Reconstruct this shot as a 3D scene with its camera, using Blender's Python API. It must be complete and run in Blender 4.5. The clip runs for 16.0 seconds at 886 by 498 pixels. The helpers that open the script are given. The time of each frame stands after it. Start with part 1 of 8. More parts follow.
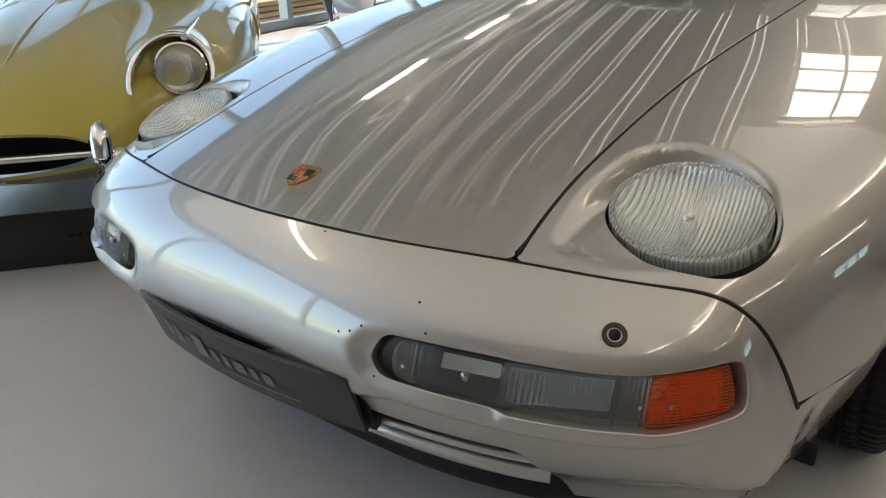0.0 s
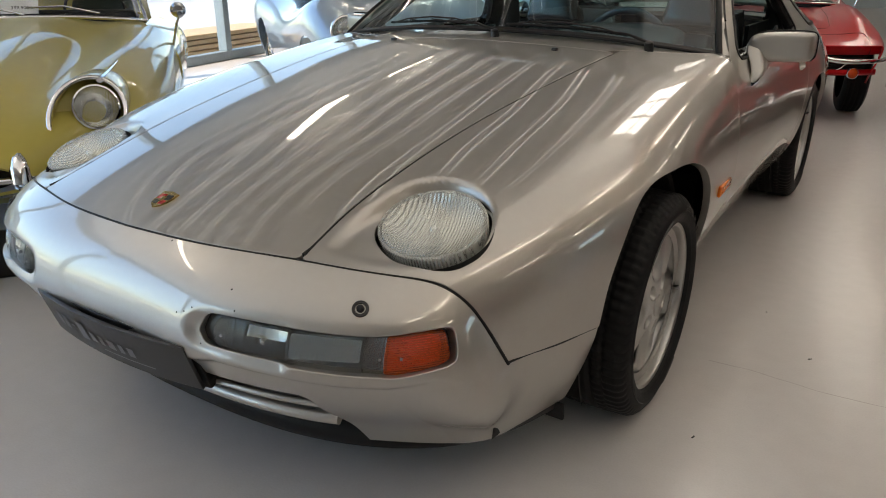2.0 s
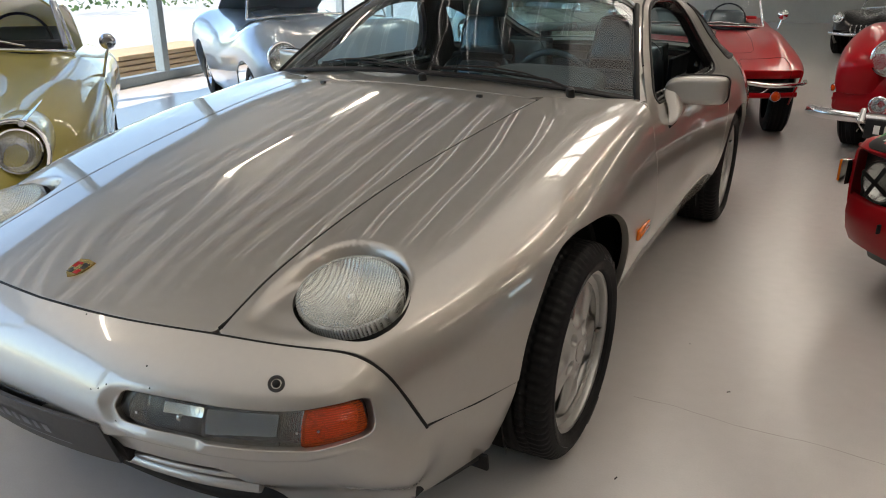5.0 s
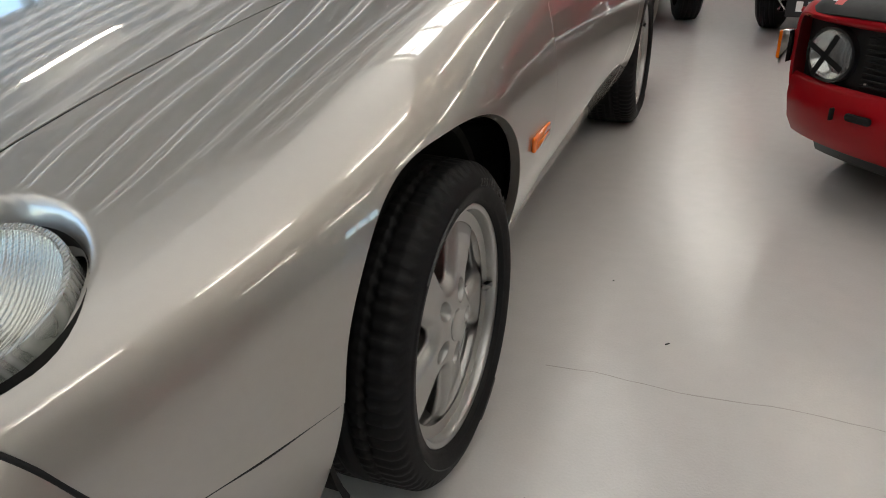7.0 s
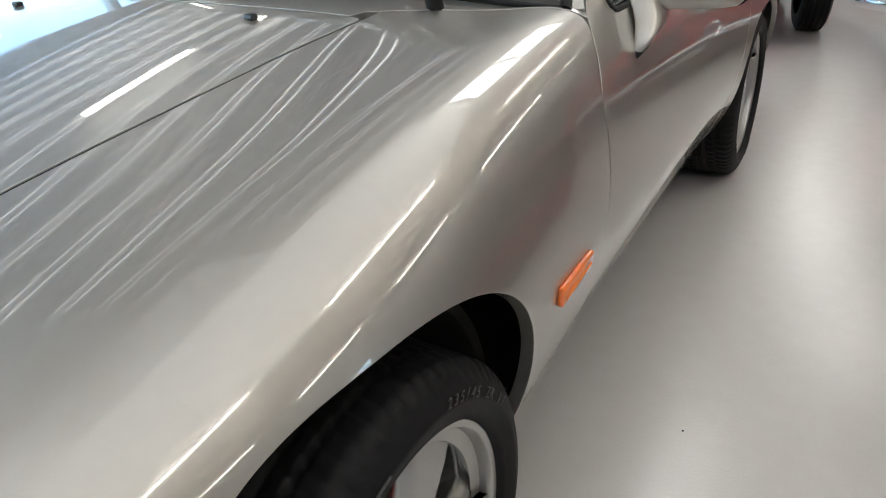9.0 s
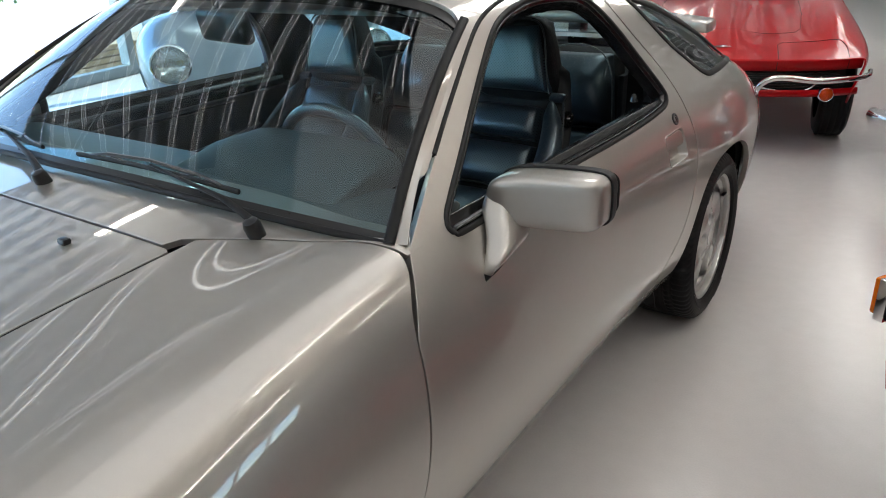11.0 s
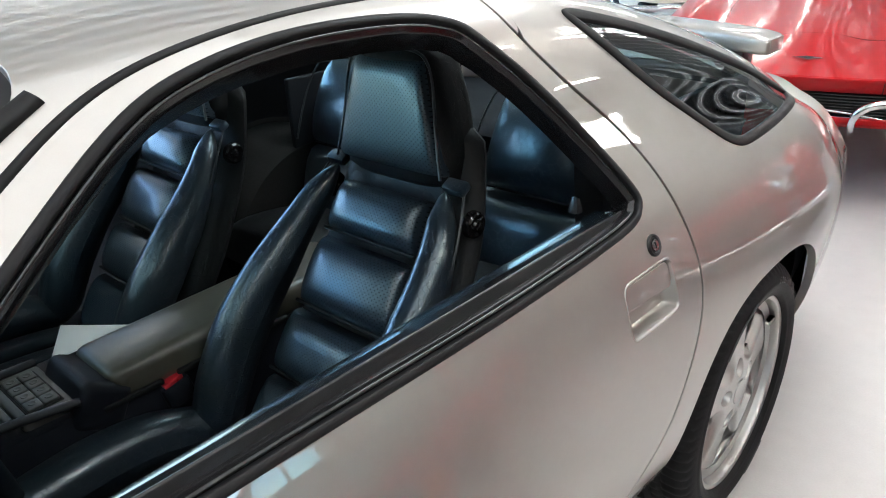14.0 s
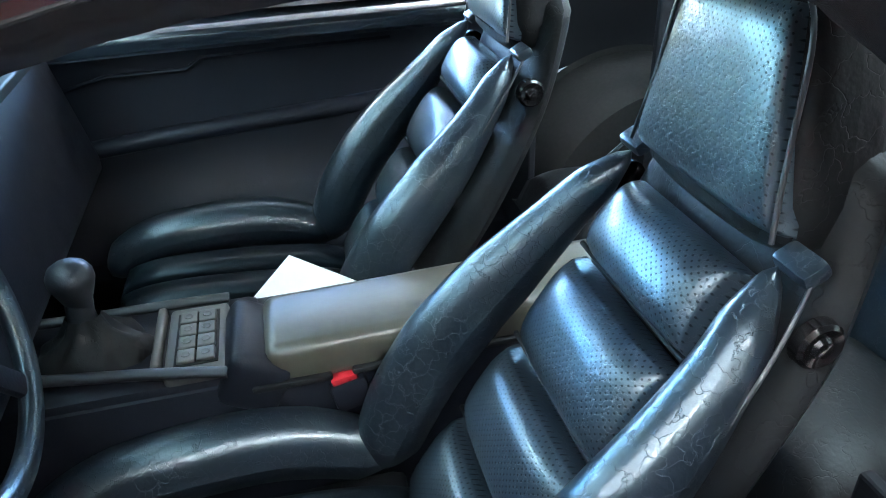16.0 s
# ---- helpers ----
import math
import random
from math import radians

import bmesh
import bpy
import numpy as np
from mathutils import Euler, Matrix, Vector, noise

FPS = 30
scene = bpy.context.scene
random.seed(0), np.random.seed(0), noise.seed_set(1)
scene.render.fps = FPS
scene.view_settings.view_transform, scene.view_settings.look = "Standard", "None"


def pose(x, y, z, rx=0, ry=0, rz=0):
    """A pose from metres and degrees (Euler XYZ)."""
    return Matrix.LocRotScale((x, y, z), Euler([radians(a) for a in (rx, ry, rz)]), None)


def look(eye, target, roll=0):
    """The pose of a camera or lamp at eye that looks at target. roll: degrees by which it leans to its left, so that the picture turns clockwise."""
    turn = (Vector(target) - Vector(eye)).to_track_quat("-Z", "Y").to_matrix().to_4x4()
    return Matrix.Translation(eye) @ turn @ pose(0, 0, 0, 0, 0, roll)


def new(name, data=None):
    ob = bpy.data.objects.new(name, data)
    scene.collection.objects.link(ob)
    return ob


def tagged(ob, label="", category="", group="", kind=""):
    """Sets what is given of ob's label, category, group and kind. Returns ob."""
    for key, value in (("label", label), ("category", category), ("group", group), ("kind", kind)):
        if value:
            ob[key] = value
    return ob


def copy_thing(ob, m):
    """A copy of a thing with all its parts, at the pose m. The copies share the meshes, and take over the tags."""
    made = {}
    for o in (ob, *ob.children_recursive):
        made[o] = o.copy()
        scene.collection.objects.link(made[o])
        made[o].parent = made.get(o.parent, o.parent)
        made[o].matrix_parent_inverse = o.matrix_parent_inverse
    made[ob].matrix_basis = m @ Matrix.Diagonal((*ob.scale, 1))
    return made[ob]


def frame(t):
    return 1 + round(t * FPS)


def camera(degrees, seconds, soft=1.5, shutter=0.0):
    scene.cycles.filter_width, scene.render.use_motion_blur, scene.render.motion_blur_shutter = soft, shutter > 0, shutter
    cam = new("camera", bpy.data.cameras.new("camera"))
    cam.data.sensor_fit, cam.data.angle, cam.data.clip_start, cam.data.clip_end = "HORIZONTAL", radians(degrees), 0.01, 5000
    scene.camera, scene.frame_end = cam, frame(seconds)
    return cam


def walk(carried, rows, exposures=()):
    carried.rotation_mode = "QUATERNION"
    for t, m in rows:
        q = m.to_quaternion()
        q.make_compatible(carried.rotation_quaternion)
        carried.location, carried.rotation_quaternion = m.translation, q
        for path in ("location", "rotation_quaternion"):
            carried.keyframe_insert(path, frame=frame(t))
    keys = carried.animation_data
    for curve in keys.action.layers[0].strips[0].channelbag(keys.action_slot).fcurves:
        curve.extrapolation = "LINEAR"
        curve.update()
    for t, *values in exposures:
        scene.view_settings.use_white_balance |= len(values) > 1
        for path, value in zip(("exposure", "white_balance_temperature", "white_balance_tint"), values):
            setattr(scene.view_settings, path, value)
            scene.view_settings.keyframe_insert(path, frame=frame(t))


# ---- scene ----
cam = camera(63.1, 16.0, soft=1.0)
PATH = [
    (0, (0.917, -1.7, 1.083), (-0.186, -0.234, 0.287), -1.3),
    (0.5, (1.013, -1.713, 1.104), (-0.072, -0.229, 0.315), -1.0),
    (1, (1.139, -1.743, 1.127), (0.081, -0.23, 0.359), -0.6),
    (1.5, (1.279, -1.79, 1.163), (0.245, -0.251, 0.414), -0.3),
    (2, (1.398, -1.859, 1.204), (0.382, -0.298, 0.474), 0.0),
    (2.5, (1.492, -1.946, 1.267), (0.485, -0.37, 0.559), 0.3),
    (3, (1.578, -2.016, 1.338), (0.574, -0.429, 0.651), 0.4),
    (5.5, (1.388, -1.701, 1.318), (0.545, -0.037, 0.596), 0.0),
    (6, (1.334, -1.554, 1.267), (0.568, 0.124, 0.493), -0.6),
    (6.5, (1.329, -1.327, 1.173), (0.624, 0.346, 0.334), -1.3),
    (7, (1.342, -1.11, 1.081), (0.658, 0.541, 0.184), -2.4),
    (7.5, (1.327, -0.96, 0.987), (0.626, 0.655, 0.039), -3.7),
    (8, (1.293, -0.787, 0.924), (0.551, 0.793, -0.051), -4.5),
    (8.5, (1.27, -0.619, 0.982), (0.462, 0.932, 0.012), -4.4),
    (9, (1.283, -0.506, 1.147), (0.373, 1.018, 0.226), -3.2),
    (9.5, (1.363, -0.417, 1.294), (0.365, 1.071, 0.404), -2.0),
    (12, (1.547, 0.235, 1.399), (0.464, 1.731, 0.634), -2.7),
    (12.5, (1.538, 0.449, 1.39), (0.436, 1.931, 0.623), -2.8),
    (13, (1.512, 0.655, 1.392), (0.383, 2.11, 0.611), -2.8),
    (13.5, (1.438, 0.828, 1.379), (0.273, 2.239, 0.573), -2.7),
    (14, (1.344, 1.025, 1.358), (0.115, 2.362, 0.521), -2.5),
    (14.5, (1.283, 1.158, 1.353), (-0.047, 2.368, 0.478), -2.4),
    (15, (1.211, 1.332, 1.322), (-0.267, 2.326, 0.412), -2.5),
    (15.5, (1.125, 1.469, 1.302), (-0.483, 2.179, 0.348), -2.6),
    (16, (1.006, 1.502, 1.271), (-0.677, 1.884, 0.261), -2.4),
]
walk(cam, [(t, look(eye, target, roll)) for t, eye, target, roll in PATH], exposures=[(0, 1.95, 7350, 9), (3, 2.0, 7400, 11), (5.5, 2.1, 7200, 11), (7, 2.35, 6650, 7), (8.5, 2.7, 6300, 5), (9.5, 2.55, 6400, 6), (12, 2.75, 6350, 8), (13.5, 3.25, 6150, 7), (14.5, 3.65, 6000, 6), (15, 3.95, 5850, 6), (15.5, 4.55, 5650, 6), (16, 5.4, 5650, 6)])


# world, sun, sky and exposure
world = bpy.data.worlds.new("world")
scene.world = world
world.use_nodes = True
_wt = world.node_tree
_sky = _wt.nodes.new("ShaderNodeTexSky")
_sky.sky_type, _sky.sun_disc = "NISHITA", False
_sky.ozone_density, _sky.dust_density, _sky.air_density = 4.0, 0.2, 1.0
_sky.sun_elevation, _sky.sun_rotation = radians(52), radians(192)
_wt.links.new(_sky.outputs[0], _wt.nodes["Background"].inputs[0])
_wt.nodes["Background"].inputs[1].default_value = 0.12
_sun = new("sun", bpy.data.lights.new("sun", "SUN"))
_sun.data.energy, _sun.data.angle, _sun.data.color = 2.0, radians(0.5), (1, 0.95, 0.88)
_sun.matrix_world = look((-3.3, -15.4, 20.2), (0, 0, 0))
scene.view_settings.exposure = 2.5


# ---- node helpers and materials ----
def material(name, color, rough=0.5, metal=0.0, coat=0.0, grain=None, bump=0.0, spread=0.12, ior=None, trans=0.0):
    """A Principled material. grain: size of the fine variation in metres; spread: how far the tone varies; bump: relief in metres."""
    m = bpy.data.materials.new(name)
    m.use_nodes = True
    nt = m.node_tree
    b = nt.nodes["Principled BSDF"]
    b.inputs["Base Color"].default_value = (*color, 1)
    b.inputs["Roughness"].default_value = rough
    b.inputs["Metallic"].default_value = metal
    b.inputs["Coat Weight"].default_value = coat
    b.inputs["Coat Roughness"].default_value = 0.02 if rough < 0.36 or metal else rough * 0.8
    if coat >= 0.7 and not metal:
        b.inputs["Specular IOR Level"].default_value = 0.12
    b.inputs["Transmission Weight"].default_value = trans
    if ior:
        b.inputs["IOR"].default_value = ior
    if grain:
        tc = nt.nodes.new("ShaderNodeTexCoord")
        fine, wide = nt.nodes.new("ShaderNodeTexNoise"), nt.nodes.new("ShaderNodeTexNoise")
        fine.inputs["Scale"].default_value, wide.inputs["Scale"].default_value = 1 / grain, 0.09 / grain
        fine.inputs["Detail"].default_value = wide.inputs["Detail"].default_value = 3
        for n in (fine, wide):
            nt.links.new(tc.outputs["Object"], n.inputs["Vector"])
        add = nt.nodes.new("ShaderNodeMath")
        nt.links.new(fine.outputs[0], add.inputs[0])
        nt.links.new(wide.outputs[0], add.inputs[1])
        ramp = nt.nodes.new("ShaderNodeMapRange")
        ramp.inputs[1].default_value, ramp.inputs[2].default_value = 0.6, 1.4
        ramp.inputs[3].default_value, ramp.inputs[4].default_value = 1 - spread, 1 + spread
        nt.links.new(add.outputs[0], ramp.inputs[0])
        mul = nt.nodes.new("ShaderNodeVectorMath")
        mul.operation = "SCALE"
        mul.inputs[0].default_value = color
        nt.links.new(ramp.outputs[0], mul.inputs["Scale"])
        nt.links.new(mul.outputs[0], b.inputs["Base Color"])
        rr = nt.nodes.new("ShaderNodeMapRange")
        rr.inputs[1].default_value, rr.inputs[2].default_value = 0.6, 1.4
        rr.inputs[3].default_value, rr.inputs[4].default_value = max(rough * (1 - spread), 0.01), min(rough * (1 + spread), 1)
        nt.links.new(add.outputs[0], rr.inputs[0])
        nt.links.new(rr.outputs[0], b.inputs["Roughness"])
        if bump:
            bp = nt.nodes.new("ShaderNodeBump")
            bp.inputs["Strength"].default_value, bp.inputs["Distance"].default_value = 1.0, bump
            nt.links.new(fine.outputs[0], bp.inputs["Height"])
            nt.links.new(bp.outputs[0], b.inputs["Normal"])
    return m


def gloss_weight(nt, base, k=5.0):
    """Gloss that grows towards grazing views, the same from both sides of a pane."""
    lw, pw, mr = nt.nodes.new("ShaderNodeLayerWeight"), nt.nodes.new("ShaderNodeMath"), nt.nodes.new("ShaderNodeMapRange")
    lw.inputs["Blend"].default_value = 0.5
    pw.operation = "POWER"
    pw.inputs[1].default_value = k
    mr.inputs[3].default_value, mr.inputs[4].default_value = base, 1.0
    nt.links.new(lw.outputs["Facing"], pw.inputs[0])
    nt.links.new(pw.outputs[0], mr.inputs[0])
    return mr.outputs[0]


def sheet_glass(name, tint, base=0.04):
    """A thin pane: clear with a tint and a gloss."""
    m = bpy.data.materials.new(name)
    m.use_nodes = True
    nt = m.node_tree
    nt.nodes.remove(nt.nodes["Principled BSDF"])
    clear, gloss, mix = (nt.nodes.new("ShaderNode" + k) for k in ("BsdfTransparent", "BsdfGlossy", "MixShader"))
    clear.inputs[0].default_value = (*tint, 1)
    gloss.inputs["Roughness"].default_value = 0.0
    nt.links.new(gloss_weight(nt, base), mix.inputs[0])
    nt.links.new(clear.outputs[0], mix.inputs[1])
    nt.links.new(gloss.outputs[0], mix.inputs[2])
    nt.links.new(mix.outputs[0], nt.nodes["Material Output"].inputs[0])
    return m


M = {}
M["glass"] = sheet_glass("glass", (0.56, 0.78, 0.84), 0.085)
M["glass_dark"] = sheet_glass("tinted_glass", (0.64, 0.80, 0.83), 0.065)
M["clear_glass"] = sheet_glass("clear_glass", (0.98, 0.99, 0.985), 0.02)
M["silver"] = material("silver_paint", (0.43, 0.407, 0.375), 0.44, 0.86, 1.0, grain=0.0015, spread=0.025)
M["silver"].node_tree.nodes["Principled BSDF"].inputs["Coat IOR"].default_value = 1.8
M["black_rubber"] = material("black_rubber", (0.012, 0.012, 0.013), 0.55, grain=0.004, bump=0.0002)
M["black_trim"] = material("black_trim", (0.010, 0.010, 0.011), 0.3, grain=0.01)
# near-black for linings; also stands in for shade in slots, mouths and hollows
M["void"] = material("dark_hollow_lining", (0.006, 0.006, 0.006), 0.9, grain=0.01)
M["tyre"] = material("tyre_rubber", (0.007, 0.007, 0.008), 0.6, grain=0.003, bump=0.0003)
# barrel inside the wheel: its shade is put into the colour
M["barrel"] = material("shaded_barrel", (0.045, 0.044, 0.042), 0.5, 0.5, grain=0.01)
M["alloy"] = material("alloy_paint", (0.44, 0.435, 0.42), 0.34, 0.75, 0.6, grain=0.0015, spread=0.03)
M["floor"] = material("floor_paint", (0.56, 0.535, 0.52), 0.2, grain=0.006, bump=0.0005, spread=0.04)
M["plain_ceiling"] = material("plain_ceiling", (0.62, 0.60, 0.57), 0.6, 0.0, grain=0.08, spread=0.04)
M["deck"] = material("ceiling_panel", (0.19, 0.195, 0.195), 0.5, 0.0, grain=0.08, spread=0.08)
M["ceiling"] = material("ceiling_batten", (0.45, 0.45, 0.445), 0.45, 0.0, grain=0.05, spread=0.05)
M["wall_dark"] = material("grey_wall_panel", (0.12, 0.118, 0.115), 0.6, grain=0.05, spread=0.06)
M["wall"] = material("wall_panel", (0.5, 0.49, 0.47), 0.6, grain=0.05, spread=0.05)
M["amber"] = material("amber_plastic", (0.70, 0.065, 0.005), 0.15, grain=0.004, coat=1.0)
M["joint"] = material("worn_joint", (0.34, 0.32, 0.30), 0.7, grain=0.01)
M["tail_red"] = material("red_lamp_plastic", (0.35, 0.008, 0.01), 0.15, coat=1.0, grain=0.01)
M["yellow"] = material("yellow_paint", (0.42, 0.36, 0.09), 0.3, 0.0, 1.0, grain=0.05, spread=0.03)
M["red"] = material("red_paint", (0.40, 0.0025, 0.006), 0.34, 0.0, 0.7, grain=0.05, spread=0.03)
M["chrome"] = material("chrome", (0.75, 0.75, 0.76), 0.06, 1.0, grain=0.02, spread=0.04)
M["leather"] = material("black_leather", (0.010, 0.014, 0.020), 0.31, coat=1.0, grain=0.006, bump=0.0004)


# ---- mesh helpers ----
def spline(t, p, s):
    """Natural cubic spline through p (n, k) at knots t, evaluated at s."""
    t, p, s = np.asarray(t, float), np.asarray(p, float), np.asarray(s, float)
    n, h = len(t), np.diff(t)
    a = np.eye(n)
    r = np.zeros_like(p)
    for i in range(1, n - 1):
        a[i, i - 1 : i + 2] = h[i - 1], 2 * (h[i - 1] + h[i]), h[i]
        r[i] = 6 * ((p[i + 1] - p[i]) / h[i] - (p[i] - p[i - 1]) / h[i - 1])
    m = np.linalg.solve(a, r)
    k = np.clip(np.searchsorted(t, s) - 1, 0, n - 2)
    hk = h[k][:, None]
    u, w = (t[k + 1] - s)[:, None], (s - t[k])[:, None]
    return (m[k] * u**3 + m[k + 1] * w**3) / (6 * hk) + (p[k] / hk - m[k] * hk / 6) * u + (p[k + 1] / hk - m[k + 1] * hk / 6) * w


def net(cols, nu, nv):
    """A smooth grid (nu, nv, 3) through a net of columns, each a list of points from front to rear."""
    c = np.array(cols, float).transpose(1, 0, 2)  # rows, columns, xyz
    tu = np.r_[0, np.cumsum(np.linalg.norm(np.diff(c, axis=0), axis=2).mean(1))]
    tv = np.r_[0, np.cumsum(np.linalg.norm(np.diff(c, axis=1), axis=2).mean(0))]
    su, sv = np.linspace(0, tu[-1], nu), np.linspace(0, tv[-1], nv)
    rows = spline(tu, c.reshape(len(tu), -1), su).reshape(nu, len(tv), 3)
    return spline(tv, rows.transpose(1, 0, 2).reshape(len(tv), -1), sv).reshape(nv, nu, 3).transpose(1, 0, 2)


def grid_mesh(g, flip=False):
    """(verts, normals, faces) of a grid of points."""
    nu, nv = g.shape[:2]
    n = np.cross(np.gradient(g, axis=0), np.gradient(g, axis=1))
    n /= np.linalg.norm(n, axis=2, keepdims=True) + 1e-12
    i = np.arange(nu * nv).reshape(nu, nv)
    f = np.stack([i[:-1, :-1], i[1:, :-1], i[1:, 1:], i[:-1, 1:]], -1).reshape(-1, 4)
    if flip:
        n, f = -n, f[:, ::-1]
    return g.reshape(-1, 3).copy(), n.reshape(-1, 3).copy(), [tuple(q) for q in f.tolist()]


def mesh_object(name, v, f, mat, n=None, smooth=True):
    me = bpy.data.meshes.new(name)
    me.from_pydata([tuple(p) for p in np.asarray(v).tolist()], [], f)
    me.update()
    if smooth:
        me.polygons.foreach_set("use_smooth", [True] * len(me.polygons))
    if n is not None:
        me.normals_split_custom_set_from_vertices([tuple(p) for p in np.asarray(n).tolist()])
    me.materials.append(mat)
    return new(name, me)




def ribbed(m, scale, depth, axis=0, two=False, profile="SIN"):
    """Gives a material flutes: a wave relief along one axis in metres."""
    nt = m.node_tree
    b = nt.nodes["Principled BSDF"]
    tc, w, bp = nt.nodes.new("ShaderNodeTexCoord"), nt.nodes.new("ShaderNodeTexWave"), nt.nodes.new("ShaderNodeBump")
    w.bands_direction = "XYZ"[axis]
    w.wave_profile = profile
    w.inputs["Scale"].default_value = scale
    w.inputs["Distortion"].default_value = 0.6 if two else 0.0
    w.inputs["Detail Scale"].default_value = 1.5
    bp.inputs["Distance"].default_value = depth
    nt.links.new(tc.outputs["Object"], w.inputs["Vector"])
    nt.links.new(w.outputs[0], bp.inputs["Height"])
    nt.links.new(bp.outputs[0], b.inputs["Normal"])
    return m


def fluted_glass(name, tint, pitch, depth, base=0.1, haze=0.12, rough=0.05, axis=0):
    """Lamp glass with pressed flutes: partly clear, glossy on the flutes, with a little haze in the body."""
    m = sheet_glass(name, tint, base)
    nt = m.node_tree
    mix = next(n for n in nt.nodes if n.type == "MIX_SHADER")
    clear, gloss = (next(n for n in nt.nodes if n.type == k) for k in ("BSDF_TRANSPARENT", "BSDF_GLOSSY"))
    gloss.inputs["Roughness"].default_value = rough
    tc, w, bp, cloud, body = (nt.nodes.new("ShaderNode" + k) for k in ("TexCoord", "TexWave", "Bump", "BsdfDiffuse", "MixShader"))
    w.bands_direction = "XYZ"[axis]
    w.inputs["Scale"].default_value = 0.314 / pitch
    w.inputs["Distortion"].default_value, w.inputs["Detail Scale"].default_value = 0.5, 1.5
    bp.inputs["Distance"].default_value = depth
    cloud.inputs[0].default_value = (*tint, 1)
    rib = nt.nodes.new("ShaderNodeMapRange")
    rib.inputs[3].default_value, rib.inputs[4].default_value = haze * 0.75, haze * 1.25
    nt.links.new(tc.outputs["Object"], w.inputs["Vector"])
    nt.links.new(w.outputs["Fac"], bp.inputs["Height"])
    nt.links.new(w.outputs["Fac"], rib.inputs[0])
    nt.links.new(rib.outputs[0], body.inputs[0])
    nt.links.new(clear.outputs[0], body.inputs[1])
    nt.links.new(cloud.outputs[0], body.inputs[2])
    nt.links.new(bp.outputs[0], gloss.inputs["Normal"])
    nt.links.new(bp.outputs[0], cloud.inputs["Normal"])
    nt.links.new(body.outputs[0], mix.inputs[1])
    return m


M["amber"] = ribbed(M["amber"], 70, 0.002)
M["lens"] = fluted_glass("lamp_glass", (0.80, 0.81, 0.80), 0.006, 0.0025, 0.06, 0.05)
M["lens_clear"] = fluted_glass("clear_lamp_cover", (0.82, 0.83, 0.82), 0.012, 0.0006, 0.05, 0.03)
M["amber_glass"] = fluted_glass("amber_lamp_glass", (0.85, 0.13, 0.008), 0.0045, 0.0006, 0.05, 0.30, 0.05, 2)
M["amber_back"] = material("amber_reflector", (0.75, 0.30, 0.05), 0.3, 0.6, grain=0.006, spread=0.3, bump=0.001)
M["reflector_dull"] = ribbed(material("ribbed_reflector", (0.28, 0.28, 0.275), 0.22, 1.0), 45, 0.005)
M["head_reflector"] = ribbed(material("lamp_reflector", (0.66, 0.66, 0.62), 0.16, 1.0), 40, 0.002, 0, True)
M["lens_cap"] = fluted_glass("cap_plastic", (0.75, 0.74, 0.70), 0.0055, 0.004, 0.08, 0.12)
M["head_lens"] = fluted_glass("headlamp_glass", (0.97, 0.98, 0.95), 0.0065, 0.0012, 0.09, 0.20)
M["lens_skirt"] = fluted_glass("thick_glass", (0.90, 0.92, 0.88), 0.006, 0.001, 0.15, 0.30)
M["reflector"] = material("reflector", (0.78, 0.79, 0.76), 0.13, 1.0, grain=0.014, spread=0.2, bump=0.0008)
M["plate_black"] = material("plate_black", (0.012, 0.013, 0.016), 0.35, grain=0.01)
M["plate_grey"] = material("plate_grey", (0.16, 0.165, 0.18), 0.4, grain=0.01)
M["gold"] = material("badge_gold", (0.55, 0.38, 0.14), 0.25, 1.0, grain=0.003)
M["badge_red"] = material("badge_red", (0.35, 0.012, 0.012), 0.25, coat=1.0, grain=0.003)
M["badge_black"] = material("badge_black", (0.012, 0.012, 0.012), 0.25, coat=1.0, grain=0.003)
M["black_gloss"] = material("black_gloss", (0.01, 0.01, 0.011), 0.15, grain=0.01)
M["chrome_dark"] = material("satin_metal", (0.45, 0.44, 0.43), 0.25, 1.0, grain=0.01)
M["lining"] = material("cabin_lining", (0.011, 0.013, 0.017), 0.75, grain=0.01, bump=0.0005)
M["caliper"] = material("red_caliper", (0.45, 0.012, 0.02), 0.35, coat=0.6, grain=0.01)
M["iron"] = material("brake_iron", (0.20, 0.19, 0.18), 0.4, 0.9, grain=0.01)
M["paper"] = material("white_paper", (0.75, 0.75, 0.73), 0.7, grain=0.05, spread=0.03)
M["mirror"] = material("mirror_silver", (0.9, 0.9, 0.9), 0.02, 1.0)
M["leather_matt"] = material("worn_leather", (0.010, 0.011, 0.012), 0.5, grain=0.008, bump=0.0006)
M["switch"] = material("switch_plastic", (0.075, 0.075, 0.068), 0.4, grain=0.01)
M["vinyl_trim"] = material("smooth_black_vinyl", (0.022, 0.024, 0.028), 0.38, grain=0.004, bump=0.0003)
M["amber_side"] = material("amber_side_plastic", (0.80, 0.17, 0.01), 0.15, grain=0.004, coat=1.0)
# the blue in this black ledge stands in for reflected sky
M["ledge"] = material("grained_black_ledge", (0.012, 0.018, 0.026), 0.22, coat=0.6, grain=0.004, bump=0.00004)
M["leather_edge"] = material("leather_piping", (0.04, 0.045, 0.05), 0.35, grain=0.01)
M["vinyl"] = material("black_vinyl", (0.010, 0.012, 0.018), 0.45, grain=0.004, bump=0.0003)
# armrest vinyl is black; its pale reflection is put into the colour
M["vinyl_grey"] = material("worn_sheen_vinyl", (0.075, 0.073, 0.056), 0.36, coat=0.6, grain=0.02, bump=0.0005, spread=0.2)
M["vinyl_dash"] = material("dash_vinyl", (0.05, 0.06, 0.062), 0.5, grain=0.004, bump=0.00005, spread=0.05)
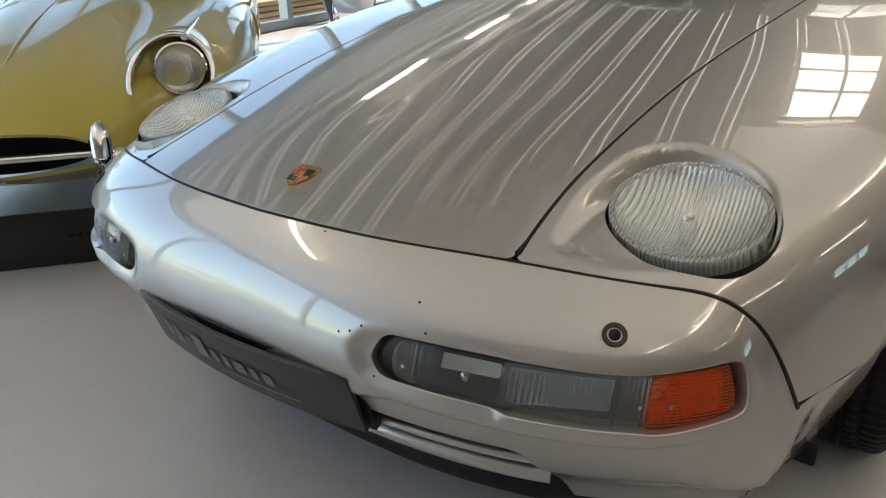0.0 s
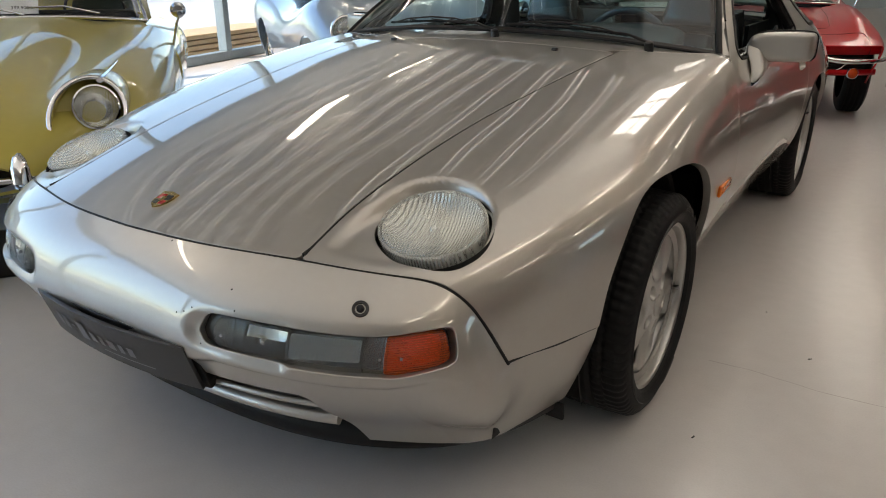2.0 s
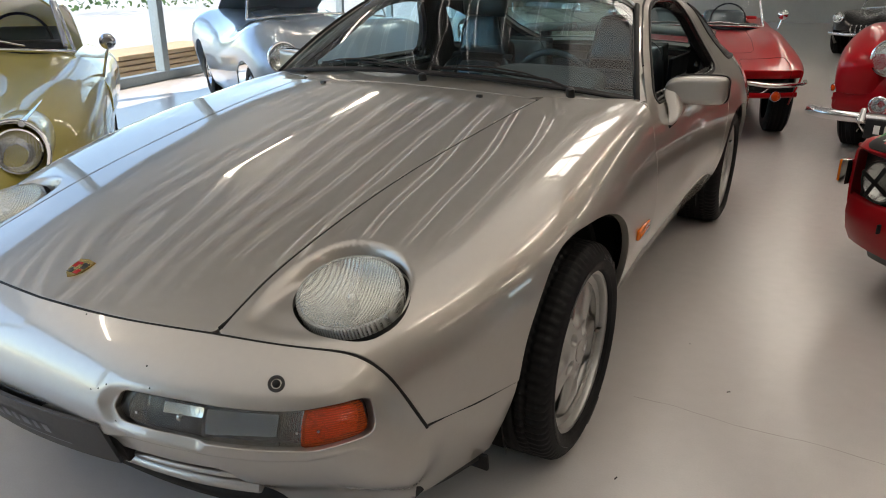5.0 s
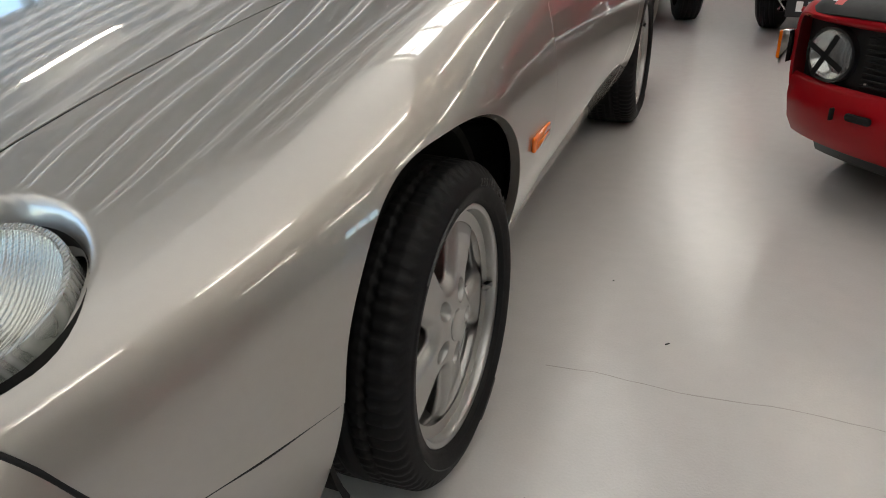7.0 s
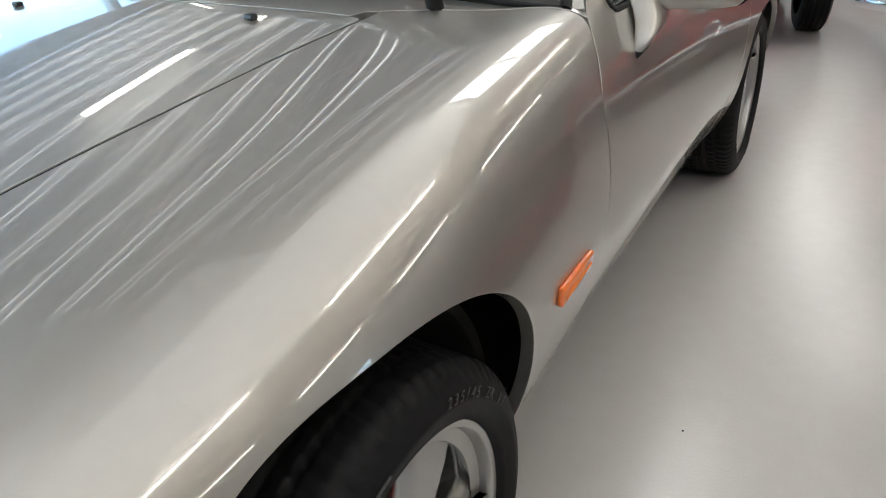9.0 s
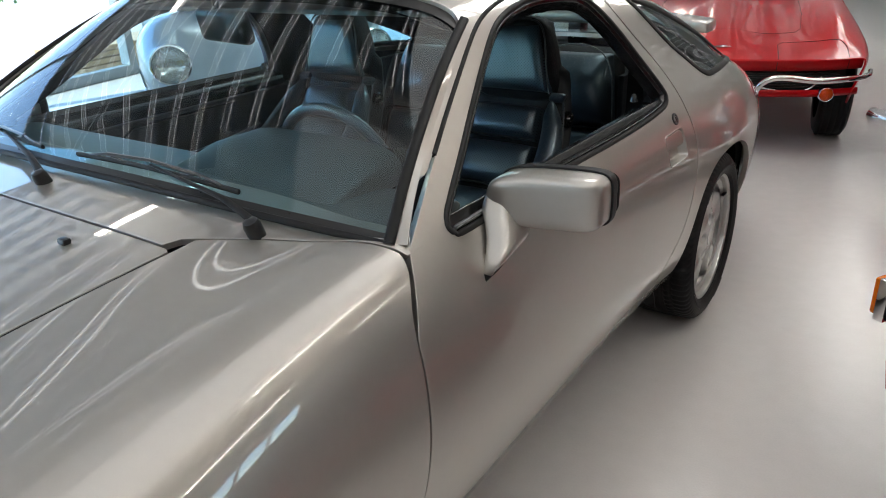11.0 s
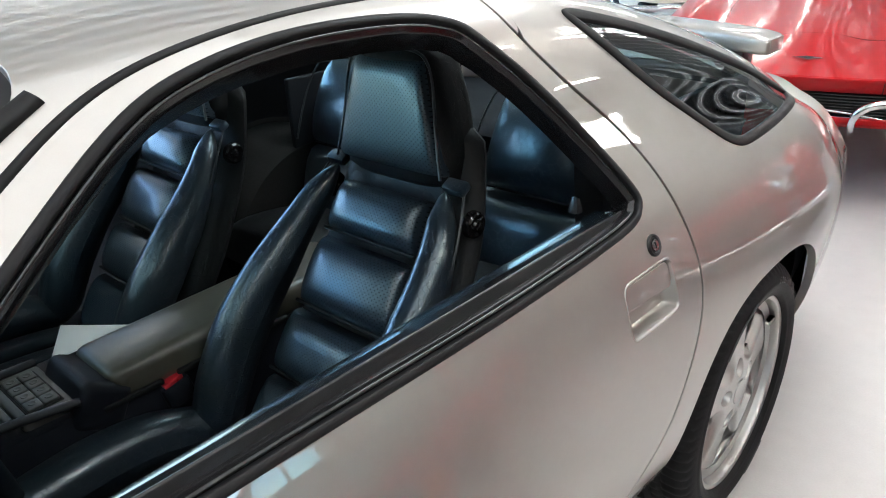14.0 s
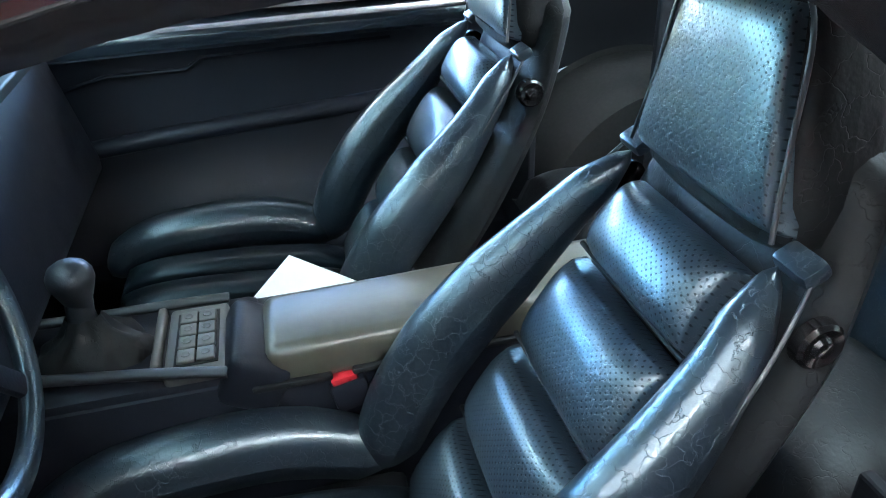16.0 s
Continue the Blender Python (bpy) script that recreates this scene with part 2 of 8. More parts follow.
M["red_plastic"] = material("red_plastic", (0.5, 0.02, 0.03), 0.3, grain=0.01)
M["seal_grey"] = material("grey_screen_seal", (0.09, 0.088, 0.095), 0.35, grain=0.01)
M["vinyl_door"] = material("door_vinyl", (0.019, 0.023, 0.032), 0.5, grain=0.006, bump=0.0003)
M["headlining"] = material("headlining", (0.25, 0.25, 0.24), 0.8, grain=0.01)


def creased(m, scale, depth):
    """Adds worn creases to a leather."""
    nt = m.node_tree
    b = nt.nodes["Principled BSDF"]
    tc, v, r, bp, wob, add = (nt.nodes.new("ShaderNode" + k) for k in ("TexCoord", "TexVoronoi", "MapRange", "Bump", "TexNoise", "VectorMath"))
    v.feature = "DISTANCE_TO_EDGE"
    v.inputs["Scale"].default_value = scale
    wob.inputs["Scale"].default_value, wob.inputs["Detail"].default_value = scale * 1.3, 3
    sc = nt.nodes.new("ShaderNodeVectorMath")
    sc.operation = "SCALE"
    sc.inputs["Scale"].default_value = 1.6 / scale
    nt.links.new(tc.outputs["Object"], wob.inputs["Vector"])
    nt.links.new(wob.outputs["Color"], sc.inputs[0])
    nt.links.new(tc.outputs["Object"], add.inputs[0])
    nt.links.new(sc.outputs[0], add.inputs[1])
    nt.links.new(add.outputs[0], v.inputs["Vector"])
    r.inputs[1].default_value, r.inputs[2].default_value = 0.0, 0.02
    nt.links.new(v.outputs["Distance"], r.inputs[0])
    bp.inputs["Distance"].default_value = depth
    nt.links.new(r.outputs[0], bp.inputs["Height"])
    old = b.inputs["Normal"].links[0].from_socket
    nt.links.new(old, bp.inputs["Normal"])
    nt.links.new(bp.outputs[0], b.inputs["Normal"])
    if b.inputs["Coat Weight"].default_value:
        nt.links.new(bp.outputs[0], b.inputs["Coat Normal"])
    return m


def perforated(name, color, rough):
    """Leather with rows of fine holes, laid out on the pad's own surface, and creases."""
    m = material(name, color, rough, coat=1.0, grain=0.008, bump=0.0005)
    nt = m.node_tree
    b = nt.nodes["Principled BSDF"]
    tc, v, r, mix = nt.nodes.new("ShaderNodeTexCoord"), nt.nodes.new("ShaderNodeTexVoronoi"), nt.nodes.new("ShaderNodeMapRange"), nt.nodes.new("ShaderNodeBump")
    v.voronoi_dimensions = "2D"
    v.inputs["Scale"].default_value, v.inputs["Randomness"].default_value = 150, 0.0
    nt.links.new(tc.outputs["UV"], v.inputs["Vector"])
    r.inputs[1].default_value, r.inputs[2].default_value, r.inputs[3].default_value = 0.13, 0.24, 0.35
    nt.links.new(v.outputs["Distance"], r.inputs[0])
    old = next(n for n in nt.nodes if n.type == "BUMP" and n is not mix)
    mix.inputs["Distance"].default_value = 0.00022
    nt.links.new(r.outputs[0], mix.inputs["Height"])
    nt.links.new(old.outputs[0], mix.inputs["Normal"])
    nt.links.new(mix.outputs[0], b.inputs["Normal"])
    b.inputs["Specular IOR Level"].default_value = 1.0
    # the blue highlight tint stands in for sky light on black leather
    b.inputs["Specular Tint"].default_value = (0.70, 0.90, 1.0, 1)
    b.inputs["Coat IOR"].default_value = 1.3
    # shade inside the holes is painted: base colour and gloss drop there
    tone = nt.nodes.new("ShaderNodeVectorMath")
    tone.operation = "SCALE"
    nt.links.new(b.inputs["Base Color"].links[0].from_socket, tone.inputs[0])
    nt.links.new(r.outputs[0], tone.inputs["Scale"])
    nt.links.new(tone.outputs[0], b.inputs["Base Color"])
    for sock in ("Coat Weight", "Specular IOR Level"):
        nt.links.new(r.outputs[0], b.inputs[sock])
    return creased(m, 46, 0.00022)


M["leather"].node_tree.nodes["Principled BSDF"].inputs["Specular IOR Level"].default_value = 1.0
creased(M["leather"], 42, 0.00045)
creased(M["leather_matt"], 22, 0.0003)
# sky light put into the colour: plain leather gets bluish tone and tint too
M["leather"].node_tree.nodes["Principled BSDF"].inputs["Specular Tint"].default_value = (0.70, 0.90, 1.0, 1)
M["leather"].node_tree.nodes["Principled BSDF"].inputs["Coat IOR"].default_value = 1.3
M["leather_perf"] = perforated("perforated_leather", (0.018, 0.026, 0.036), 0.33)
M["cream"] = material("cream_paint", (0.62, 0.58, 0.47), 0.3, 0.0, 1.0, grain=0.05, spread=0.03)
M["ice_blue"] = material("pale_blue_paint", (0.42, 0.50, 0.58), 0.3, 0.35, 1.0, grain=0.05, spread=0.03)
M["black_paint"] = material("black_paint", (0.008, 0.008, 0.009), 0.2, 0.0, 1.0, grain=0.05, spread=0.05)
M["deep_red"] = material("deep_red_paint", (0.36, 0.004, 0.010), 0.34, 0.0, 0.7, grain=0.05, spread=0.04)
M["matt_black"] = material("matt_black_paint", (0.008, 0.008, 0.008), 0.6, grain=0.02, spread=0.1)
M["night_blue"] = material("blue_paint", (0.02, 0.06, 0.22), 0.3, 0.2, 1.0, grain=0.05, spread=0.03)
M["green_flag"] = material("green_paint", (0.02, 0.22, 0.05), 0.4, grain=0.02)
M["red_flag"] = material("red_flag_paint", (0.5, 0.02, 0.02), 0.4, grain=0.02)
M["white_flag"] = material("white_paint", (0.75, 0.75, 0.74), 0.4, grain=0.02, spread=0.05)
M["headlight"] = fluted_glass("clear_lamp_glass", (0.95, 0.96, 0.96), 0.010, 0.004, 0.15, 0.15)
M["frame_grey"] = material("window_frame", (0.22, 0.27, 0.30), 0.4, 0.3, grain=0.03)
M["concrete"] = material("concrete_yard", (0.42, 0.41, 0.39), 0.8, grain=0.08, bump=0.002, spread=0.12)
M["leaf"] = material("hedge_leaf", (0.07, 0.13, 0.03), 0.5, grain=0.1, spread=0.4)
M["timber"] = material("pale_timber", (0.45, 0.32, 0.18), 0.6, grain=0.06, spread=0.2)
M["housing"] = material("lamp_housing", (0.7, 0.7, 0.69), 0.4, grain=0.05, spread=0.04)


def glowing(name, color, strength):
    m = bpy.data.materials.new(name)
    m.use_nodes = True
    b = m.node_tree.nodes["Principled BSDF"]
    b.inputs["Base Color"].default_value = (0.8, 0.8, 0.8, 1)
    b.inputs["Emission Color"].default_value = (*color, 1)
    b.inputs["Emission Strength"].default_value = strength
    return m


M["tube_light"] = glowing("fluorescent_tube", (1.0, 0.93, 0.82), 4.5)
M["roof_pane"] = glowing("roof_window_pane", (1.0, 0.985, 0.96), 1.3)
# unseen panels, added for overhead daylight; glow strength is set zone by zone
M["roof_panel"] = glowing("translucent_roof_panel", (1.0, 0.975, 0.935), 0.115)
M["roof_panel_bright"] = glowing("brighter_roof_panel", (1.0, 0.975, 0.935), 0.155)
M["roof_panel_dim"] = glowing("dimmer_roof_panel", (1.0, 0.97, 0.92), 0.06)
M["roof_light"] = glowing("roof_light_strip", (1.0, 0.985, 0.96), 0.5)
for _n in ("vinyl", "lining", "leather_matt", "tyre", "black_rubber"):
    M[_n].node_tree.nodes["Principled BSDF"].inputs["Specular IOR Level"].default_value = 0.22
for _n in ("red", "deep_red", "yellow"):
    M[_n].node_tree.nodes["Principled BSDF"].inputs["Coat IOR"].default_value = 1.28
M["red"].node_tree.nodes["Principled BSDF"].inputs["Coat Roughness"].default_value = 0.10
def merge_meshes(*ms):
    v, n, f, k = [], [], [], 0
    for a, b, c in ms:
        v.append(a), n.append(b)
        f += [tuple(i + k for i in q) for q in c]
        k += len(a)
    return np.concatenate(v), np.concatenate(n), f


def mirrored(m):
    """The other side's copy of a mesh."""
    return m[0] * [-1, 1, 1], m[1] * [-1, 1, 1], [tuple(q[::-1]) for q in m[2]]


def clip(m, d):
    """What is left of a mesh where the field d (a value a vertex) is below zero."""
    v, n, f = m
    d = np.where(np.abs(d) < 1e-6, -1e-6, d)
    inside = d < 0
    vs, ns, out, cut = list(v), list(n), [], {}

    def between(a, b):
        key = (a, b) if a < b else (b, a)
        if key not in cut:
            t = d[a] / (d[a] - d[b])
            cut[key] = len(vs)
            vs.append(v[a] + (v[b] - v[a]) * t)
            k = n[a] + (n[b] - n[a]) * t
            ns.append(k / (np.linalg.norm(k) + 1e-12))
        return cut[key]

    for q in f:
        s = [inside[i] for i in q]
        if all(s):
            out.append(q)
        elif any(s):
            p = []
            for k, a in enumerate(q):
                b = q[(k + 1) % len(q)]
                if inside[a]:
                    p.append(a)
                if inside[a] != inside[b]:
                    p.append(between(a, b))
            if len(p) > 2:
                out.append(tuple(p))
    used = sorted({i for q in out for i in q})
    at = {i: k for k, i in enumerate(used)}
    return np.array([vs[i] for i in used]).reshape(-1, 3), np.array([ns[i] for i in used]).reshape(-1, 3), [tuple(at[i] for i in q) for q in out]


def loop(pts, n=8):
    """A smooth closed outline through points."""
    p = np.array(pts, float)
    t = np.linspace(0, 1, n, endpoint=False)[:, None]
    out = []
    for i in range(len(p)):
        a, b, c, e = p[i - 1], p[i], p[(i + 1) % len(p)], p[(i + 2) % len(p)]
        out.append(0.5 * (2 * b + (c - a) * t + (2 * a - 5 * b + 4 * c - e) * t**2 + (3 * b - a - 3 * c + e) * t**3))
    return np.concatenate(out)


def polyline(pts, n=8):
    """A smooth open curve through points."""
    p = np.array(pts, float)
    k = np.r_[0, np.cumsum(np.linalg.norm(np.diff(p, axis=0), axis=1))]
    return spline(k, p, np.linspace(0, k[-1], n * len(p)))


def sdf(p, poly):
    """Signed distance of points (n, 2) to a closed polygon, below zero inside."""
    a, b = poly, np.roll(poly, -1, 0)
    best, odd = np.full(len(p), 1e9), np.zeros(len(p), bool)
    for (x0, y0), (x1, y1) in zip(a, b):
        e = np.array([x1 - x0, y1 - y0])
        w = p - [x0, y0]
        t = np.clip((w @ e) / (e @ e + 1e-12), 0, 1)
        best = np.minimum(best, ((w - t[:, None] * e) ** 2).sum(1))
        c = (y0 > p[:, 1]) != (y1 > p[:, 1])
        odd ^= c & (p[:, 0] < (x1 - x0) * (p[:, 1] - y0) / (y1 - y0 + 1e-12) + x0)
    return np.where(odd, -1, 1) * np.sqrt(best)


def rounded_box_sdf(p, c, half, r):
    q = np.abs(p - np.array(c)) - (np.array(half) - r)
    return np.linalg.norm(np.maximum(q, 0), axis=1) + np.minimum(q.max(1), 0) - r


def flanged(m, depth=0.014, lip=0.0014, skip=None):
    """Adds a rounded edge and a return to a panel's borders."""
    v, n, f = m
    seen = {}
    for q in f:
        for k, a in enumerate(q):
            b = q[(k + 1) % len(q)]
            seen[(a, b)] = seen.get((a, b), 0) + 1
    border = [(a, b) for a, b in seen if (b, a) not in seen]
    if skip is not None:
        border = [(a, b) for a, b in border if not (skip[a] and skip[b])]
    out = {}
    for a, b in border:
        e = v[b] - v[a]
        for i in (a, b):
            t = np.cross(e, n[i])
            out[i] = out.get(i, 0) + t / (np.linalg.norm(t) + 1e-9) * np.linalg.norm(e)
    ids = list(out)
    at = {i: k for k, i in enumerate(ids)}
    t = np.array([out[i] / (np.linalg.norm(out[i]) + 1e-12) for i in ids]).reshape(-1, 3)
    base, bn = v[ids], n[ids]
    r1 = base + t * lip * 0.7 - bn * lip * 0.3
    r2 = base + t * lip - bn * lip
    r3 = base + t * lip - bn * depth
    k0 = len(v)
    vs = np.concatenate([v, r1, r2, r3])
    ns = np.concatenate([n, (bn + t) / 1.414, t, t])
    c = len(ids)
    fs = list(f)
    for a, b in border:
        i, j = at[a], at[b]
        fs += [(b, a, k0 + i, k0 + j), (k0 + j, k0 + i, k0 + c + i, k0 + c + j), (k0 + c + j, k0 + c + i, k0 + 2 * c + i, k0 + 2 * c + j)]
    return vs, ns, fs


def pushed(m, d):
    """A mesh moved along its normals."""
    return m[0] + m[1] * (d if np.isscalar(d) else np.asarray(d)[:, None]), m[1], m[2]


def regular(m):
    """Fresh normals for a mesh that was pushed about, from its faces."""
    v, _, f = m
    n = np.zeros_like(v)
    for q in f:
        k = np.cross(v[q[2]] - v[q[0]], v[q[(3 if len(q) > 3 else 1)]] - v[q[1 if len(q) > 3 else 0]]) if len(q) > 3 else np.cross(v[q[1]] - v[q[0]], v[q[2]] - v[q[0]])
        for i in q:
            n[i] += k
    return v, n / (np.linalg.norm(n, axis=1, keepdims=True) + 1e-15), f


def piece(name, m, mat, parent=None, label="", flange=0.0, lip=0.0014):
    """A mesh object from (verts, normals, faces), under a thing or part."""
    if flange:
        m = flanged(m, flange, lip)
    ob = mesh_object(name, m[0], m[2], mat, m[1])
    if parent is not None:
        ob.parent = parent
    return tagged(ob, label)


def part(name, bm, mat, parent=None, label="", smooth=False):
    """A bmesh as one mesh object under a thing or part."""
    me = bpy.data.meshes.new(name)
    bm.to_mesh(me)
    bm.free()
    if smooth:
        me.polygons.foreach_set("use_smooth", [True] * len(me.polygons))
        me.set_sharp_from_angle(angle=radians(smooth if smooth > 1 else 40))
    me.materials.append(mat)
    ob = new(name, me)
    if parent is not None:
        ob.parent = parent
    return tagged(ob, label)


def thing(name, label, category, m=None, group="", kind=""):
    ob = new(name)
    ob.empty_display_size = 0.1
    if m is not None:
        ob.matrix_world = m
    return tagged(ob, label, category, group, kind)


def block(size, r=0.0, m=None, seg=2, bm=None):
    """A box of that size with rounded edges, about its middle."""
    bm = bm or bmesh.new()
    had = set(bm.verts)
    g = bmesh.ops.create_cube(bm, size=1, matrix=Matrix.Diagonal((*size, 1)))
    if r:
        es = [e for e in bm.edges if e.verts[0] not in had]
        bmesh.ops.bevel(bm, geom=es, offset=r, segments=seg, affect="EDGES", profile=0.5)
    if m is not None:
        bmesh.ops.transform(bm, matrix=m, verts=[w for w in bm.verts if w not in had])
    return bm


def lathe(prof, seg=48, axis="x", m=None, bm=None, a0=0.0, a1=2 * math.pi):
    """A surface of revolution from (along, radius) pairs round the x or z axis."""
    bm = bm or bmesh.new()
    full = abs(a1 - a0 - 2 * math.pi) < 1e-6
    rings = []
    for k in range(seg if full else seg + 1):
        a = a0 + (a1 - a0) * k / seg
        c, s = math.cos(a), math.sin(a)
        rings.append([bm.verts.new((h, r * c, r * s) if axis == "x" else (r * c, r * s, h)) for h, r in prof])
    for k in range(seg):
        p, q = rings[k], rings[(k + 1) % len(rings)]
        for i in range(len(prof) - 1):
            if axis == "x":
                bm.faces.new((p[i], q[i], q[i + 1], p[i + 1]))
            else:
                bm.faces.new((p[i], p[i + 1], q[i + 1], q[i]))
    if m is not None:
        bmesh.ops.transform(bm, matrix=m, verts=[w for r in rings for w in r])
    bmesh.ops.remove_doubles(bm, verts=bm.verts, dist=1e-6)
    bmesh.ops.recalc_face_normals(bm, faces=bm.faces)
    return bm


def tube(pts, r, seg=8, bm=None, closed=False, flat=1.0):
    """A round (or flattened) bar along points; r may be one value or one a point."""
    bm = bm or bmesh.new()
    p = [Vector(q) for q in pts]
    n = len(p)
    rings = []
    up = Vector((0, 0, 1))
    for i in range(n):
        a, b = p[(i - 1) % n] if closed or i else p[0], p[(i + 1) % n] if closed or i < n - 1 else p[-1]
        d = (b - a).normalized()
        s = d.cross(up)
        s = s.normalized() if s.length > 1e-4 else Vector((1, 0, 0))
        w = s.cross(d)
        rad = r[i] if hasattr(r, "__len__") else r
        rings.append([bm.verts.new(p[i] + (s * math.cos(2 * math.pi * k / seg) + w * flat * math.sin(2 * math.pi * k / seg)) * rad) for k in range(seg)])
    for i in range(n if closed else n - 1):
        a, b = rings[i], rings[(i + 1) % n]
        for k in range(seg):
            bm.faces.new((a[k], a[(k + 1) % seg], b[(k + 1) % seg], b[k]))
    if not closed:
        bm.faces.new(rings[0][::-1])
        bm.faces.new(rings[-1])
    bmesh.ops.recalc_face_normals(bm, faces=bm.faces)
    return bm


def ribbon(line, width, height, nrm):
    """A moulding along a line of points (n, 3): width across, height along the normals; rounded on top."""
    p, k = np.asarray(line, float), np.asarray(nrm, float)
    t = np.gradient(p, axis=0)
    s = np.cross(t, k)
    s /= np.linalg.norm(s, axis=1, keepdims=True) + 1e-12
    prof = [(-0.5, -0.3), (-0.5, 0.5), (-0.32, 0.92), (0, 1.0), (0.32, 0.92), (0.5, 0.5), (0.5, -0.3)]
    g = np.stack([p + s * (a * width) + k * (b * height) for a, b in prof], 1)
    return grid_mesh(g)


# ---- the silver coupe's skin: columns run from nose to tail ----
A_COLS = [
    list(zip([0] * 8, [-0.985, -0.75, -0.45, -0.15, 0.15, 0.42, 0.60, 0.75], [0.675, 0.745, 0.815, 0.868, 0.91, 0.942, 0.96, 0.972])),
    list(zip([0.25] * 8, [-0.965, -0.745, -0.45, -0.15, 0.15, 0.42, 0.61, 0.77], [0.674, 0.743, 0.811, 0.863, 0.905, 0.937, 0.955, 0.967])),
    list(zip([0.446, 0.45, 0.46, 0.475, 0.495, 0.515, 0.53, 0.54], [-0.915, -0.72, -0.45, -0.15, 0.15, 0.42, 0.62, 0.79], [0.668, 0.728, 0.794, 0.848, 0.891, 0.922, 0.94, 0.953])),
    list(zip([0.62, 0.635, 0.66, 0.69, 0.71, 0.72, 0.725, 0.725], [-0.85, -0.70, -0.45, -0.15, 0.15, 0.42, 0.62, 0.80], [0.652, 0.707, 0.771, 0.829, 0.873, 0.904, 0.922, 0.934])),
    list(zip([0.71, 0.75, 0.80, 0.838, 0.853, 0.857, 0.854, 0.85], [-0.79, -0.66, -0.44, -0.15, 0.15, 0.42, 0.62, 0.80], [0.626, 0.675, 0.737, 0.793, 0.835, 0.868, 0.895, 0.912])),
    list(zip([0.765, 0.815, 0.875, 0.917, 0.927, 0.918, 0.911, 0.903], [-0.755, -0.63, -0.42, -0.15, 0.15, 0.42, 0.62, 0.80], [0.56, 0.60, 0.66, 0.705, 0.725, 0.74, 0.765, 0.79])),
    list(zip([0.80, 0.84, 0.888, 0.938, 0.945, 0.94, 0.935, 0.93], [-0.705, -0.58, -0.40, -0.15, 0.15, 0.42, 0.62, 0.80], [0.45, 0.48, 0.52, 0.555, 0.56, 0.555, 0.555, 0.56])),
    list(zip([0.80, 0.83, 0.87, 0.90, 0.905, 0.902, 0.895, 0.89], [-0.69, -0.56, -0.39, -0.15, 0.15, 0.42, 0.62, 0.80], [0.36, 0.36, 0.36, 0.37, 0.37, 0.365, 0.36, 0.36])),
    list(zip([0.77, 0.78, 0.79, 0.80, 0.805, 0.805, 0.80, 0.80], [-0.66, -0.55, -0.38, -0.15, 0.15, 0.42, 0.62, 0.80], [0.2] * 8)),
]
YB = [1.6, 2.0, 2.4, 2.8, 3.1, 3.35]
B_COLS = [
    list(zip([0] * 8, [1.163, 1.35] + YB, [1.313, 1.331, 1.336, 1.306, 1.217, 1.091, 0.982, 0.89])),
    list(zip([0.35] * 8, [1.19, 1.36] + YB, [1.305, 1.319, 1.323, 1.295, 1.208, 1.083, 0.975, 0.885])),
    list(zip([0.57, 0.58, 0.59, 0.585, 0.575, 0.565, 0.55, 0.52], [1.245, 1.385] + YB, [1.266, 1.278, 1.281, 1.262, 1.186, 1.067, 0.96, 0.873])),
    list(zip([0.645, 0.66, 0.68, 0.685, 0.675, 0.66, 0.645, 0.60], [1.24, 1.37] + YB, [1.228, 1.235, 1.235, 1.22, 1.155, 1.045, 0.943, 0.858])),
    list(zip([0.735, 0.757, 0.767, 0.77, 0.768, 0.755, 0.728, 0.67], [1.02, 1.25] + YB, [1.075, 1.09, 1.09, 1.085, 1.045, 0.97, 0.888, 0.825])),
    list(zip([0.845, 0.85, 0.852, 0.852, 0.855, 0.85, 0.82, 0.75], [0.76, 1.15] + YB, [0.915, 0.925, 0.93, 0.935, 0.925, 0.89, 0.835, 0.78])),
    list(zip([0.903, 0.905, 0.907, 0.91, 0.92, 0.917, 0.885, 0.81], [0.70, 1.15] + YB, [0.79, 0.79, 0.795, 0.80, 0.80, 0.775, 0.74, 0.71])),
    list(zip([0.932, 0.932, 0.935, 0.942, 0.958, 0.95, 0.915, 0.85], [0.64, 1.15] + YB, [0.56, 0.56, 0.565, 0.575, 0.60, 0.60, 0.6, 0.6])),
    list(zip([0.89, 0.888, 0.888, 0.90, 0.93, 0.92, 0.885, 0.82], [0.60, 1.15] + YB, [0.36, 0.36, 0.36, 0.36, 0.37, 0.38, 0.4, 0.42])),
    list(zip([0.80, 0.80, 0.80, 0.80, 0.83, 0.84, 0.81, 0.76], [0.58, 1.15] + YB, [0.2, 0.2, 0.2, 0.2, 0.2, 0.22, 0.26, 0.28])),
]
# the joint between the nose cover and the bonnet and wings
NOSE_EDGE = polyline([(0, -0.985, 0.675), (0.25, -0.965, 0.674), (0.446, -0.915, 0.668), (0.56, -0.877, 0.659), (0.64, -0.838, 0.65), (0.70, -0.797, 0.632), (0.74, -0.772, 0.60), (0.767, -0.75, 0.555), (0.788, -0.727, 0.50), (0.803, -0.70, 0.445)], 12)


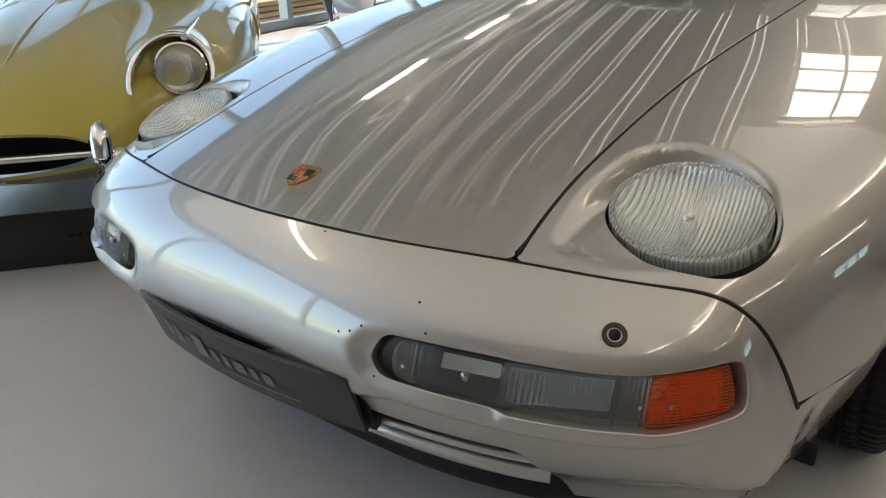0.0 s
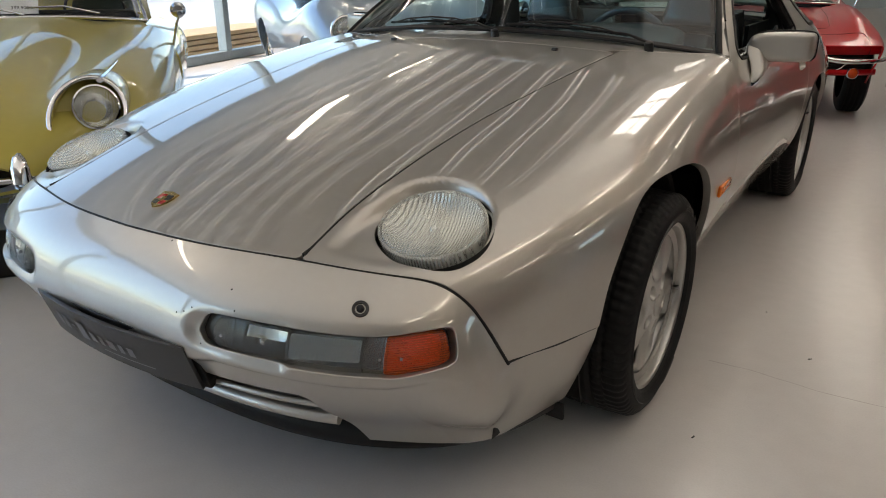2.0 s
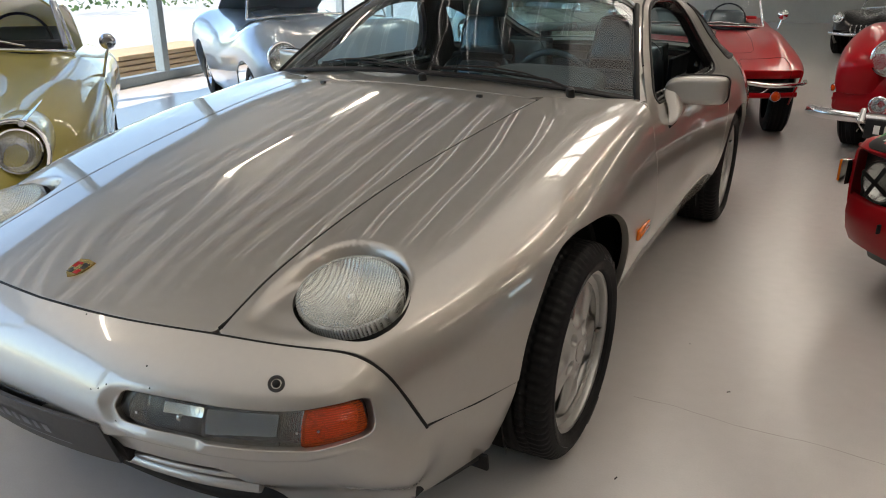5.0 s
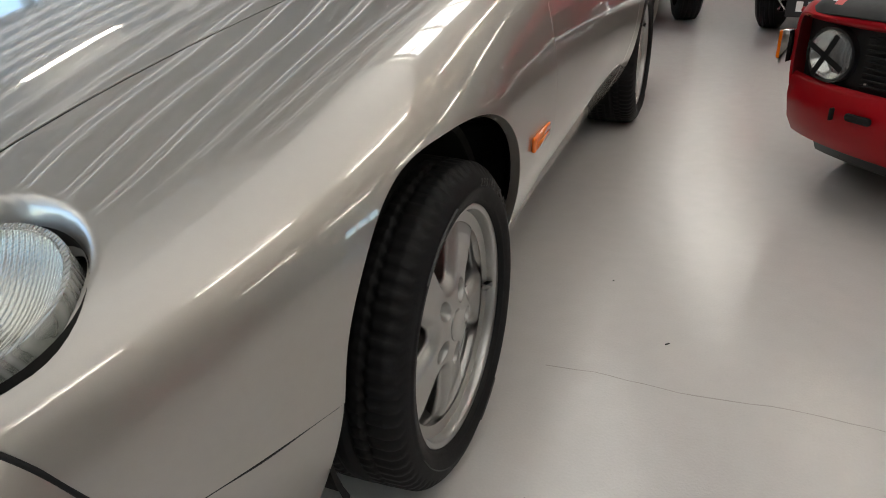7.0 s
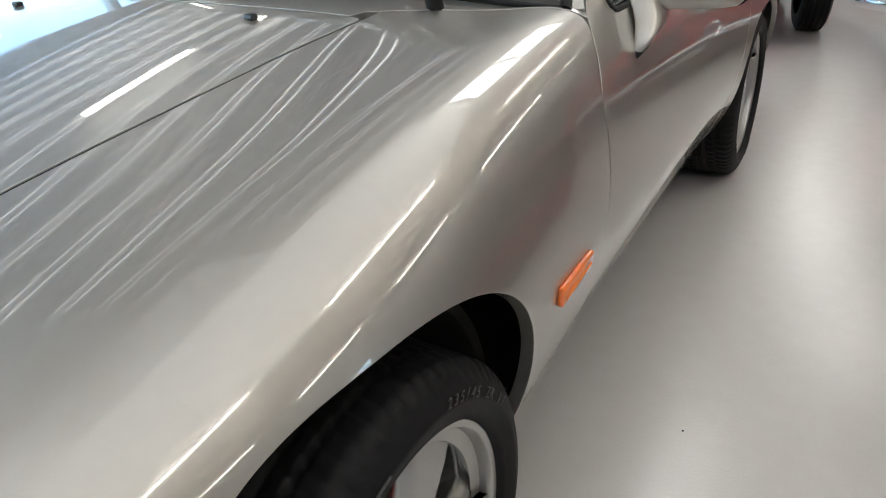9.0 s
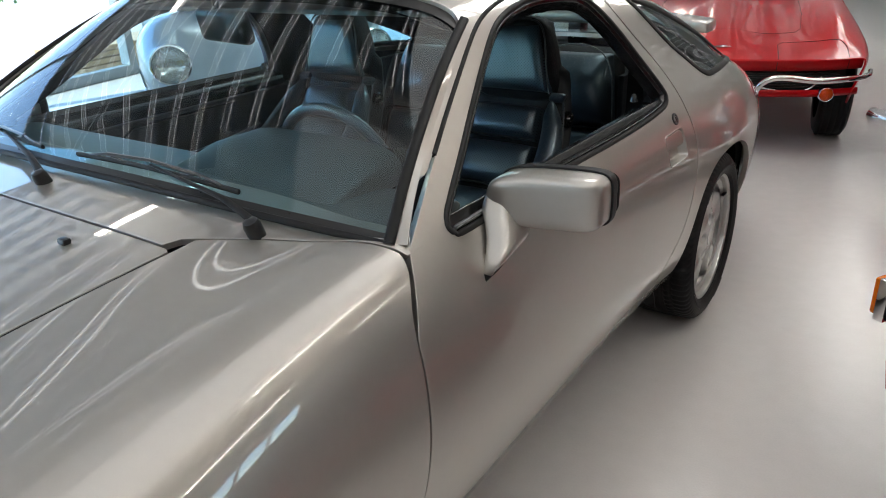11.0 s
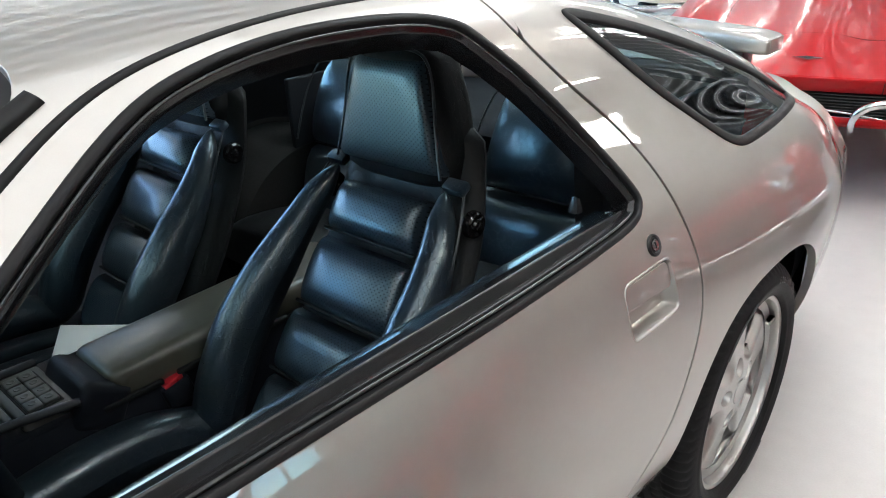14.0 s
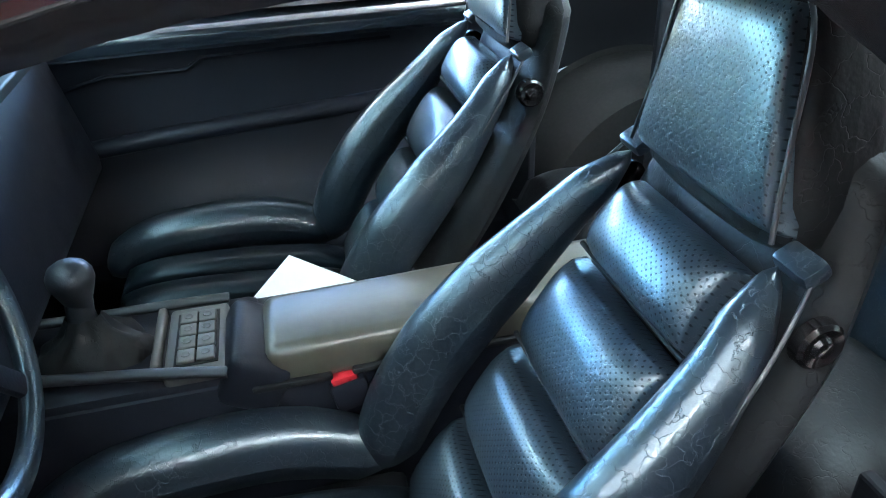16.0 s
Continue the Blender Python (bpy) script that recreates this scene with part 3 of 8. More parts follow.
def bumper_grid(nu=90, nv=220):
    """The nose cover: levels from its lower lip up to the edge of the bonnet, each a rounded plan curve from the middle to the wheel arch."""
    lev = [0, 0.17, 0.35, 0.5, 0.62, 0.8, 0.92, 1.0]
    y0 = [-0.885, -0.94, -1.02, -1.062, -1.08, -1.065, -1.028, -0.985]
    xs = [0.765, 0.80, 0.832, 0.848, 0.855, 0.857, 0.855, 0.85]
    ex = [2.7, 2.75, 2.85, 2.95, 2.95, 2.9, 2.75, 2.5]
    w = np.linspace(0, 1, nu)
    par = spline(lev, np.stack([y0, xs, ex], 1), w)
    th = np.linspace(0, 1, nv)
    th = (0.55 * th + 0.45 * th**0.7) * math.pi / 2
    g = np.zeros((nu, nv, 3))
    rim = None
    for i in range(nu - 1, -1, -1):
        yf, xw, e = par[i]
        x = xw * np.sin(th) ** (2 / e)
        y = -0.36 - (-0.36 - yf) * np.cos(th) ** (2 / e)
        if rim is None:
            k = np.r_[0, np.cumsum(np.hypot(np.diff(x), np.diff(y)))]
            end = np.array([(0.84, -0.55, 0.428), (0.885, -0.36, 0.41)])
            edge = np.concatenate([NOSE_EDGE, end])
            ke = np.r_[0, np.cumsum(np.linalg.norm(np.diff(edge, axis=0), axis=1))]
            s = k / k[-1] * ke[-1]
            rim = np.stack([np.interp(s, ke, edge[:, j]) for j in range(3)], 1)
            first = np.stack([x, y], 1)
        lift = np.clip((w[i] - 0.55) / 0.45, 0, 1) ** 2
        xy = np.stack([x, y], 1) + lift * (rim[:, :2] - first)
        side = np.clip((xy[:, 1] + 0.80) / 0.2, 0, 1)
        side = side * side * (3 - 2 * side)
        flush = np.interp(xy[:, 1], rim[:, 1], rim[:, 0]) - 0.07 * (1 - w[i]) ** 1.3
        xy[:, 0] += side * (flush - xy[:, 0])
        g[i] = np.c_[xy, 0.195 + (rim[:, 2] - 0.195) * w[i]]
    return g


def arch_sdf(p, front):
    """Distance to the wheel opening, seen from the side."""
    y, z = p[:, 1], p[:, 2]
    if front:
        c, r0, r1, rz, e = (-0.066, 0.378), 0.328, 0.401, 0.345, 2.7
    else:
        c, r0, r1, rz, e = (2.47, 0.345), 0.375, 0.385, 0.335, 2.5
    a = np.abs((y - c[0]) / np.where(y < c[0], r0, r1))
    b = np.where(z < c[1], 0, np.abs((z - c[1]) / rz))
    return ((a**e + b**e) ** (1 / e) - 1) * 0.35


def yq(p):
    """Points of the cabin's side as (along, round the shoulder)."""
    return np.stack([p[:, 1], 0.766 * p[:, 2] - 0.643 * p[:, 0]], 1)


def yq_loop(pts):
    """An outline on the cabin's side, given as (x, y, z)."""
    p = np.array(pts, float)
    return np.stack([p[:, 1], 0.766 * p[:, 2] - 0.643 * p[:, 0]], 1)


gA, gB, gN = net(A_COLS, 210, 170), net(B_COLS, 300, 170), bumper_grid()

# lamp bowl in each wing: a plane scoop, deep at the rear and flush in front
LAMP = np.array([0.61, -0.685])
BOWL = loop([(0.712, -0.60), (0.665, -0.555), (0.60, -0.535), (0.535, -0.548), (0.487, -0.60), (0.462, -0.70), (0.458, -0.80), (0.475, -0.868), (0.55, -0.868), (0.64, -0.822), (0.712, -0.745), (0.728, -0.67)], 10)
e = sdf(gA[:, :, :2].reshape(-1, 2), BOWL).reshape(gA.shape[:2])
s = np.clip(-e / 0.034, 0, 1)
s = s * s * (3 - 2 * s)
yy = gA[:, :, 1]
deep = np.interp(yy, [-0.87, -0.80, -0.69, -0.54], [0.004, 0.012, 0.033, 0.058]) * s
_, nA, _ = grid_mesh(gA, True)
gA = gA - nA.reshape(gA.shape) * deep[:, :, None]
SKIN_A, SKIN_B, SKIN_N = grid_mesh(gA, True), grid_mesh(gB, True), grid_mesh(gN, True)
# ---- the hall: its own axes lie turned to the silver car ----
HALL = pose(0, 0, 0, 0, 0, 13)
X0, X1, Y0, Y1, HC = -5.4, 12.0, -9.0, 24.5, 3.4


def hall_block(name, lo, hi, mat, r=0.0, parent=None, label=""):
    lo, hi = np.array(lo, float), np.array(hi, float)
    ob = part(name, block(tuple(hi - lo), r, HALL @ Matrix.Translation(tuple((lo + hi) / 2))), mat, parent, label)
    return ob


def structure(ob, label, cat):
    return tagged(ob, label, cat, "", "structure")


# floor with a faint joint and small debris
structure(hall_block("floor", (X0, Y0, -0.13), (X1, Y1, 0.0), M["floor"]), "glossy grey painted concrete floor with fine joints", "floor")
# ceiling: dark grey panels and narrow pale battens with a thin roof-light strip along each edge of a batten;
# plain and pale over the front and the far side of the hall
YS, YE, XE = 1.38, 4.9, 0.79
bm, lit = bmesh.new(), bmesh.new()


def ceiling_strip(m_, x0, x1, z, mat_index=0):
    ya = 0.35 if x0 < -1.6 else 0.75 if x0 < -0.6 else YS if x0 < XE - 0.1 else YE
    f_ = m_.faces.new([m_.verts.new(v) for v in ((x0, ya, z), (x0, Y1, z), (x1, Y1, z), (x1, ya, z))])
    f_.material_index = mat_index


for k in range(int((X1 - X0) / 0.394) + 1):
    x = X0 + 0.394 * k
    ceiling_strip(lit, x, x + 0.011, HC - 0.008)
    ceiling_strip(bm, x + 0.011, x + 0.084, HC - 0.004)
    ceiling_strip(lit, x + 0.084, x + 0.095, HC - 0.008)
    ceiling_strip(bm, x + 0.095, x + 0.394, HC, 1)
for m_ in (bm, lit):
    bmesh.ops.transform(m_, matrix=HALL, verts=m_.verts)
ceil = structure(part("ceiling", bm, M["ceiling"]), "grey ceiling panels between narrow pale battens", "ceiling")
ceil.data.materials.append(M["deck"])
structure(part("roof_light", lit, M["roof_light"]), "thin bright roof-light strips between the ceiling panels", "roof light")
structure(hall_block("ceiling_front", (X0, Y0, HC + 0.006), (X1, YS, HC + 0.2), M["plain_ceiling"]), "plain pale ceiling over the front of the hall", "ceiling")
structure(hall_block("ceiling_side", (XE + 0.1, YS, HC + 0.004), (X1, YE, HC + 0.05), M["plain_ceiling"]), "plain pale ceiling over the side of the hall", "ceiling")
structure(hall_block("roof_deck", (X0, YS, HC + 0.06), (X1, Y1, HC + 0.2), M["deck"]), "roof deck above the ceiling", "ceiling")
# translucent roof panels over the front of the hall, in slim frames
rp = structure(thing("roof_light_front", "", ""), "unseen pale roof panels that glow in place of daylight from above", "roof light")
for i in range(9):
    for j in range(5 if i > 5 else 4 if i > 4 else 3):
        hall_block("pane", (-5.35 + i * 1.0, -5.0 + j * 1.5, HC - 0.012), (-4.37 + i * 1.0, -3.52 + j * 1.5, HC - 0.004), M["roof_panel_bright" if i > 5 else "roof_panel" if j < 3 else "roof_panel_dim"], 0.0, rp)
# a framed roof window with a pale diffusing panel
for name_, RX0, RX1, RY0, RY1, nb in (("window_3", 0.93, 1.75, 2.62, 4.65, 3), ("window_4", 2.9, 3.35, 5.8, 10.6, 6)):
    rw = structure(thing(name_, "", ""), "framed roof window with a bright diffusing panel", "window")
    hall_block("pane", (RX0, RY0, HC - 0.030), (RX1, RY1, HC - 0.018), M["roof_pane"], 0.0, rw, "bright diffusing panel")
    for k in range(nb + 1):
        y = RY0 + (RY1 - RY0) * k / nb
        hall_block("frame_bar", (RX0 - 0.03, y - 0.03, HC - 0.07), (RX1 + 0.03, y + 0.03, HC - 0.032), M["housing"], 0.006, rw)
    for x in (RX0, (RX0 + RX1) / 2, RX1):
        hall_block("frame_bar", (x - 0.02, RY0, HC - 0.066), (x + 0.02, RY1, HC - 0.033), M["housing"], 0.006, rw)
# walls; the long glass front lies on the far side of the yellow car
WH = HC + 0.16
structure(hall_block("wall_south", (X0, Y0 - 0.2, 0), (X1, Y0, WH), M["wall"]), "plain pale hall wall", "wall")
structure(hall_block("wall_north", (X0, Y1, 0), (X1, Y1 + 0.2, WH), M["wall"]), "plain pale hall wall", "wall")
structure(hall_block("wall_east_low", (X1, Y0, 0), (X1 + 0.2, Y1, 1.3), M["wall_dark"]), "plain grey hall wall", "wall")
structure(hall_block("wall_east_top", (X1, Y0, 2.3), (X1 + 0.2, Y1, WH), M["wall"]), "plain pale upper hall wall", "wall")
structure(hall_block("wall_east", (X1, Y0, 1.3), (X1 + 0.2, 1.6, 2.3), M["wall_dark"]), "plain grey hall wall", "wall")
structure(hall_block("wall_east", (X1, 3.5, 1.3), (X1 + 0.2, Y1, 2.3), M["wall_dark"]), "plain grey hall wall", "wall")
win2 = structure(thing("window_2", "", ""), "small window with grey mullions in the side wall", "window")
for k in range(4):
    hall_block("mullion", (X1 + 0.05, 1.6 + 0.607 * k, 1.3), (X1 + 0.13, 1.68 + 0.607 * k, 2.3), M["frame_grey"], 0.006, win2)
win = structure(thing("window_1", "", ""), "tall glazed shop front with grey metal frames", "window")
for k in range(12):
    y = -8.5 + 3.0 * k
    hall_block("mullion", (X0 - 0.07, y - 0.06, 0.12), (X0 + 0.07, y + 0.06, 3.10), M["frame_grey"], 0.008, win)
hall_block("rail", (X0 - 0.065, Y0, 0.0), (X0 + 0.065, Y1, 0.12), M["frame_grey"], 0.008, win)
hall_block("rail", (X0 - 0.065, Y0, 3.10), (X0 + 0.065, Y1, 3.20), M["frame_grey"], 0.008, win)
structure(hall_block("wall_west", (X0 - 0.08, Y0, 3.20), (X0 + 0.08, Y1, HC), M["deck"]), "grey fascia above the glazed front", "wall")
pane = hall_block("pane", (X0 - 0.006, Y0, 0.12), (X0 + 0.006, Y1, 3.10), M["clear_glass"], 0.0, win)
pane.visible_shadow = False
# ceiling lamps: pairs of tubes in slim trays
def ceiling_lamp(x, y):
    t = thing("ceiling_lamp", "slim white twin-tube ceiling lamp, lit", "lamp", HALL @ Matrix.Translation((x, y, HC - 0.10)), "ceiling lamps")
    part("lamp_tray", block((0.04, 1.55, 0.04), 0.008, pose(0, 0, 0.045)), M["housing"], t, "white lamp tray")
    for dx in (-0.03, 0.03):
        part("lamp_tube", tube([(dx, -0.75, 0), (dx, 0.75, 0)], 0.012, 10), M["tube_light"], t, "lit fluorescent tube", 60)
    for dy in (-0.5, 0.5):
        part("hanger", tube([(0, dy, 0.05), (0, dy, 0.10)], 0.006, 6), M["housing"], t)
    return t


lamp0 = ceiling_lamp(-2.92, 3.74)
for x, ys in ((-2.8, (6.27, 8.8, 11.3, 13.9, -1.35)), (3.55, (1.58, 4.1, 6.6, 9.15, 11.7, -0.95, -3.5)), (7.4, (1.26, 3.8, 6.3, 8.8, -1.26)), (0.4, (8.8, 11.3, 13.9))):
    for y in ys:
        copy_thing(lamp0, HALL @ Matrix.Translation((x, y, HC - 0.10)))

# outside: yard, low hedge and timber stack beyond the glass
structure(hall_block("ground", (-200, -200, -0.34), (200, 200, -0.14), M["concrete"]), "pale concrete yard outside", "ground")
hedge = bmesh.new()
rnd = random.Random(4)
for k in range(5200):
    x, y, z = X0 - 16.0 + rnd.gauss(0, 1.2), rnd.uniform(Y0 - 8, Y1 + 30), rnd.random() ** 0.8 * 1.9
    s, t = rnd.uniform(0.06, 0.13), rnd.uniform(0, 6.3)
    c, d = Vector((math.cos(t), math.sin(t), rnd.uniform(-0.6, 0.6))).normalized() * s, Vector((rnd.uniform(-1, 1), rnd.uniform(-1, 1), 1)).normalized() * s
    o = Vector((x, y, z))
    hedge.faces.new([hedge.verts.new(o + q) for q in (-c, d, c, -d)])
bmesh.ops.transform(hedge, matrix=HALL, verts=hedge.verts)
tagged(part("hedge", hedge, M["leaf"]), "loose green hedge beyond the yard", "hedge", "", "stuff")
stack = thing("timber_stack", "pale timber boards stacked outside the glass front", "timber", HALL @ pose(X0 - 1.0, 7.6, -0.14))
for k in range(6):
    part("board", block((0.8, 2.6, 0.06), 0.008, pose(0.02 * (k % 2), 0.03 * (k % 3), 0.03 + 0.075 * k)), M["timber"], stack)
# scraps on the floor
scraps = ((1.276, 0.54, 40), (1.089, 0.833, 10), (1.07, -0.097, 75), (1.35, -0.35, 20), (-0.35, -1.25, 60), (0.1, -1.3, 15))
for k, (x, y, a_) in enumerate(scraps):
    tagged(part("floor_scrap", block((0.014 if k != 1 else 0.005, 0.004, 0.002), 0.0006, pose(x, y, 0.001, 0, 0, a_)), M["black_rubber"]), "tiny dark scrap lying on the floor", "debris", "floor scraps")
# a fine joint in the floor paint
rnd = random.Random(9)
seam = bmesh.new()
row = [(1.0 + 0.04 * k, 0.352 + 0.0025 * rnd.uniform(-1, 1) + 0.008 * math.sin(0.55 * k), 0.0012 + 0.0009 * rnd.random()) for k in range(90)]
lo_ = [seam.verts.new((x, y - w_, 0.0006)) for x, y, w_ in row]
hi_ = [seam.verts.new((x, y + w_, 0.0006)) for x, y, w_ in row]
for k in range(89):
    if rnd.random() < 0.96:
        seam.faces.new((lo_[k], lo_[k + 1], hi_[k + 1], hi_[k]))
structure(part("floor_joint", seam, M["joint"]), "fine worn joint in the floor paint", "floor joint")
GAP = 0.0042
car = thing("sports_coupe", "silver metallic hatchback sports coupe with silver alloy wheels, windows down", "car")

# bonnet: both halves
full = np.concatenate([(gA[:, 1:] * [-1, 1, 1])[:, ::-1], gA], 1)
FULL_A = grid_mesh(full, True)
SEAM = polyline([(0.446, -1.10), (0.446, -0.915), (0.438, -0.76), (0.442, -0.62), (0.452, -0.42), (0.47, -0.15), (0.494, 0.12), (0.515, 0.42), (0.525, 0.56)], 10)


def seam_x(y):
    return np.interp(y, SEAM[:, 1], SEAM[:, 0])


def hood_rear(x):
    return 0.545 - 0.02 * np.cos(np.abs(x) / 0.53 * math.pi / 2)


p = FULL_A[0]
run = np.r_[np.zeros((1, full.shape[1])), np.cumsum(np.linalg.norm(np.diff(full, axis=0), axis=2), 0)].ravel()
hood = clip(FULL_A, np.maximum.reduce([np.abs(p[:, 0]) - seam_x(p[:, 1]), -run, p[:, 1] - hood_rear(p[:, 0])]) + GAP)
piece("hood", hood, M["silver"], car, "silver metallic bonnet", 0.02)

DOOR_FRONT = polyline([(0.755, 1.0), (0.752, 0.916), (0.715, 0.85), (0.70, 0.76), (0.692, 0.67), (0.668, 0.55), (0.64, 0.46), (0.612, 0.33), (0.60, 0.1)], 8)


def door_front(p):
    """Above zero behind the joint between wing and door."""
    return p[:, 1] - np.interp(-p[:, 2], -DOOR_FRONT[:, 1], DOOR_FRONT[:, 0])




# wings
p = SKIN_A[0]
run = np.r_[np.zeros((1, gA.shape[1])), np.cumsum(np.linalg.norm(np.diff(gA, axis=0), axis=2), 0)].ravel()
wing_d = np.maximum.reduce([seam_x(p[:, 1]) - p[:, 0], -run, np.where(p[:, 2] > 0.8, p[:, 1] - np.interp(p[:, 0], [0.5, 0.62, 0.75, 0.85], [0.57, 0.655, 0.725, 0.755]), -1), door_front(p)]) + GAP
hole_d = 0.121 - np.linalg.norm((p[:, :2] - LAMP) / [1.0, 1.05], axis=1)
wing = clip(SKIN_A, np.maximum(wing_d, hole_d))
wing = clip(wing, -arch_sdf(wing[0], True))
c = np.interp(wing[0][:, 1], [-0.9, -0.70, -0.55, -0.36, -0.3], [0.45, 0.445, 0.428, 0.41, 0.405])
wing = clip(wing, np.where(wing[0][:, 1] < -0.2, c - wing[0][:, 2] + GAP, -1))
for side, m in ((1, wing), (-1, mirrored(wing))):
    piece("front_wing", m, M["silver"], car, "silver metallic front wing with a lamp bowl", 0.022)

# nose cover with lamp pockets, intake and washer jets
p = SKIN_N[0]
fl_out = loop([(0.298, 0.545), (0.318, 0.572), (0.36, 0.577), (0.50, 0.574), (0.64, 0.567), (0.70, 0.569), (0.738, 0.568), (0.752, 0.55), (0.762, 0.512), (0.757, 0.493), (0.73, 0.486), (0.68, 0.479), (0.64, 0.484), (0.50, 0.495), (0.38, 0.503), (0.32, 0.508), (0.30, 0.525)], 6)


def plan(p):
    return np.stack([np.abs(p[:, 0]), p[:, 2]], 1)


slot = rounded_box_sdf(plan(p), (0, 0.205), (0.515, 0.205), 0.03)
dish = np.clip(-sdf(plan(p), loop([(0.262, 0.54), (0.29, 0.578), (0.36, 0.587), (0.50, 0.578), (0.50, 0.478), (0.38, 0.483), (0.29, 0.496)], 8)) / 0.03, 0, 1)
nose = pushed(SKIN_N, -0.012 * dish * dish * (3 - 2 * dish))
lower = np.clip(-sdf(plan(p), np.array([(-0.7, 0.455), (0.27, 0.464), (0.33, 0.480), (0.45, 0.477), (0.58, 0.467), (0.67, 0.462), (0.74, 0.474), (0.78, 0.45), (0.86, 0.40), (0.86, 0.1), (-0.7, 0.1)])) / 0.016, 0, 1)
fade = np.clip((0.80 - np.abs(p[:, 0])) / 0.12, 0, 1)
nose = regular(pushed(nose, -0.011 * fade * lower * lower * (3 - 2 * lower)))
run = np.cumsum(np.r_[np.zeros((1, gN.shape[1])), np.linalg.norm(np.diff(gN[::-1], axis=0), axis=2)], 0)[::-1].ravel()
nose = clip(nose, np.maximum.reduce([-sdf(plan(p), fl_out), -slot, 0.002 - run]))
nose = clip(nose, nose[0][:, 1] + 0.392)
piece("front_bumper", nose, M["silver"], car, "silver nose cover with a few paint chips", 0.03, 0.003)
piece("front_bumper", mirrored(nose), M["silver"], car, "silver nose cover with a few paint chips", 0.03, 0.003)

# black rubber in the joint round the nose cover, dark depth under the bonnet's side joints
edge = polyline(NOSE_EDGE, 10)
for side in (1, -1):
    part("nose_seal", tube([(side * q[0], q[1] + 0.001, q[2] - 0.0035) for q in edge], 0.0042, 8), M["black_rubber"], car, "black rubber joint", 60)

for side in (1, -1):
    part("side_joint", tube(polyline([(side * 0.803, -0.700, 0.4445), (side * 0.8215, -0.62, 0.437), (side * 0.8405, -0.55, 0.4275), (side * 0.863, -0.45, 0.419), (side * 0.874, -0.400, 0.4145)], 6), 0.0026, 6), M["black_rubber"], car, "", 60)

# near-black sheets behind joints and openings, their shade put into the colour
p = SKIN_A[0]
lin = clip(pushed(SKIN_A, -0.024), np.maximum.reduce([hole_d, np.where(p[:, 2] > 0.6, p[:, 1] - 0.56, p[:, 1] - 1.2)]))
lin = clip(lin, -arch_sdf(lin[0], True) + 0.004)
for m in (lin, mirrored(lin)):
    piece("joint_backing", m, M["void"], car)
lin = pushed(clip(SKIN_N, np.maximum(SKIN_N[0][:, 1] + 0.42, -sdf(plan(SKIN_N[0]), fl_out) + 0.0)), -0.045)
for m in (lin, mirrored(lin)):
    piece("nose_backing", m, M["void"], car)

# lamps in the nose: fog lamp, clear end caps and amber indicator
p = SKIN_N[0]
inset = loop([(0.335, 0.55), (0.345, 0.568), (0.37, 0.571), (0.50, 0.568), (0.64, 0.561), (0.70, 0.563), (0.734, 0.562), (0.744, 0.55), (0.754, 0.512), (0.75, 0.499), (0.73, 0.492), (0.68, 0.485), (0.64, 0.49), (0.50, 0.50), (0.38, 0.508), (0.345, 0.513), (0.336, 0.53)], 6)
d_in = sdf(plan(p), inset)
x = p[:, 0]
for sign in (1, -1):
    for nm, lo, hi, mat, lab in (("lamp_cap", 0.0, 0.368, "lens_cap", "ribbed clear end cap"), ("fog_lamp", 0.368, 0.494, "lens_clear", "clear fog lamp lens"), ("driving_lamp", 0.494, 0.632, "lens", "fluted driving lamp lens"), ("lamp_cap", 0.632, 0.667, "lens_cap", "ribbed clear end cap"), ("indicator", 0.667, 0.9, "amber_glass", "amber turn indicator")):
        m = clip(pushed(SKIN_N, -0.012 if nm != "lamp_cap" else -0.014), np.maximum.reduce([d_in, lo - x + 0.001, x - hi + 0.001]))
        ob = piece(nm, m if sign > 0 else mirrored(m), M[mat], car, lab, 0.018, 0.003)
        bowls = {"fog_lamp": ((0.405, 0.489, 0.542, 0.6, 0.030, "reflector"),), "driving_lamp": ((0.498, 0.628, 0.51, 0.6, 0.020, "reflector_dull"),), "indicator": ((0.672, 0.745, 0.49, 0.6, 0.03, "amber_back"),)}.get(nm, ())
        for lo2, hi2, z2, z3, deep2, mt in bowls:
            k = clip(SKIN_N, np.maximum.reduce([d_in + 0.005, lo2 - x, x - hi2, z2 - p[:, 2], p[:, 2] - z3]))
            mid = k[0].mean(0)
            rr = np.linalg.norm((k[0] - mid) / [0.075, 0.075, 0.04], axis=1)
            k = regular(pushed(k, -0.0165 - deep2 * 0.35 * np.clip(1 - rr**2, 0, 1)))
            piece("reflector", k if sign > 0 else mirrored(k), M[mt], ob)
        if nm == "fog_lamp":
            b = lathe([(0, 0), (0.012, 0.006), (0.03, 0.007), (0.035, 0)], 12, "x", pose(sign * 0.436, -0.99, 0.53, 0, 0, -90))
            part("bulb", b, M["chrome_dark"], ob, smooth=True)
        if nm in ("lamp_cap", "indicator"):
            sx = {"lamp_cap": (lo + hi) / 2 if lo else 0.352, "indicator": 0.684}[nm]
            j = np.abs(np.linalg.norm(m[0] - [sx, 0, 0.515 if nm != "indicator" else 0.497], axis=1) * 0 + np.hypot(m[0][:, 0] - sx, m[0][:, 2] - (0.53 if lo == 0 else 0.513))).argmin()
            q, k = m[0][j], m[1][j]
            mm = Matrix.Translation((sign * q[0], q[1], q[2])) @ Vector((sign * k[0], k[1], k[2])).to_track_quat("Z", "Y").to_matrix().to_4x4()
            part("screw", lathe([(0.001, 0.0), (0.0012, 0.003), (0, 0.0035), (-0.002, 0.0035)], 10, "z", mm), M["chrome_dark"], ob, smooth=True)
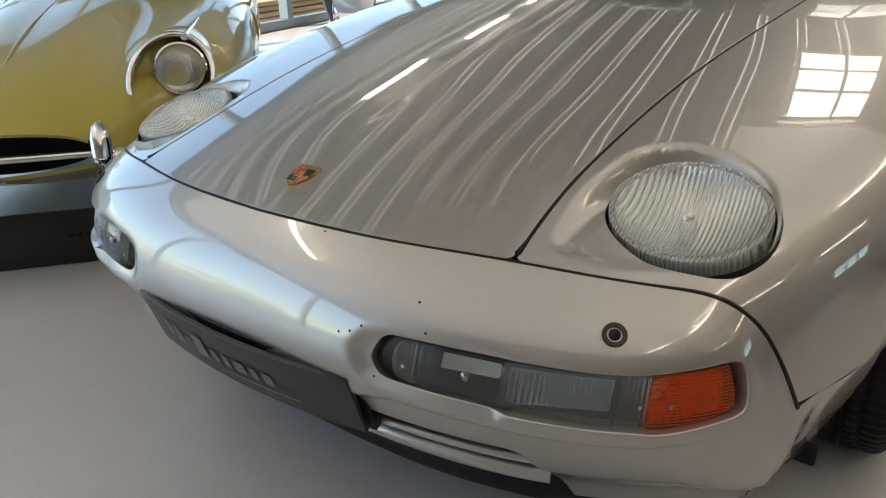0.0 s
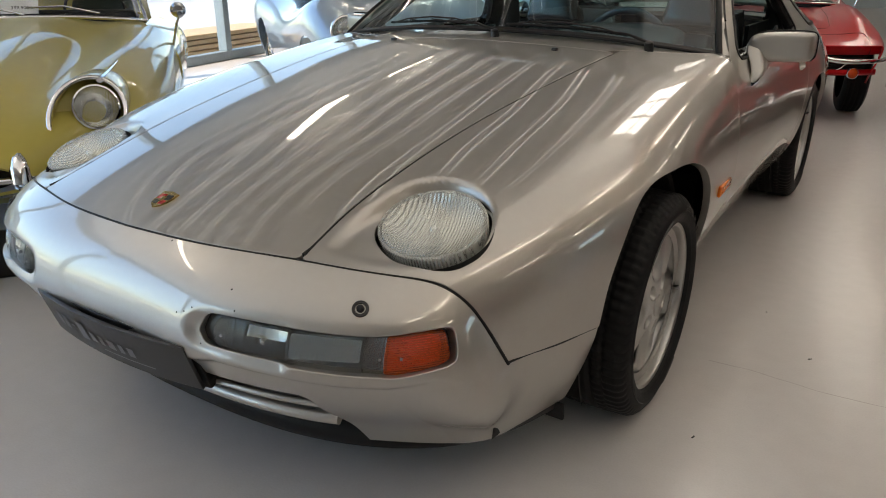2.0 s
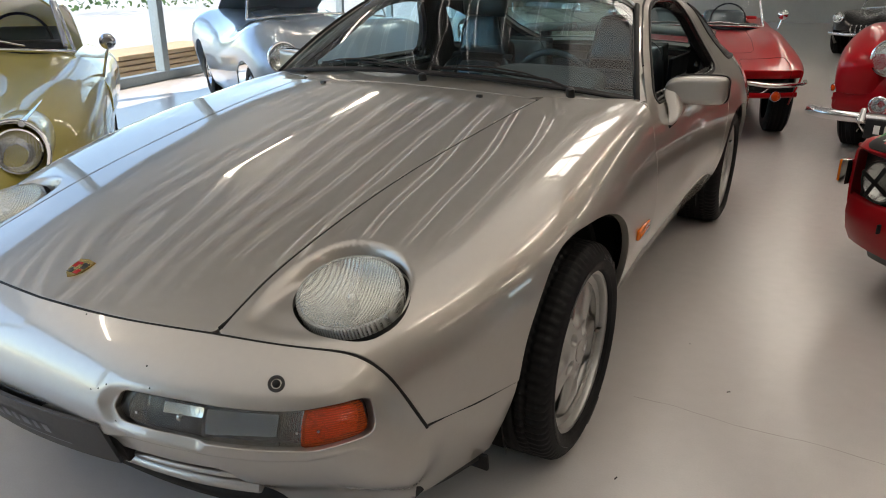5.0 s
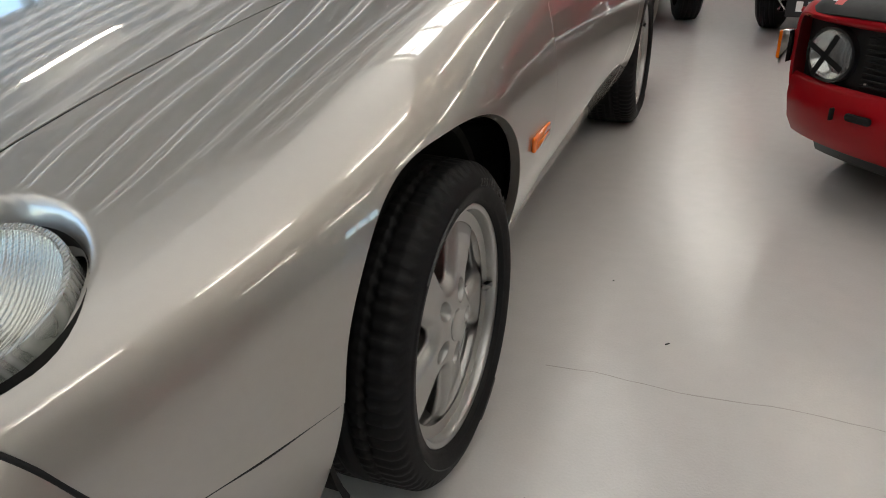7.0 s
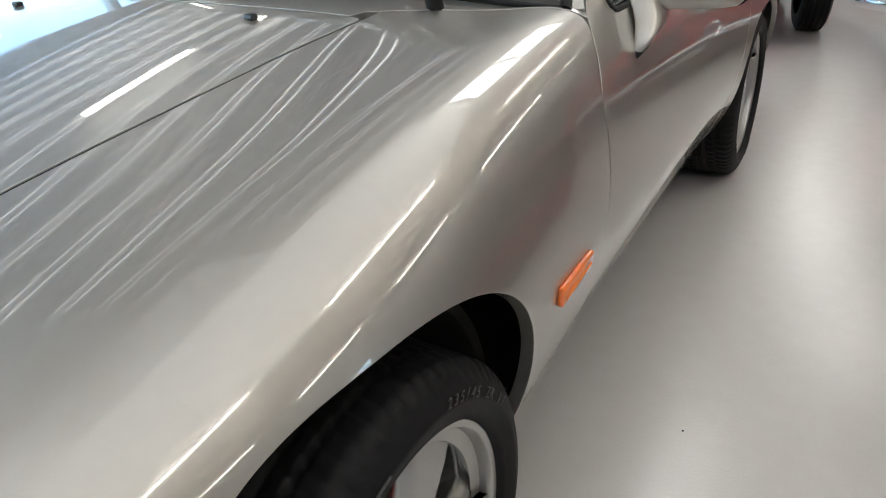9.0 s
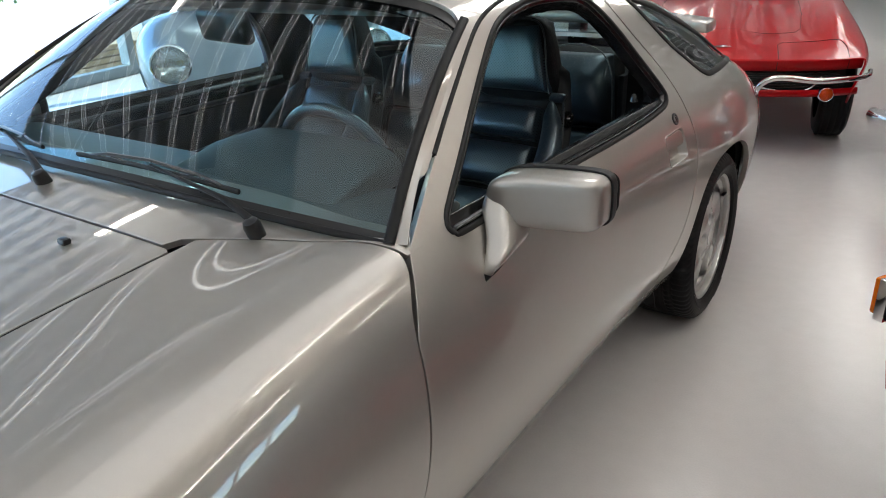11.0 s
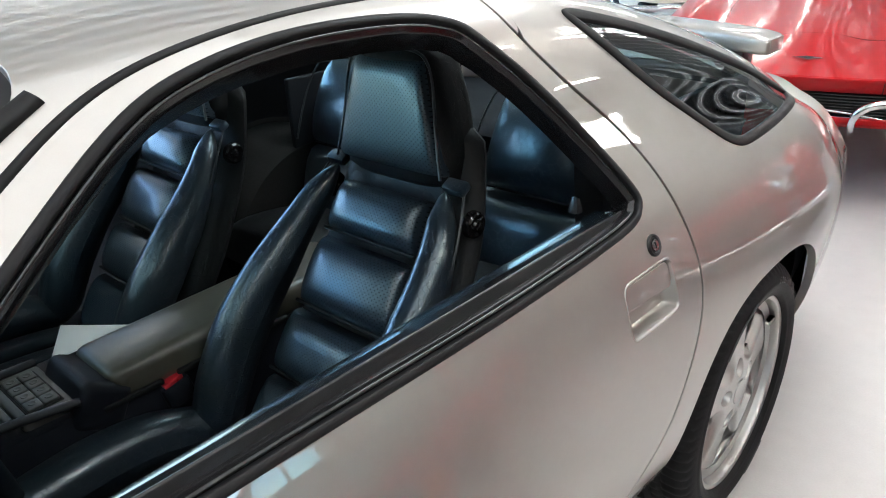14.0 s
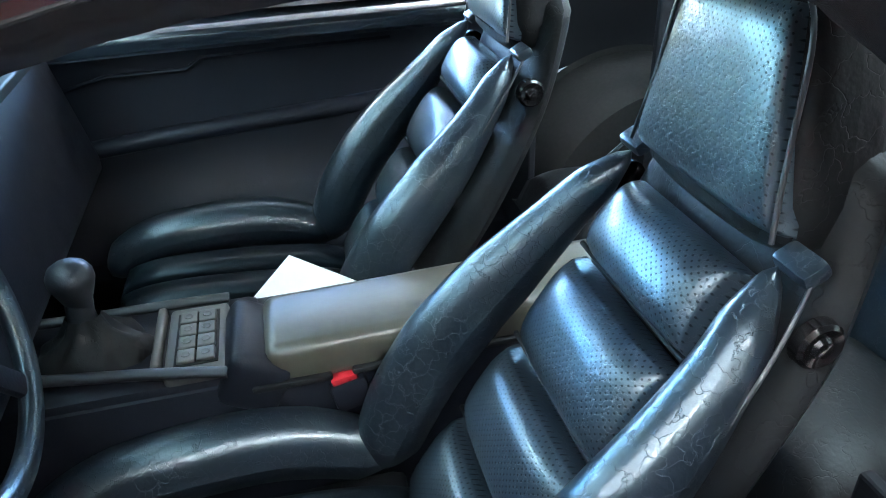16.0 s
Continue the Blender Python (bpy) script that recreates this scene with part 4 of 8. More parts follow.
pocket = clip(pushed(SKIN_N, -0.028), sdf(plan(p), fl_out) - 0.004)
for m in (pocket, mirrored(pocket)):
    piece("lamp_pocket", m, M["black_trim"], car, "black lamp pocket")


def near_point(m, x, y, z):
    i = np.linalg.norm(m[0] - [x, y, z], axis=1).argmin()
    return m[0][i], m[1][i]


for side in (1, -1):
    q, k = near_point(SKIN_N, 0.615, -0.935, 0.62)
    mm = Matrix.Translation((side * q[0], q[1], q[2])) @ Vector((side * k[0], k[1], k[2])).to_track_quat("Z", "Y").to_matrix().to_4x4()
    noz = part("washer_jet", lathe([(-0.004, 0.016), (0.002, 0.0165), (0.0035, 0.0155), (0.0035, 0.0105), (-0.002, 0.0095), (-0.002, 0.0)], 24, "z", mm), M["black_trim"], car, "black headlamp washer jet", 40)
    part("jet_pin", lathe([(-0.002, 0.008), (0.004, 0.0075), (0.007, 0.004), (0.0075, 0)], 16, "z", mm), M["black_rubber"], noz, "", 40)

# intake bar and lip
for z_, r_, in_ in ((0.378, 0.0085, 0.018), (0.318, 0.019, 0.012)):
    row_ = gN[int((z_ - 0.195) / 0.48 * 89)]
    line = [(t, np.interp(abs(t), row_[:, 0], row_[:, 1]) + in_, z_) for t in np.linspace(-0.512, 0.512, 49)]
    part("intake_bar", tube(line, r_, 12, flat=0.9), M["silver"], car, "silver intake bar", 60)
under = [(-0.78, -0.42, 0.20), (-0.70, -0.62, 0.20), (-0.5, -0.78, 0.20), (0, -0.86, 0.20), (0.5, -0.78, 0.20), (0.70, -0.62, 0.20), (0.78, -0.42, 0.20)]
part("air_dam", tube(polyline(under, 8), 0.022, 8, flat=1.6), M["black_rubber"], car, "black rubber air dam", 60)

# dark underbody between the wheels: plain sheets added to block light below the car
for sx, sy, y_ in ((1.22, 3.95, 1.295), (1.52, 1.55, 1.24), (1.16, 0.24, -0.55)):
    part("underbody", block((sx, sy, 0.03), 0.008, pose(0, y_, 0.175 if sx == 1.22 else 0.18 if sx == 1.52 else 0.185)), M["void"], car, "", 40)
# plate under the nose
pl = [(t, -1.088 + 0.35 * t * t) for t in np.linspace(-0.262, 0.262, 15)]
g = np.array([[(a, b - 0.012 + 0.035 * (1 - h) , 0.375 + 0.112 * h) for a, b in pl] for h in np.linspace(0, 1, 6)])
plate = piece("number_plate", grid_mesh(g, True), M["plate_black"], car, "black show plate with pale bars on it", 0.008, 0.002)
g2 = np.array([[(a * 1.02, b + 0.004 + 0.035 * (1 - h), 0.372 + 0.122 * h) for a, b in pl] for h in np.linspace(0, 1, 6)])
piece("plate_holder", grid_mesh(g2, True), M["black_rubber"], car, "black rubber plate holder", 0.03, 0.003)
for k, (a0, a1, h0, h1) in enumerate(((-0.195, -0.175, 0.38, 0.70), (-0.165, -0.145, 0.38, 0.70), (-0.13, -0.115, 0.52, 0.57), (-0.10, -0.07, 0.30, 0.72), (-0.055, -0.035, 0.36, 0.58), (-0.02, -0.005, 0.36, 0.58), (0.01, 0.035, 0.36, 0.58), (0.05, 0.065, 0.36, 0.58), (0.08, 0.10, 0.36, 0.58), (-0.02, 0.15, 0.22, 0.25))):
    bar = np.array([[(a, -1.088 + 0.35 * a * a - 0.0145 + 0.035 * (1 - h), 0.375 + 0.112 * h) for a in np.linspace(a0, a1, 5)] for h in np.linspace(h0, h1, 3)])
    piece("plate_mark", grid_mesh(bar, True), M["plate_grey"], plate, "pale grey mark")

# badge: a plain shield in enamel colours
q, k = near_point(FULL_A, 0.004, -0.882, 0.70)
mm = Matrix.Translation(Vector(q) + Vector(k) * 0.0005) @ pose(0, 0, 0, 90 - math.degrees(math.atan2(-k[1], k[2])) - 90 + 2 * math.degrees(math.atan2(-k[1], k[2])), 0, 0)
shield = [(-0.025, 0.028), (-0.012, 0.030), (0, 0.033), (0.012, 0.030), (0.025, 0.028), (0.026, 0.01), (0.023, -0.01), (0.014, -0.024), (0, -0.033), (-0.014, -0.024), (-0.023, -0.01), (-0.026, 0.01)]


def plate_of(pts, h, m, bm=None):
    bm = bm or bmesh.new()
    a = [bm.verts.new((x_, y_, 0)) for x_, y_ in pts]
    b = [bm.verts.new((x_ * 0.96, y_ * 0.96, h)) for x_, y_ in pts]
    bm.faces.new(b)
    for i in range(len(a)):
        j = (i + 1) % len(a)
        bm.faces.new((a[i], a[j], b[j], b[i]))
    bmesh.ops.transform(bm, matrix=m, verts=a + b)
    return bm


mm = Matrix.Translation(Vector(q)) @ Vector(k).to_track_quat("Z", "Y").to_matrix().to_4x4()
badge = part("badge", plate_of(shield, 0.0035, mm), M["gold"], car, "small gold shield badge with red and black fields")
for cx, cy, sx, sy, mt in ((-0.0115, 0.008, 0.010, 0.010, "badge_red"), (0.0115, 0.008, 0.010, 0.010, "badge_black"), (-0.010, -0.012, 0.008, 0.008, "badge_black"), (0.010, -0.012, 0.008, 0.008, "badge_red"), (0, 0.0, 0.006, 0.009, "gold")):
    part("badge_field", block((sx * 1.9, sy * 1.9, 0.0016), 0.0006, mm @ pose(cx, cy, 0.0036 if mt != "gold" else 0.0042)), M[mt], badge)

# headlamps, lying back in their bowls
for side in (1, -1):
    ax = Vector((side * 0.06, -0.34, 0.94)).normalized()
    base = Vector((side * LAMP[0], LAMP[1] - 0.002, 0.705))
    mm = Matrix.Translation(base) @ ax.to_track_quat("Z", "Y").to_matrix().to_4x4()
    lamp = part("headlamp", lathe([(-0.05, 0.1165), (0.0, 0.1165), (0.004, 0.1155), (0.0045, 0.1085), (-0.05, 0.1065)], 72, "z", mm), M["lens_skirt"], car, "round clear headlamp lying back in the wing", 50)
    lensp = [(0.004, 0.109), (0.009, 0.106), (0.0135, 0.098)] + [(0.0135 + 0.011 * (1 - (r / 0.098) ** 2), r) for r in np.linspace(0.09, 0.0, 14)]
    part("lens", lathe(lensp, 72, "z", mm), M["head_lens"], lamp, "fluted glass lens", 60)
    part("reflector", lathe([(0.002, 0.1065)] + [(-0.062 * (1 - (r / 0.1065) ** 2), r) for r in np.linspace(0.1, 0.018, 12)] + [(-0.058, 0.0)], 60, "z", mm), M["head_reflector"], lamp, "", 60)
    part("bulb", lathe([(-0.05, 0.014), (-0.03, 0.014), (-0.015, 0.012), (-0.004, 0.005), (-0.003, 0)], 20, "z", mm), M["chrome"], lamp, "", 50)
    part("lamp_well", lathe([(-0.012, 0.128), (-0.06, 0.128), (-0.07, 0.0)], 48, "z", mm), M["void"], car, "", 60)

# doors, rear quarters and roof from one skin
DOOR_REAR = np.array([(0.615, 1.878, 1.2535), (0.70, 1.885, 1.205), (0.733, 1.912, 1.172), (0.787, 2.041, 1.049), (0.85, 2.113, 0.94), (0.896, 2.138, 0.847), (0.928, 2.142, 0.749), (0.943, 2.09, 0.629), (0.942, 2.004, 0.506), (0.90, 1.925, 0.40), (0.80, 1.87, 0.2), (0.76, 1.85, 0.12)])
GUTTER = np.array([(0.85, 0.72, 0.93), (0.845, 0.765, 0.918), (0.813, 0.844, 0.962), (0.771, 0.952, 1.022), (0.729, 1.077, 1.096), (0.694, 1.193, 1.169), (0.664, 1.296, 1.222), (0.641, 1.428, 1.25), (0.62, 1.625, 1.26), (0.615, 1.878, 1.2535)])
front_low = np.array([(0.903, 0.70, 0.79), (0.925, 0.692, 0.67), (0.932, 0.668, 0.55), (0.915, 0.64, 0.46), (0.88, 0.612, 0.33), (0.80, 0.60, 0.2), (0.76, 0.60, 0.12)])
gl, dr, fl = yq_loop(GUTTER), yq_loop(DOOR_REAR), yq_loop(front_low)
DOOR = np.concatenate([polyline(fl[::-1], 6), polyline(gl[1:], 6), polyline(dr, 8)[1:]])
WIN = loop(yq_loop([(0.841, 0.884, 0.927), (0.829, 0.906, 0.946), (0.786, 1.023, 1.015), (0.741, 1.149, 1.097), (0.693, 1.297, 1.193), (0.672, 1.398, 1.229), (0.660, 1.534, 1.245), (0.667, 1.686, 1.244), (0.688, 1.776, 1.230), (0.720, 1.820, 1.195), (0.776, 1.939, 1.074), (0.838, 2.020, 0.960), (0.857, 2.018, 0.925), (0.864, 1.95, 0.905), (0.867, 1.643, 0.900), (0.861, 1.251, 0.905), (0.859, 0.925, 0.900), (0.855, 0.891, 0.906), (0.848, 0.880, 0.915)]), 6)
QWIN = loop(yq_loop([(0.687, 2.056, 1.212), (0.695, 2.167, 1.188), (0.704, 2.373, 1.132), (0.712, 2.70, 1.032), (0.728, 2.95, 0.945), (0.745, 3.03, 0.912), (0.775, 3.0, 0.897), (0.826, 2.78, 0.911), (0.853, 2.54, 0.919), (0.848, 2.42, 0.933), (0.797, 2.30, 1.01), (0.741, 2.124, 1.136), (0.705, 2.049, 1.198)]), 8)
p = SKIN_B[0]
b2 = yq(p)
d_door, d_win, d_q = sdf(b2, DOOR), sdf(b2, WIN), sdf(b2, QWIN)
front = door_front(p)
hatch = (np.abs(p[:, 0]) - np.interp(p[:, 1], [2.0, 2.08, 2.4, 2.9, 3.15], [0.50, 0.56, 0.585, 0.575, 0.52]))
hatch = np.maximum(hatch, np.maximum(2.06 - p[:, 1], p[:, 1] - 3.2))


def holes(m, fields):
    return clip(m, np.maximum.reduce(fields))


# door handle pocket
def rounded_quad(pts, r, n=6):
    """A closed outline with rounded corners."""
    p_, out = np.array(pts, float), []
    for i in range(len(p_)):
        a_, b_, c_ = p_[i - 1], p_[i], p_[(i + 1) % len(p_)]
        u, w_ = (a_ - b_) / np.linalg.norm(a_ - b_), (c_ - b_) / np.linalg.norm(c_ - b_)
        for t in np.linspace(0, 1, n):
            out.append((b_ + u * r) * (1 - t) ** 2 + 2 * t * (1 - t) * b_ + (b_ + w_ * r) * t * t)
        e_ = c_ + (b_ - c_) / np.linalg.norm(b_ - c_) * r
        for t in np.linspace(0, 1, 8)[1:-1]:
            out.append((b_ + w_ * r) * (1 - t) + e_ * t)
    return np.array(out)


HANDLE = rounded_quad([(1.910, 0.838), (2.056, 0.838), (2.058, 0.752), (1.908, 0.752)], 0.016)


def flank(q):
    return np.stack([q[:, 1], q[:, 2]], 1)


def flank_field(q):
    """Distance to the handle pocket, seen from the side."""
    return np.where(q[:, 0] > 0.8, sdf(flank(q), HANDLE), 1.0)


def on_skin(pts, coords, skin, shape, keep=None):
    """Points and normals of a skin at given values of its two surface coordinates."""
    v, n = skin[0].reshape(*shape, 3), skin[1].reshape(*shape, 3)
    c = coords(skin[0]).reshape(*shape, 2)
    ok = np.ones(shape, bool) if keep is None else keep(skin[0]).reshape(shape)
    di, dj, vi, vj = np.gradient(c, axis=0), np.gradient(c, axis=1), np.gradient(v, axis=0), np.gradient(v, axis=1)
    P, N = [], []
    for t in pts:
        d = np.where(ok, ((c - t) ** 2).sum(2), 9e9)
        i, j = np.unravel_index(d.argmin(), shape)
        a_ = np.linalg.lstsq(np.stack([di[i, j], dj[i, j]], 1), t - c[i, j], rcond=None)[0].clip(-1.5, 1.5)
        P.append(v[i, j] + a_[0] * vi[i, j] + a_[1] * vj[i, j])
        N.append(n[i, j])
    return np.array(P), np.array(N)


def moulding(outline, prof, coords=yq, keep=None):
    """A strip that runs round an outline on the flank: prof holds (distance outwards, height) pairs."""
    o = np.asarray(outline)
    t = np.roll(o, -1, 0) - np.roll(o, 1, 0)
    k = np.stack([t[:, 1], -t[:, 0]], 1) / (np.linalg.norm(t, axis=1, keepdims=True) + 1e-12)
    if ((o - o.mean(0)) * k).sum() < 0:
        k = -k
    rows = []
    for d, h in prof:
        P, N = on_skin(o + k * d, coords, SKIN_B, gB.shape[:2], keep)
        for _ in range(2):
            P = (np.roll(P, 1, 0) + 2 * P + np.roll(P, -1, 0)) / 4
        rows.append(P + N * h)
    g = np.stack(rows, 1)
    g = np.concatenate([g, g[:1]])
    m = grid_mesh(g)
    if (m[1].reshape(*g.shape)[:, 1] * N[np.r_[0 : len(N), 0]]).sum() < 0:
        m = grid_mesh(g, True)
    return m


door = holes(SKIN_B, [d_door + GAP, -d_win - 0.0])
hp = flank_field(p)
door = clip(door, -flank_field(door[0]))
quarter = holes(SKIN_B, [-d_door + GAP, -d_q, -hatch, np.where(p[:, 2] > 1.0, p[:, 1] * 0 + 1.9 - p[:, 1], 1.75 - p[:, 1]), np.where((p[:, 2] > 1.2) & (p[:, 1] < 1.9), 1.0, -1)])
quarter = clip(quarter, -arch_sdf(quarter[0], False))
roof_d = np.maximum.reduce([-d_door + GAP, p[:, 1] - 1.9 + GAP * 0, 1.0 - p[:, 2], -hatch])
sun = rounded_box_sdf(np.stack([p[:, 0], p[:, 1]], 1), (0, 1.62), (0.38, 0.24), 0.09)
roof_half = holes(SKIN_B, [roof_d, -sun])
sun_half = holes(SKIN_B, [sun + 0.006])


def both_halves(m):
    """Joins a half with its mirror image along the middle."""
    a, b = m, mirrored(m)
    v, n, f = merge_meshes(a, b)
    ids, at, new_id = np.round(v, 6), {}, np.zeros(len(v), int)
    keep = []
    for i, q in enumerate(ids):
        k = tuple(q) if abs(q[0]) < 1e-5 else (i,)
        if k not in at:
            at[k] = len(keep)
            keep.append(i)
        new_id[i] = at[k]
    nn = n[keep].copy()
    mid = np.abs(v[keep][:, 0]) < 1e-5
    nn[mid, 0] = 0
    nn /= np.linalg.norm(nn, axis=1, keepdims=True) + 1e-12
    return v[keep], nn, [tuple(new_id[i] for i in q) for q in f]


roof = piece("roof", both_halves(roof_half), M["silver"], car, "silver roof panel", 0.012)
piece("sunroof", both_halves(sun_half), M["silver"], car, "silver sliding sunroof panel", 0.012)
piece("sunroof_seal", pushed(both_halves(holes(SKIN_B, [np.abs(sun - 0.003) - 0.006])), -0.006), M["black_rubber"], car, "black sunroof seal")
hatch_half = holes(SKIN_B, [hatch + 0.004])
piece("tailgate_glass", both_halves(pushed(hatch_half, -0.003)), M["glass_dark"], car, "tinted tailgate glass").visible_shadow = False
piece("tailgate_seal", pushed(both_halves(holes(SKIN_B, [np.abs(hatch) - 0.012])), 0.002), M["black_rubber"], car, "black tailgate seal")

on_flank = lambda q: q[:, 0] > 0.8
SEAL = moulding(WIN, [(0.006, -0.004), (0.006, 0.001), (0.004, 0.0035), (0.0, 0.004), (-0.004, 0.0035), (-0.006, 0.001), (-0.006, -0.012)])
CHANNEL = moulding(WIN, [(-0.006, -0.010), (-0.007, -0.004), (-0.010, -0.002), (-0.013, -0.004), (-0.015, -0.010), (-0.018, -0.012), (-0.019, -0.040)])
GLASS_SEAL = moulding(QWIN, [(0.006, -0.004), (0.006, 0.001), (0.003, 0.004), (-0.006, 0.0045), (-0.014, 0.003), (-0.017, 0.0), (-0.017, -0.012)])
POCKET_RIM = moulding(HANDLE, [(0.0035, -0.0015), (0.0035, 0.0008), (0.0015, 0.0014), (-0.0005, 0.0004), (-0.002, -0.003), (-0.004, -0.020), (-0.012, -0.026)], flank, on_flank)
POCKET_FLOOR = pushed(clip(SKIN_B, np.where(p[:, 0] > 0.8, hp + 0.006, 1.0)), -0.0255)
_pl = np.maximum(hp + 0.006, 0.797 - 0.05 * (p[:, 1] - 1.98) - p[:, 2])
HANDLE_PLATE = pushed(clip(SKIN_B, np.where(p[:, 0] > 0.8, _pl, 1.0)), -0.004)

_gp, _gn = on_skin(polyline(gl[3:], 10), yq, SKIN_B, gB.shape[:2])
for _ in range(3):
    _gp[1:-1] = (_gp[:-2] + 2 * _gp[1:-1] + _gp[2:]) / 4
_y = np.linspace(-0.90, 0.535, 90)
_hp, _hn = on_skin(np.stack([seam_x(_y), _y], 1), lambda q: q[:, :2], SKIN_A, gA.shape[:2])
_hp[:, 2] = np.convolve(np.pad(_hp[:, 2], 3, "edge"), np.ones(7) / 7, "valid")
_hp[:, :2] = np.stack([seam_x(_y), _y], 1)
DOORS = {}
for side in (1, -1):
    flipm = (lambda m: m) if side > 0 else mirrored
    DOORS[side] = piece("door", flipm(door), M["silver"], car, "silver door with a flush pull handle, window wound down" if side > 0 else "silver door", 0.02)
    piece("rear_quarter", flipm(quarter), M["silver"], car, "silver rear quarter panel", 0.02)
    part("bonnet_seal", tube([tuple(q) for q in (_hp - [0, 0, 0.0062]) * [side, 1, 1]], 0.0056, 8), M["void"], car, "dark joint beside the bonnet", 60)
    part("gutter_seal", tube([tuple(q) for q in (_gp - _gn * 0.003) * [side, 1, 1]], 0.0062, 8), M["black_rubber"], car, "black seal between door and roof", 60)
    # rubber round the door window and the side glass
    piece("window_seal", flipm(SEAL), M["black_rubber"], DOORS[side], "black window seal")
    piece("window_channel", flipm(CHANNEL), M["black_gloss"], DOORS[side], "glossy black window channel")
    piece("side_glass_seal", flipm(GLASS_SEAL), M["black_rubber"], car, "black rubber glass seal")
    pocket_ = piece("handle_pocket", flipm(POCKET_RIM), M["silver"], DOORS[side], "silver pull handle let into the door")
    piece("pocket_floor", flipm(POCKET_FLOOR), M["silver"], pocket_)
    piece("handle_plate", flipm(HANDLE_PLATE), M["silver"], pocket_, "silver pull plate", 0.010, 0.002)
    q = pushed(holes(SKIN_B, [d_q + 0.013]), -0.002)
    piece("side_glass", flipm(q), M["glass_dark"], car, "tinted rear side glass").visible_shadow = False
    rail = pushed(holes(SKIN_B, [d_win + 0.010, p[:, 2] - 0.932]), -0.014)
    piece("belt_rail", flipm(rail), M["black_gloss"], DOORS[side], "glossy black belt rail", 0.03, 0.003)
    # lining inside the skin
    inner = pushed(holes(SKIN_B, [-d_win + 0.0, -d_q - 0.01, -hatch, np.where(p[:, 2] > 0.9, -1, 0.72 - p[:, 1])]), -0.05)
    inner = clip(inner, -arch_sdf(inner[0], False))
    piece("cabin_lining", flipm(inner), M["lining"], car, "dark cabin lining")
    # lock
    q, k = near_point(SKIN_B, 0.885, 2.024, 0.865)
    mm = Matrix.Translation((side * q[0], q[1], q[2])) @ Vector((side * k[0], k[1], k[2])).to_track_quat("Z", "Y").to_matrix().to_4x4()
    lock = part("door_lock", lathe([(-0.002, 0.0185), (0.003, 0.0185), (0.0045, 0.017), (0.0045, 0.013), (0.002, 0.0115), (0.002, 0.0)], 28, "z", mm), M["black_trim"], DOORS[side], "round black door lock", 40)
    part("key_face", lathe([(0.002, 0.010), (0.0045, 0.0095), (0.005, 0.0)], 24, "z", mm), M["chrome_dark"], lock, "", 40)
    part("key_slot", block((0.0022, 0.011, 0.001), 0.0003, mm @ pose(0, 0, 0.0052)), M["void"], lock)
    # pull bar in the handle pocket
    # side repeater
    q, k = near_point(SKIN_A, 0.94, 0.487, 0.553)
    mm = Matrix.Translation((side * q[0], q[1], q[2])) @ Vector((side * k[0], k[1], k[2])).to_track_quat("Z", "Y").to_matrix().to_4x4()
    turn = Vector((0, 1, -0.03))
    zz = Vector((side * k[0], k[1], k[2])).normalized()
    yv = (turn - turn.dot(zz) * zz).normalized()
    xv = yv.cross(zz)
    mm = Matrix.Translation((side * q[0], q[1], q[2])) @ Matrix((xv, yv, zz)).transposed().to_4x4()
    rep = part("side_repeater", block((0.036, 0.155, 0.012), 0.0055, mm @ pose(0, 0, 0.004), 3), M["amber_side"], car, "amber side repeater lamp", 60)
    part("repeater_rib", block((0.012, 0.125, 0.006), 0.0028, mm @ pose(0.004, 0, 0.0095), 2), M["amber_side"], rep, "", 60)
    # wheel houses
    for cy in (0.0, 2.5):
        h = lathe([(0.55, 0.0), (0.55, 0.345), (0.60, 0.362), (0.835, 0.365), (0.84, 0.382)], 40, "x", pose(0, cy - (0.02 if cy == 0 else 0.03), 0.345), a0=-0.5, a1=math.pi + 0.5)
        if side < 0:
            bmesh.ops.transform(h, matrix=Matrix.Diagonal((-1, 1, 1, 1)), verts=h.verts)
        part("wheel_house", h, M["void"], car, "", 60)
# cowl, between bonnet and windscreen
p = FULL_A[0]
cow = clip(FULL_A, np.maximum.reduce([-(np.where(np.abs(p[:, 0]) < 0.5, p[:, 1] - hood_rear(p[:, 0]), p[:, 1] - np.interp(np.abs(p[:, 0]), [0.5, 0.62, 0.75, 0.85], [0.57, 0.655, 0.725, 0.755]))) + GAP, np.abs(p[:, 0]) - 0.848, 0.85 - p[:, 2]]))
piece("cowl", cow, M["silver"], car, "silver cowl panel", 0.012)

# windscreen
base = polyline([(0, 0.655, 0.976), (0.3, 0.666, 0.970), (0.55, 0.695, 0.953), (0.72, 0.732, 0.934), (0.805, 0.755, 0.923)], 10)
topc = polyline([(0, 1.170, 1.307), (0.3, 1.188, 1.302), (0.5, 1.232, 1.281), (0.60, 1.262, 1.250), (0.642, 1.258, 1.226)], 10)
w = np.linspace(0, 1, 30)[:, None, None]
gw = base * (1 - w) + topc * w + np.array([0, -0.25, 0.30]) * (w * (1 - w)) * 0.22
gw = np.concatenate([(gw[:, 1:] * [-1, 1, 1])[:, ::-1], gw], 1)
WS = grid_mesh(gw, False)
if WS[1][len(WS[1]) // 2][2] < 0:
    WS = grid_mesh(gw, True)
ws = piece("windscreen", pushed(WS, -0.004), M["glass"], car, "raked clear windscreen")
ws.visible_shadow = False
piece("screen_band", pushed(grid_mesh(gw[:2], WS[1][0][2] != grid_mesh(gw[:2])[1][0][2]), -0.001), M["black_trim"], ws)
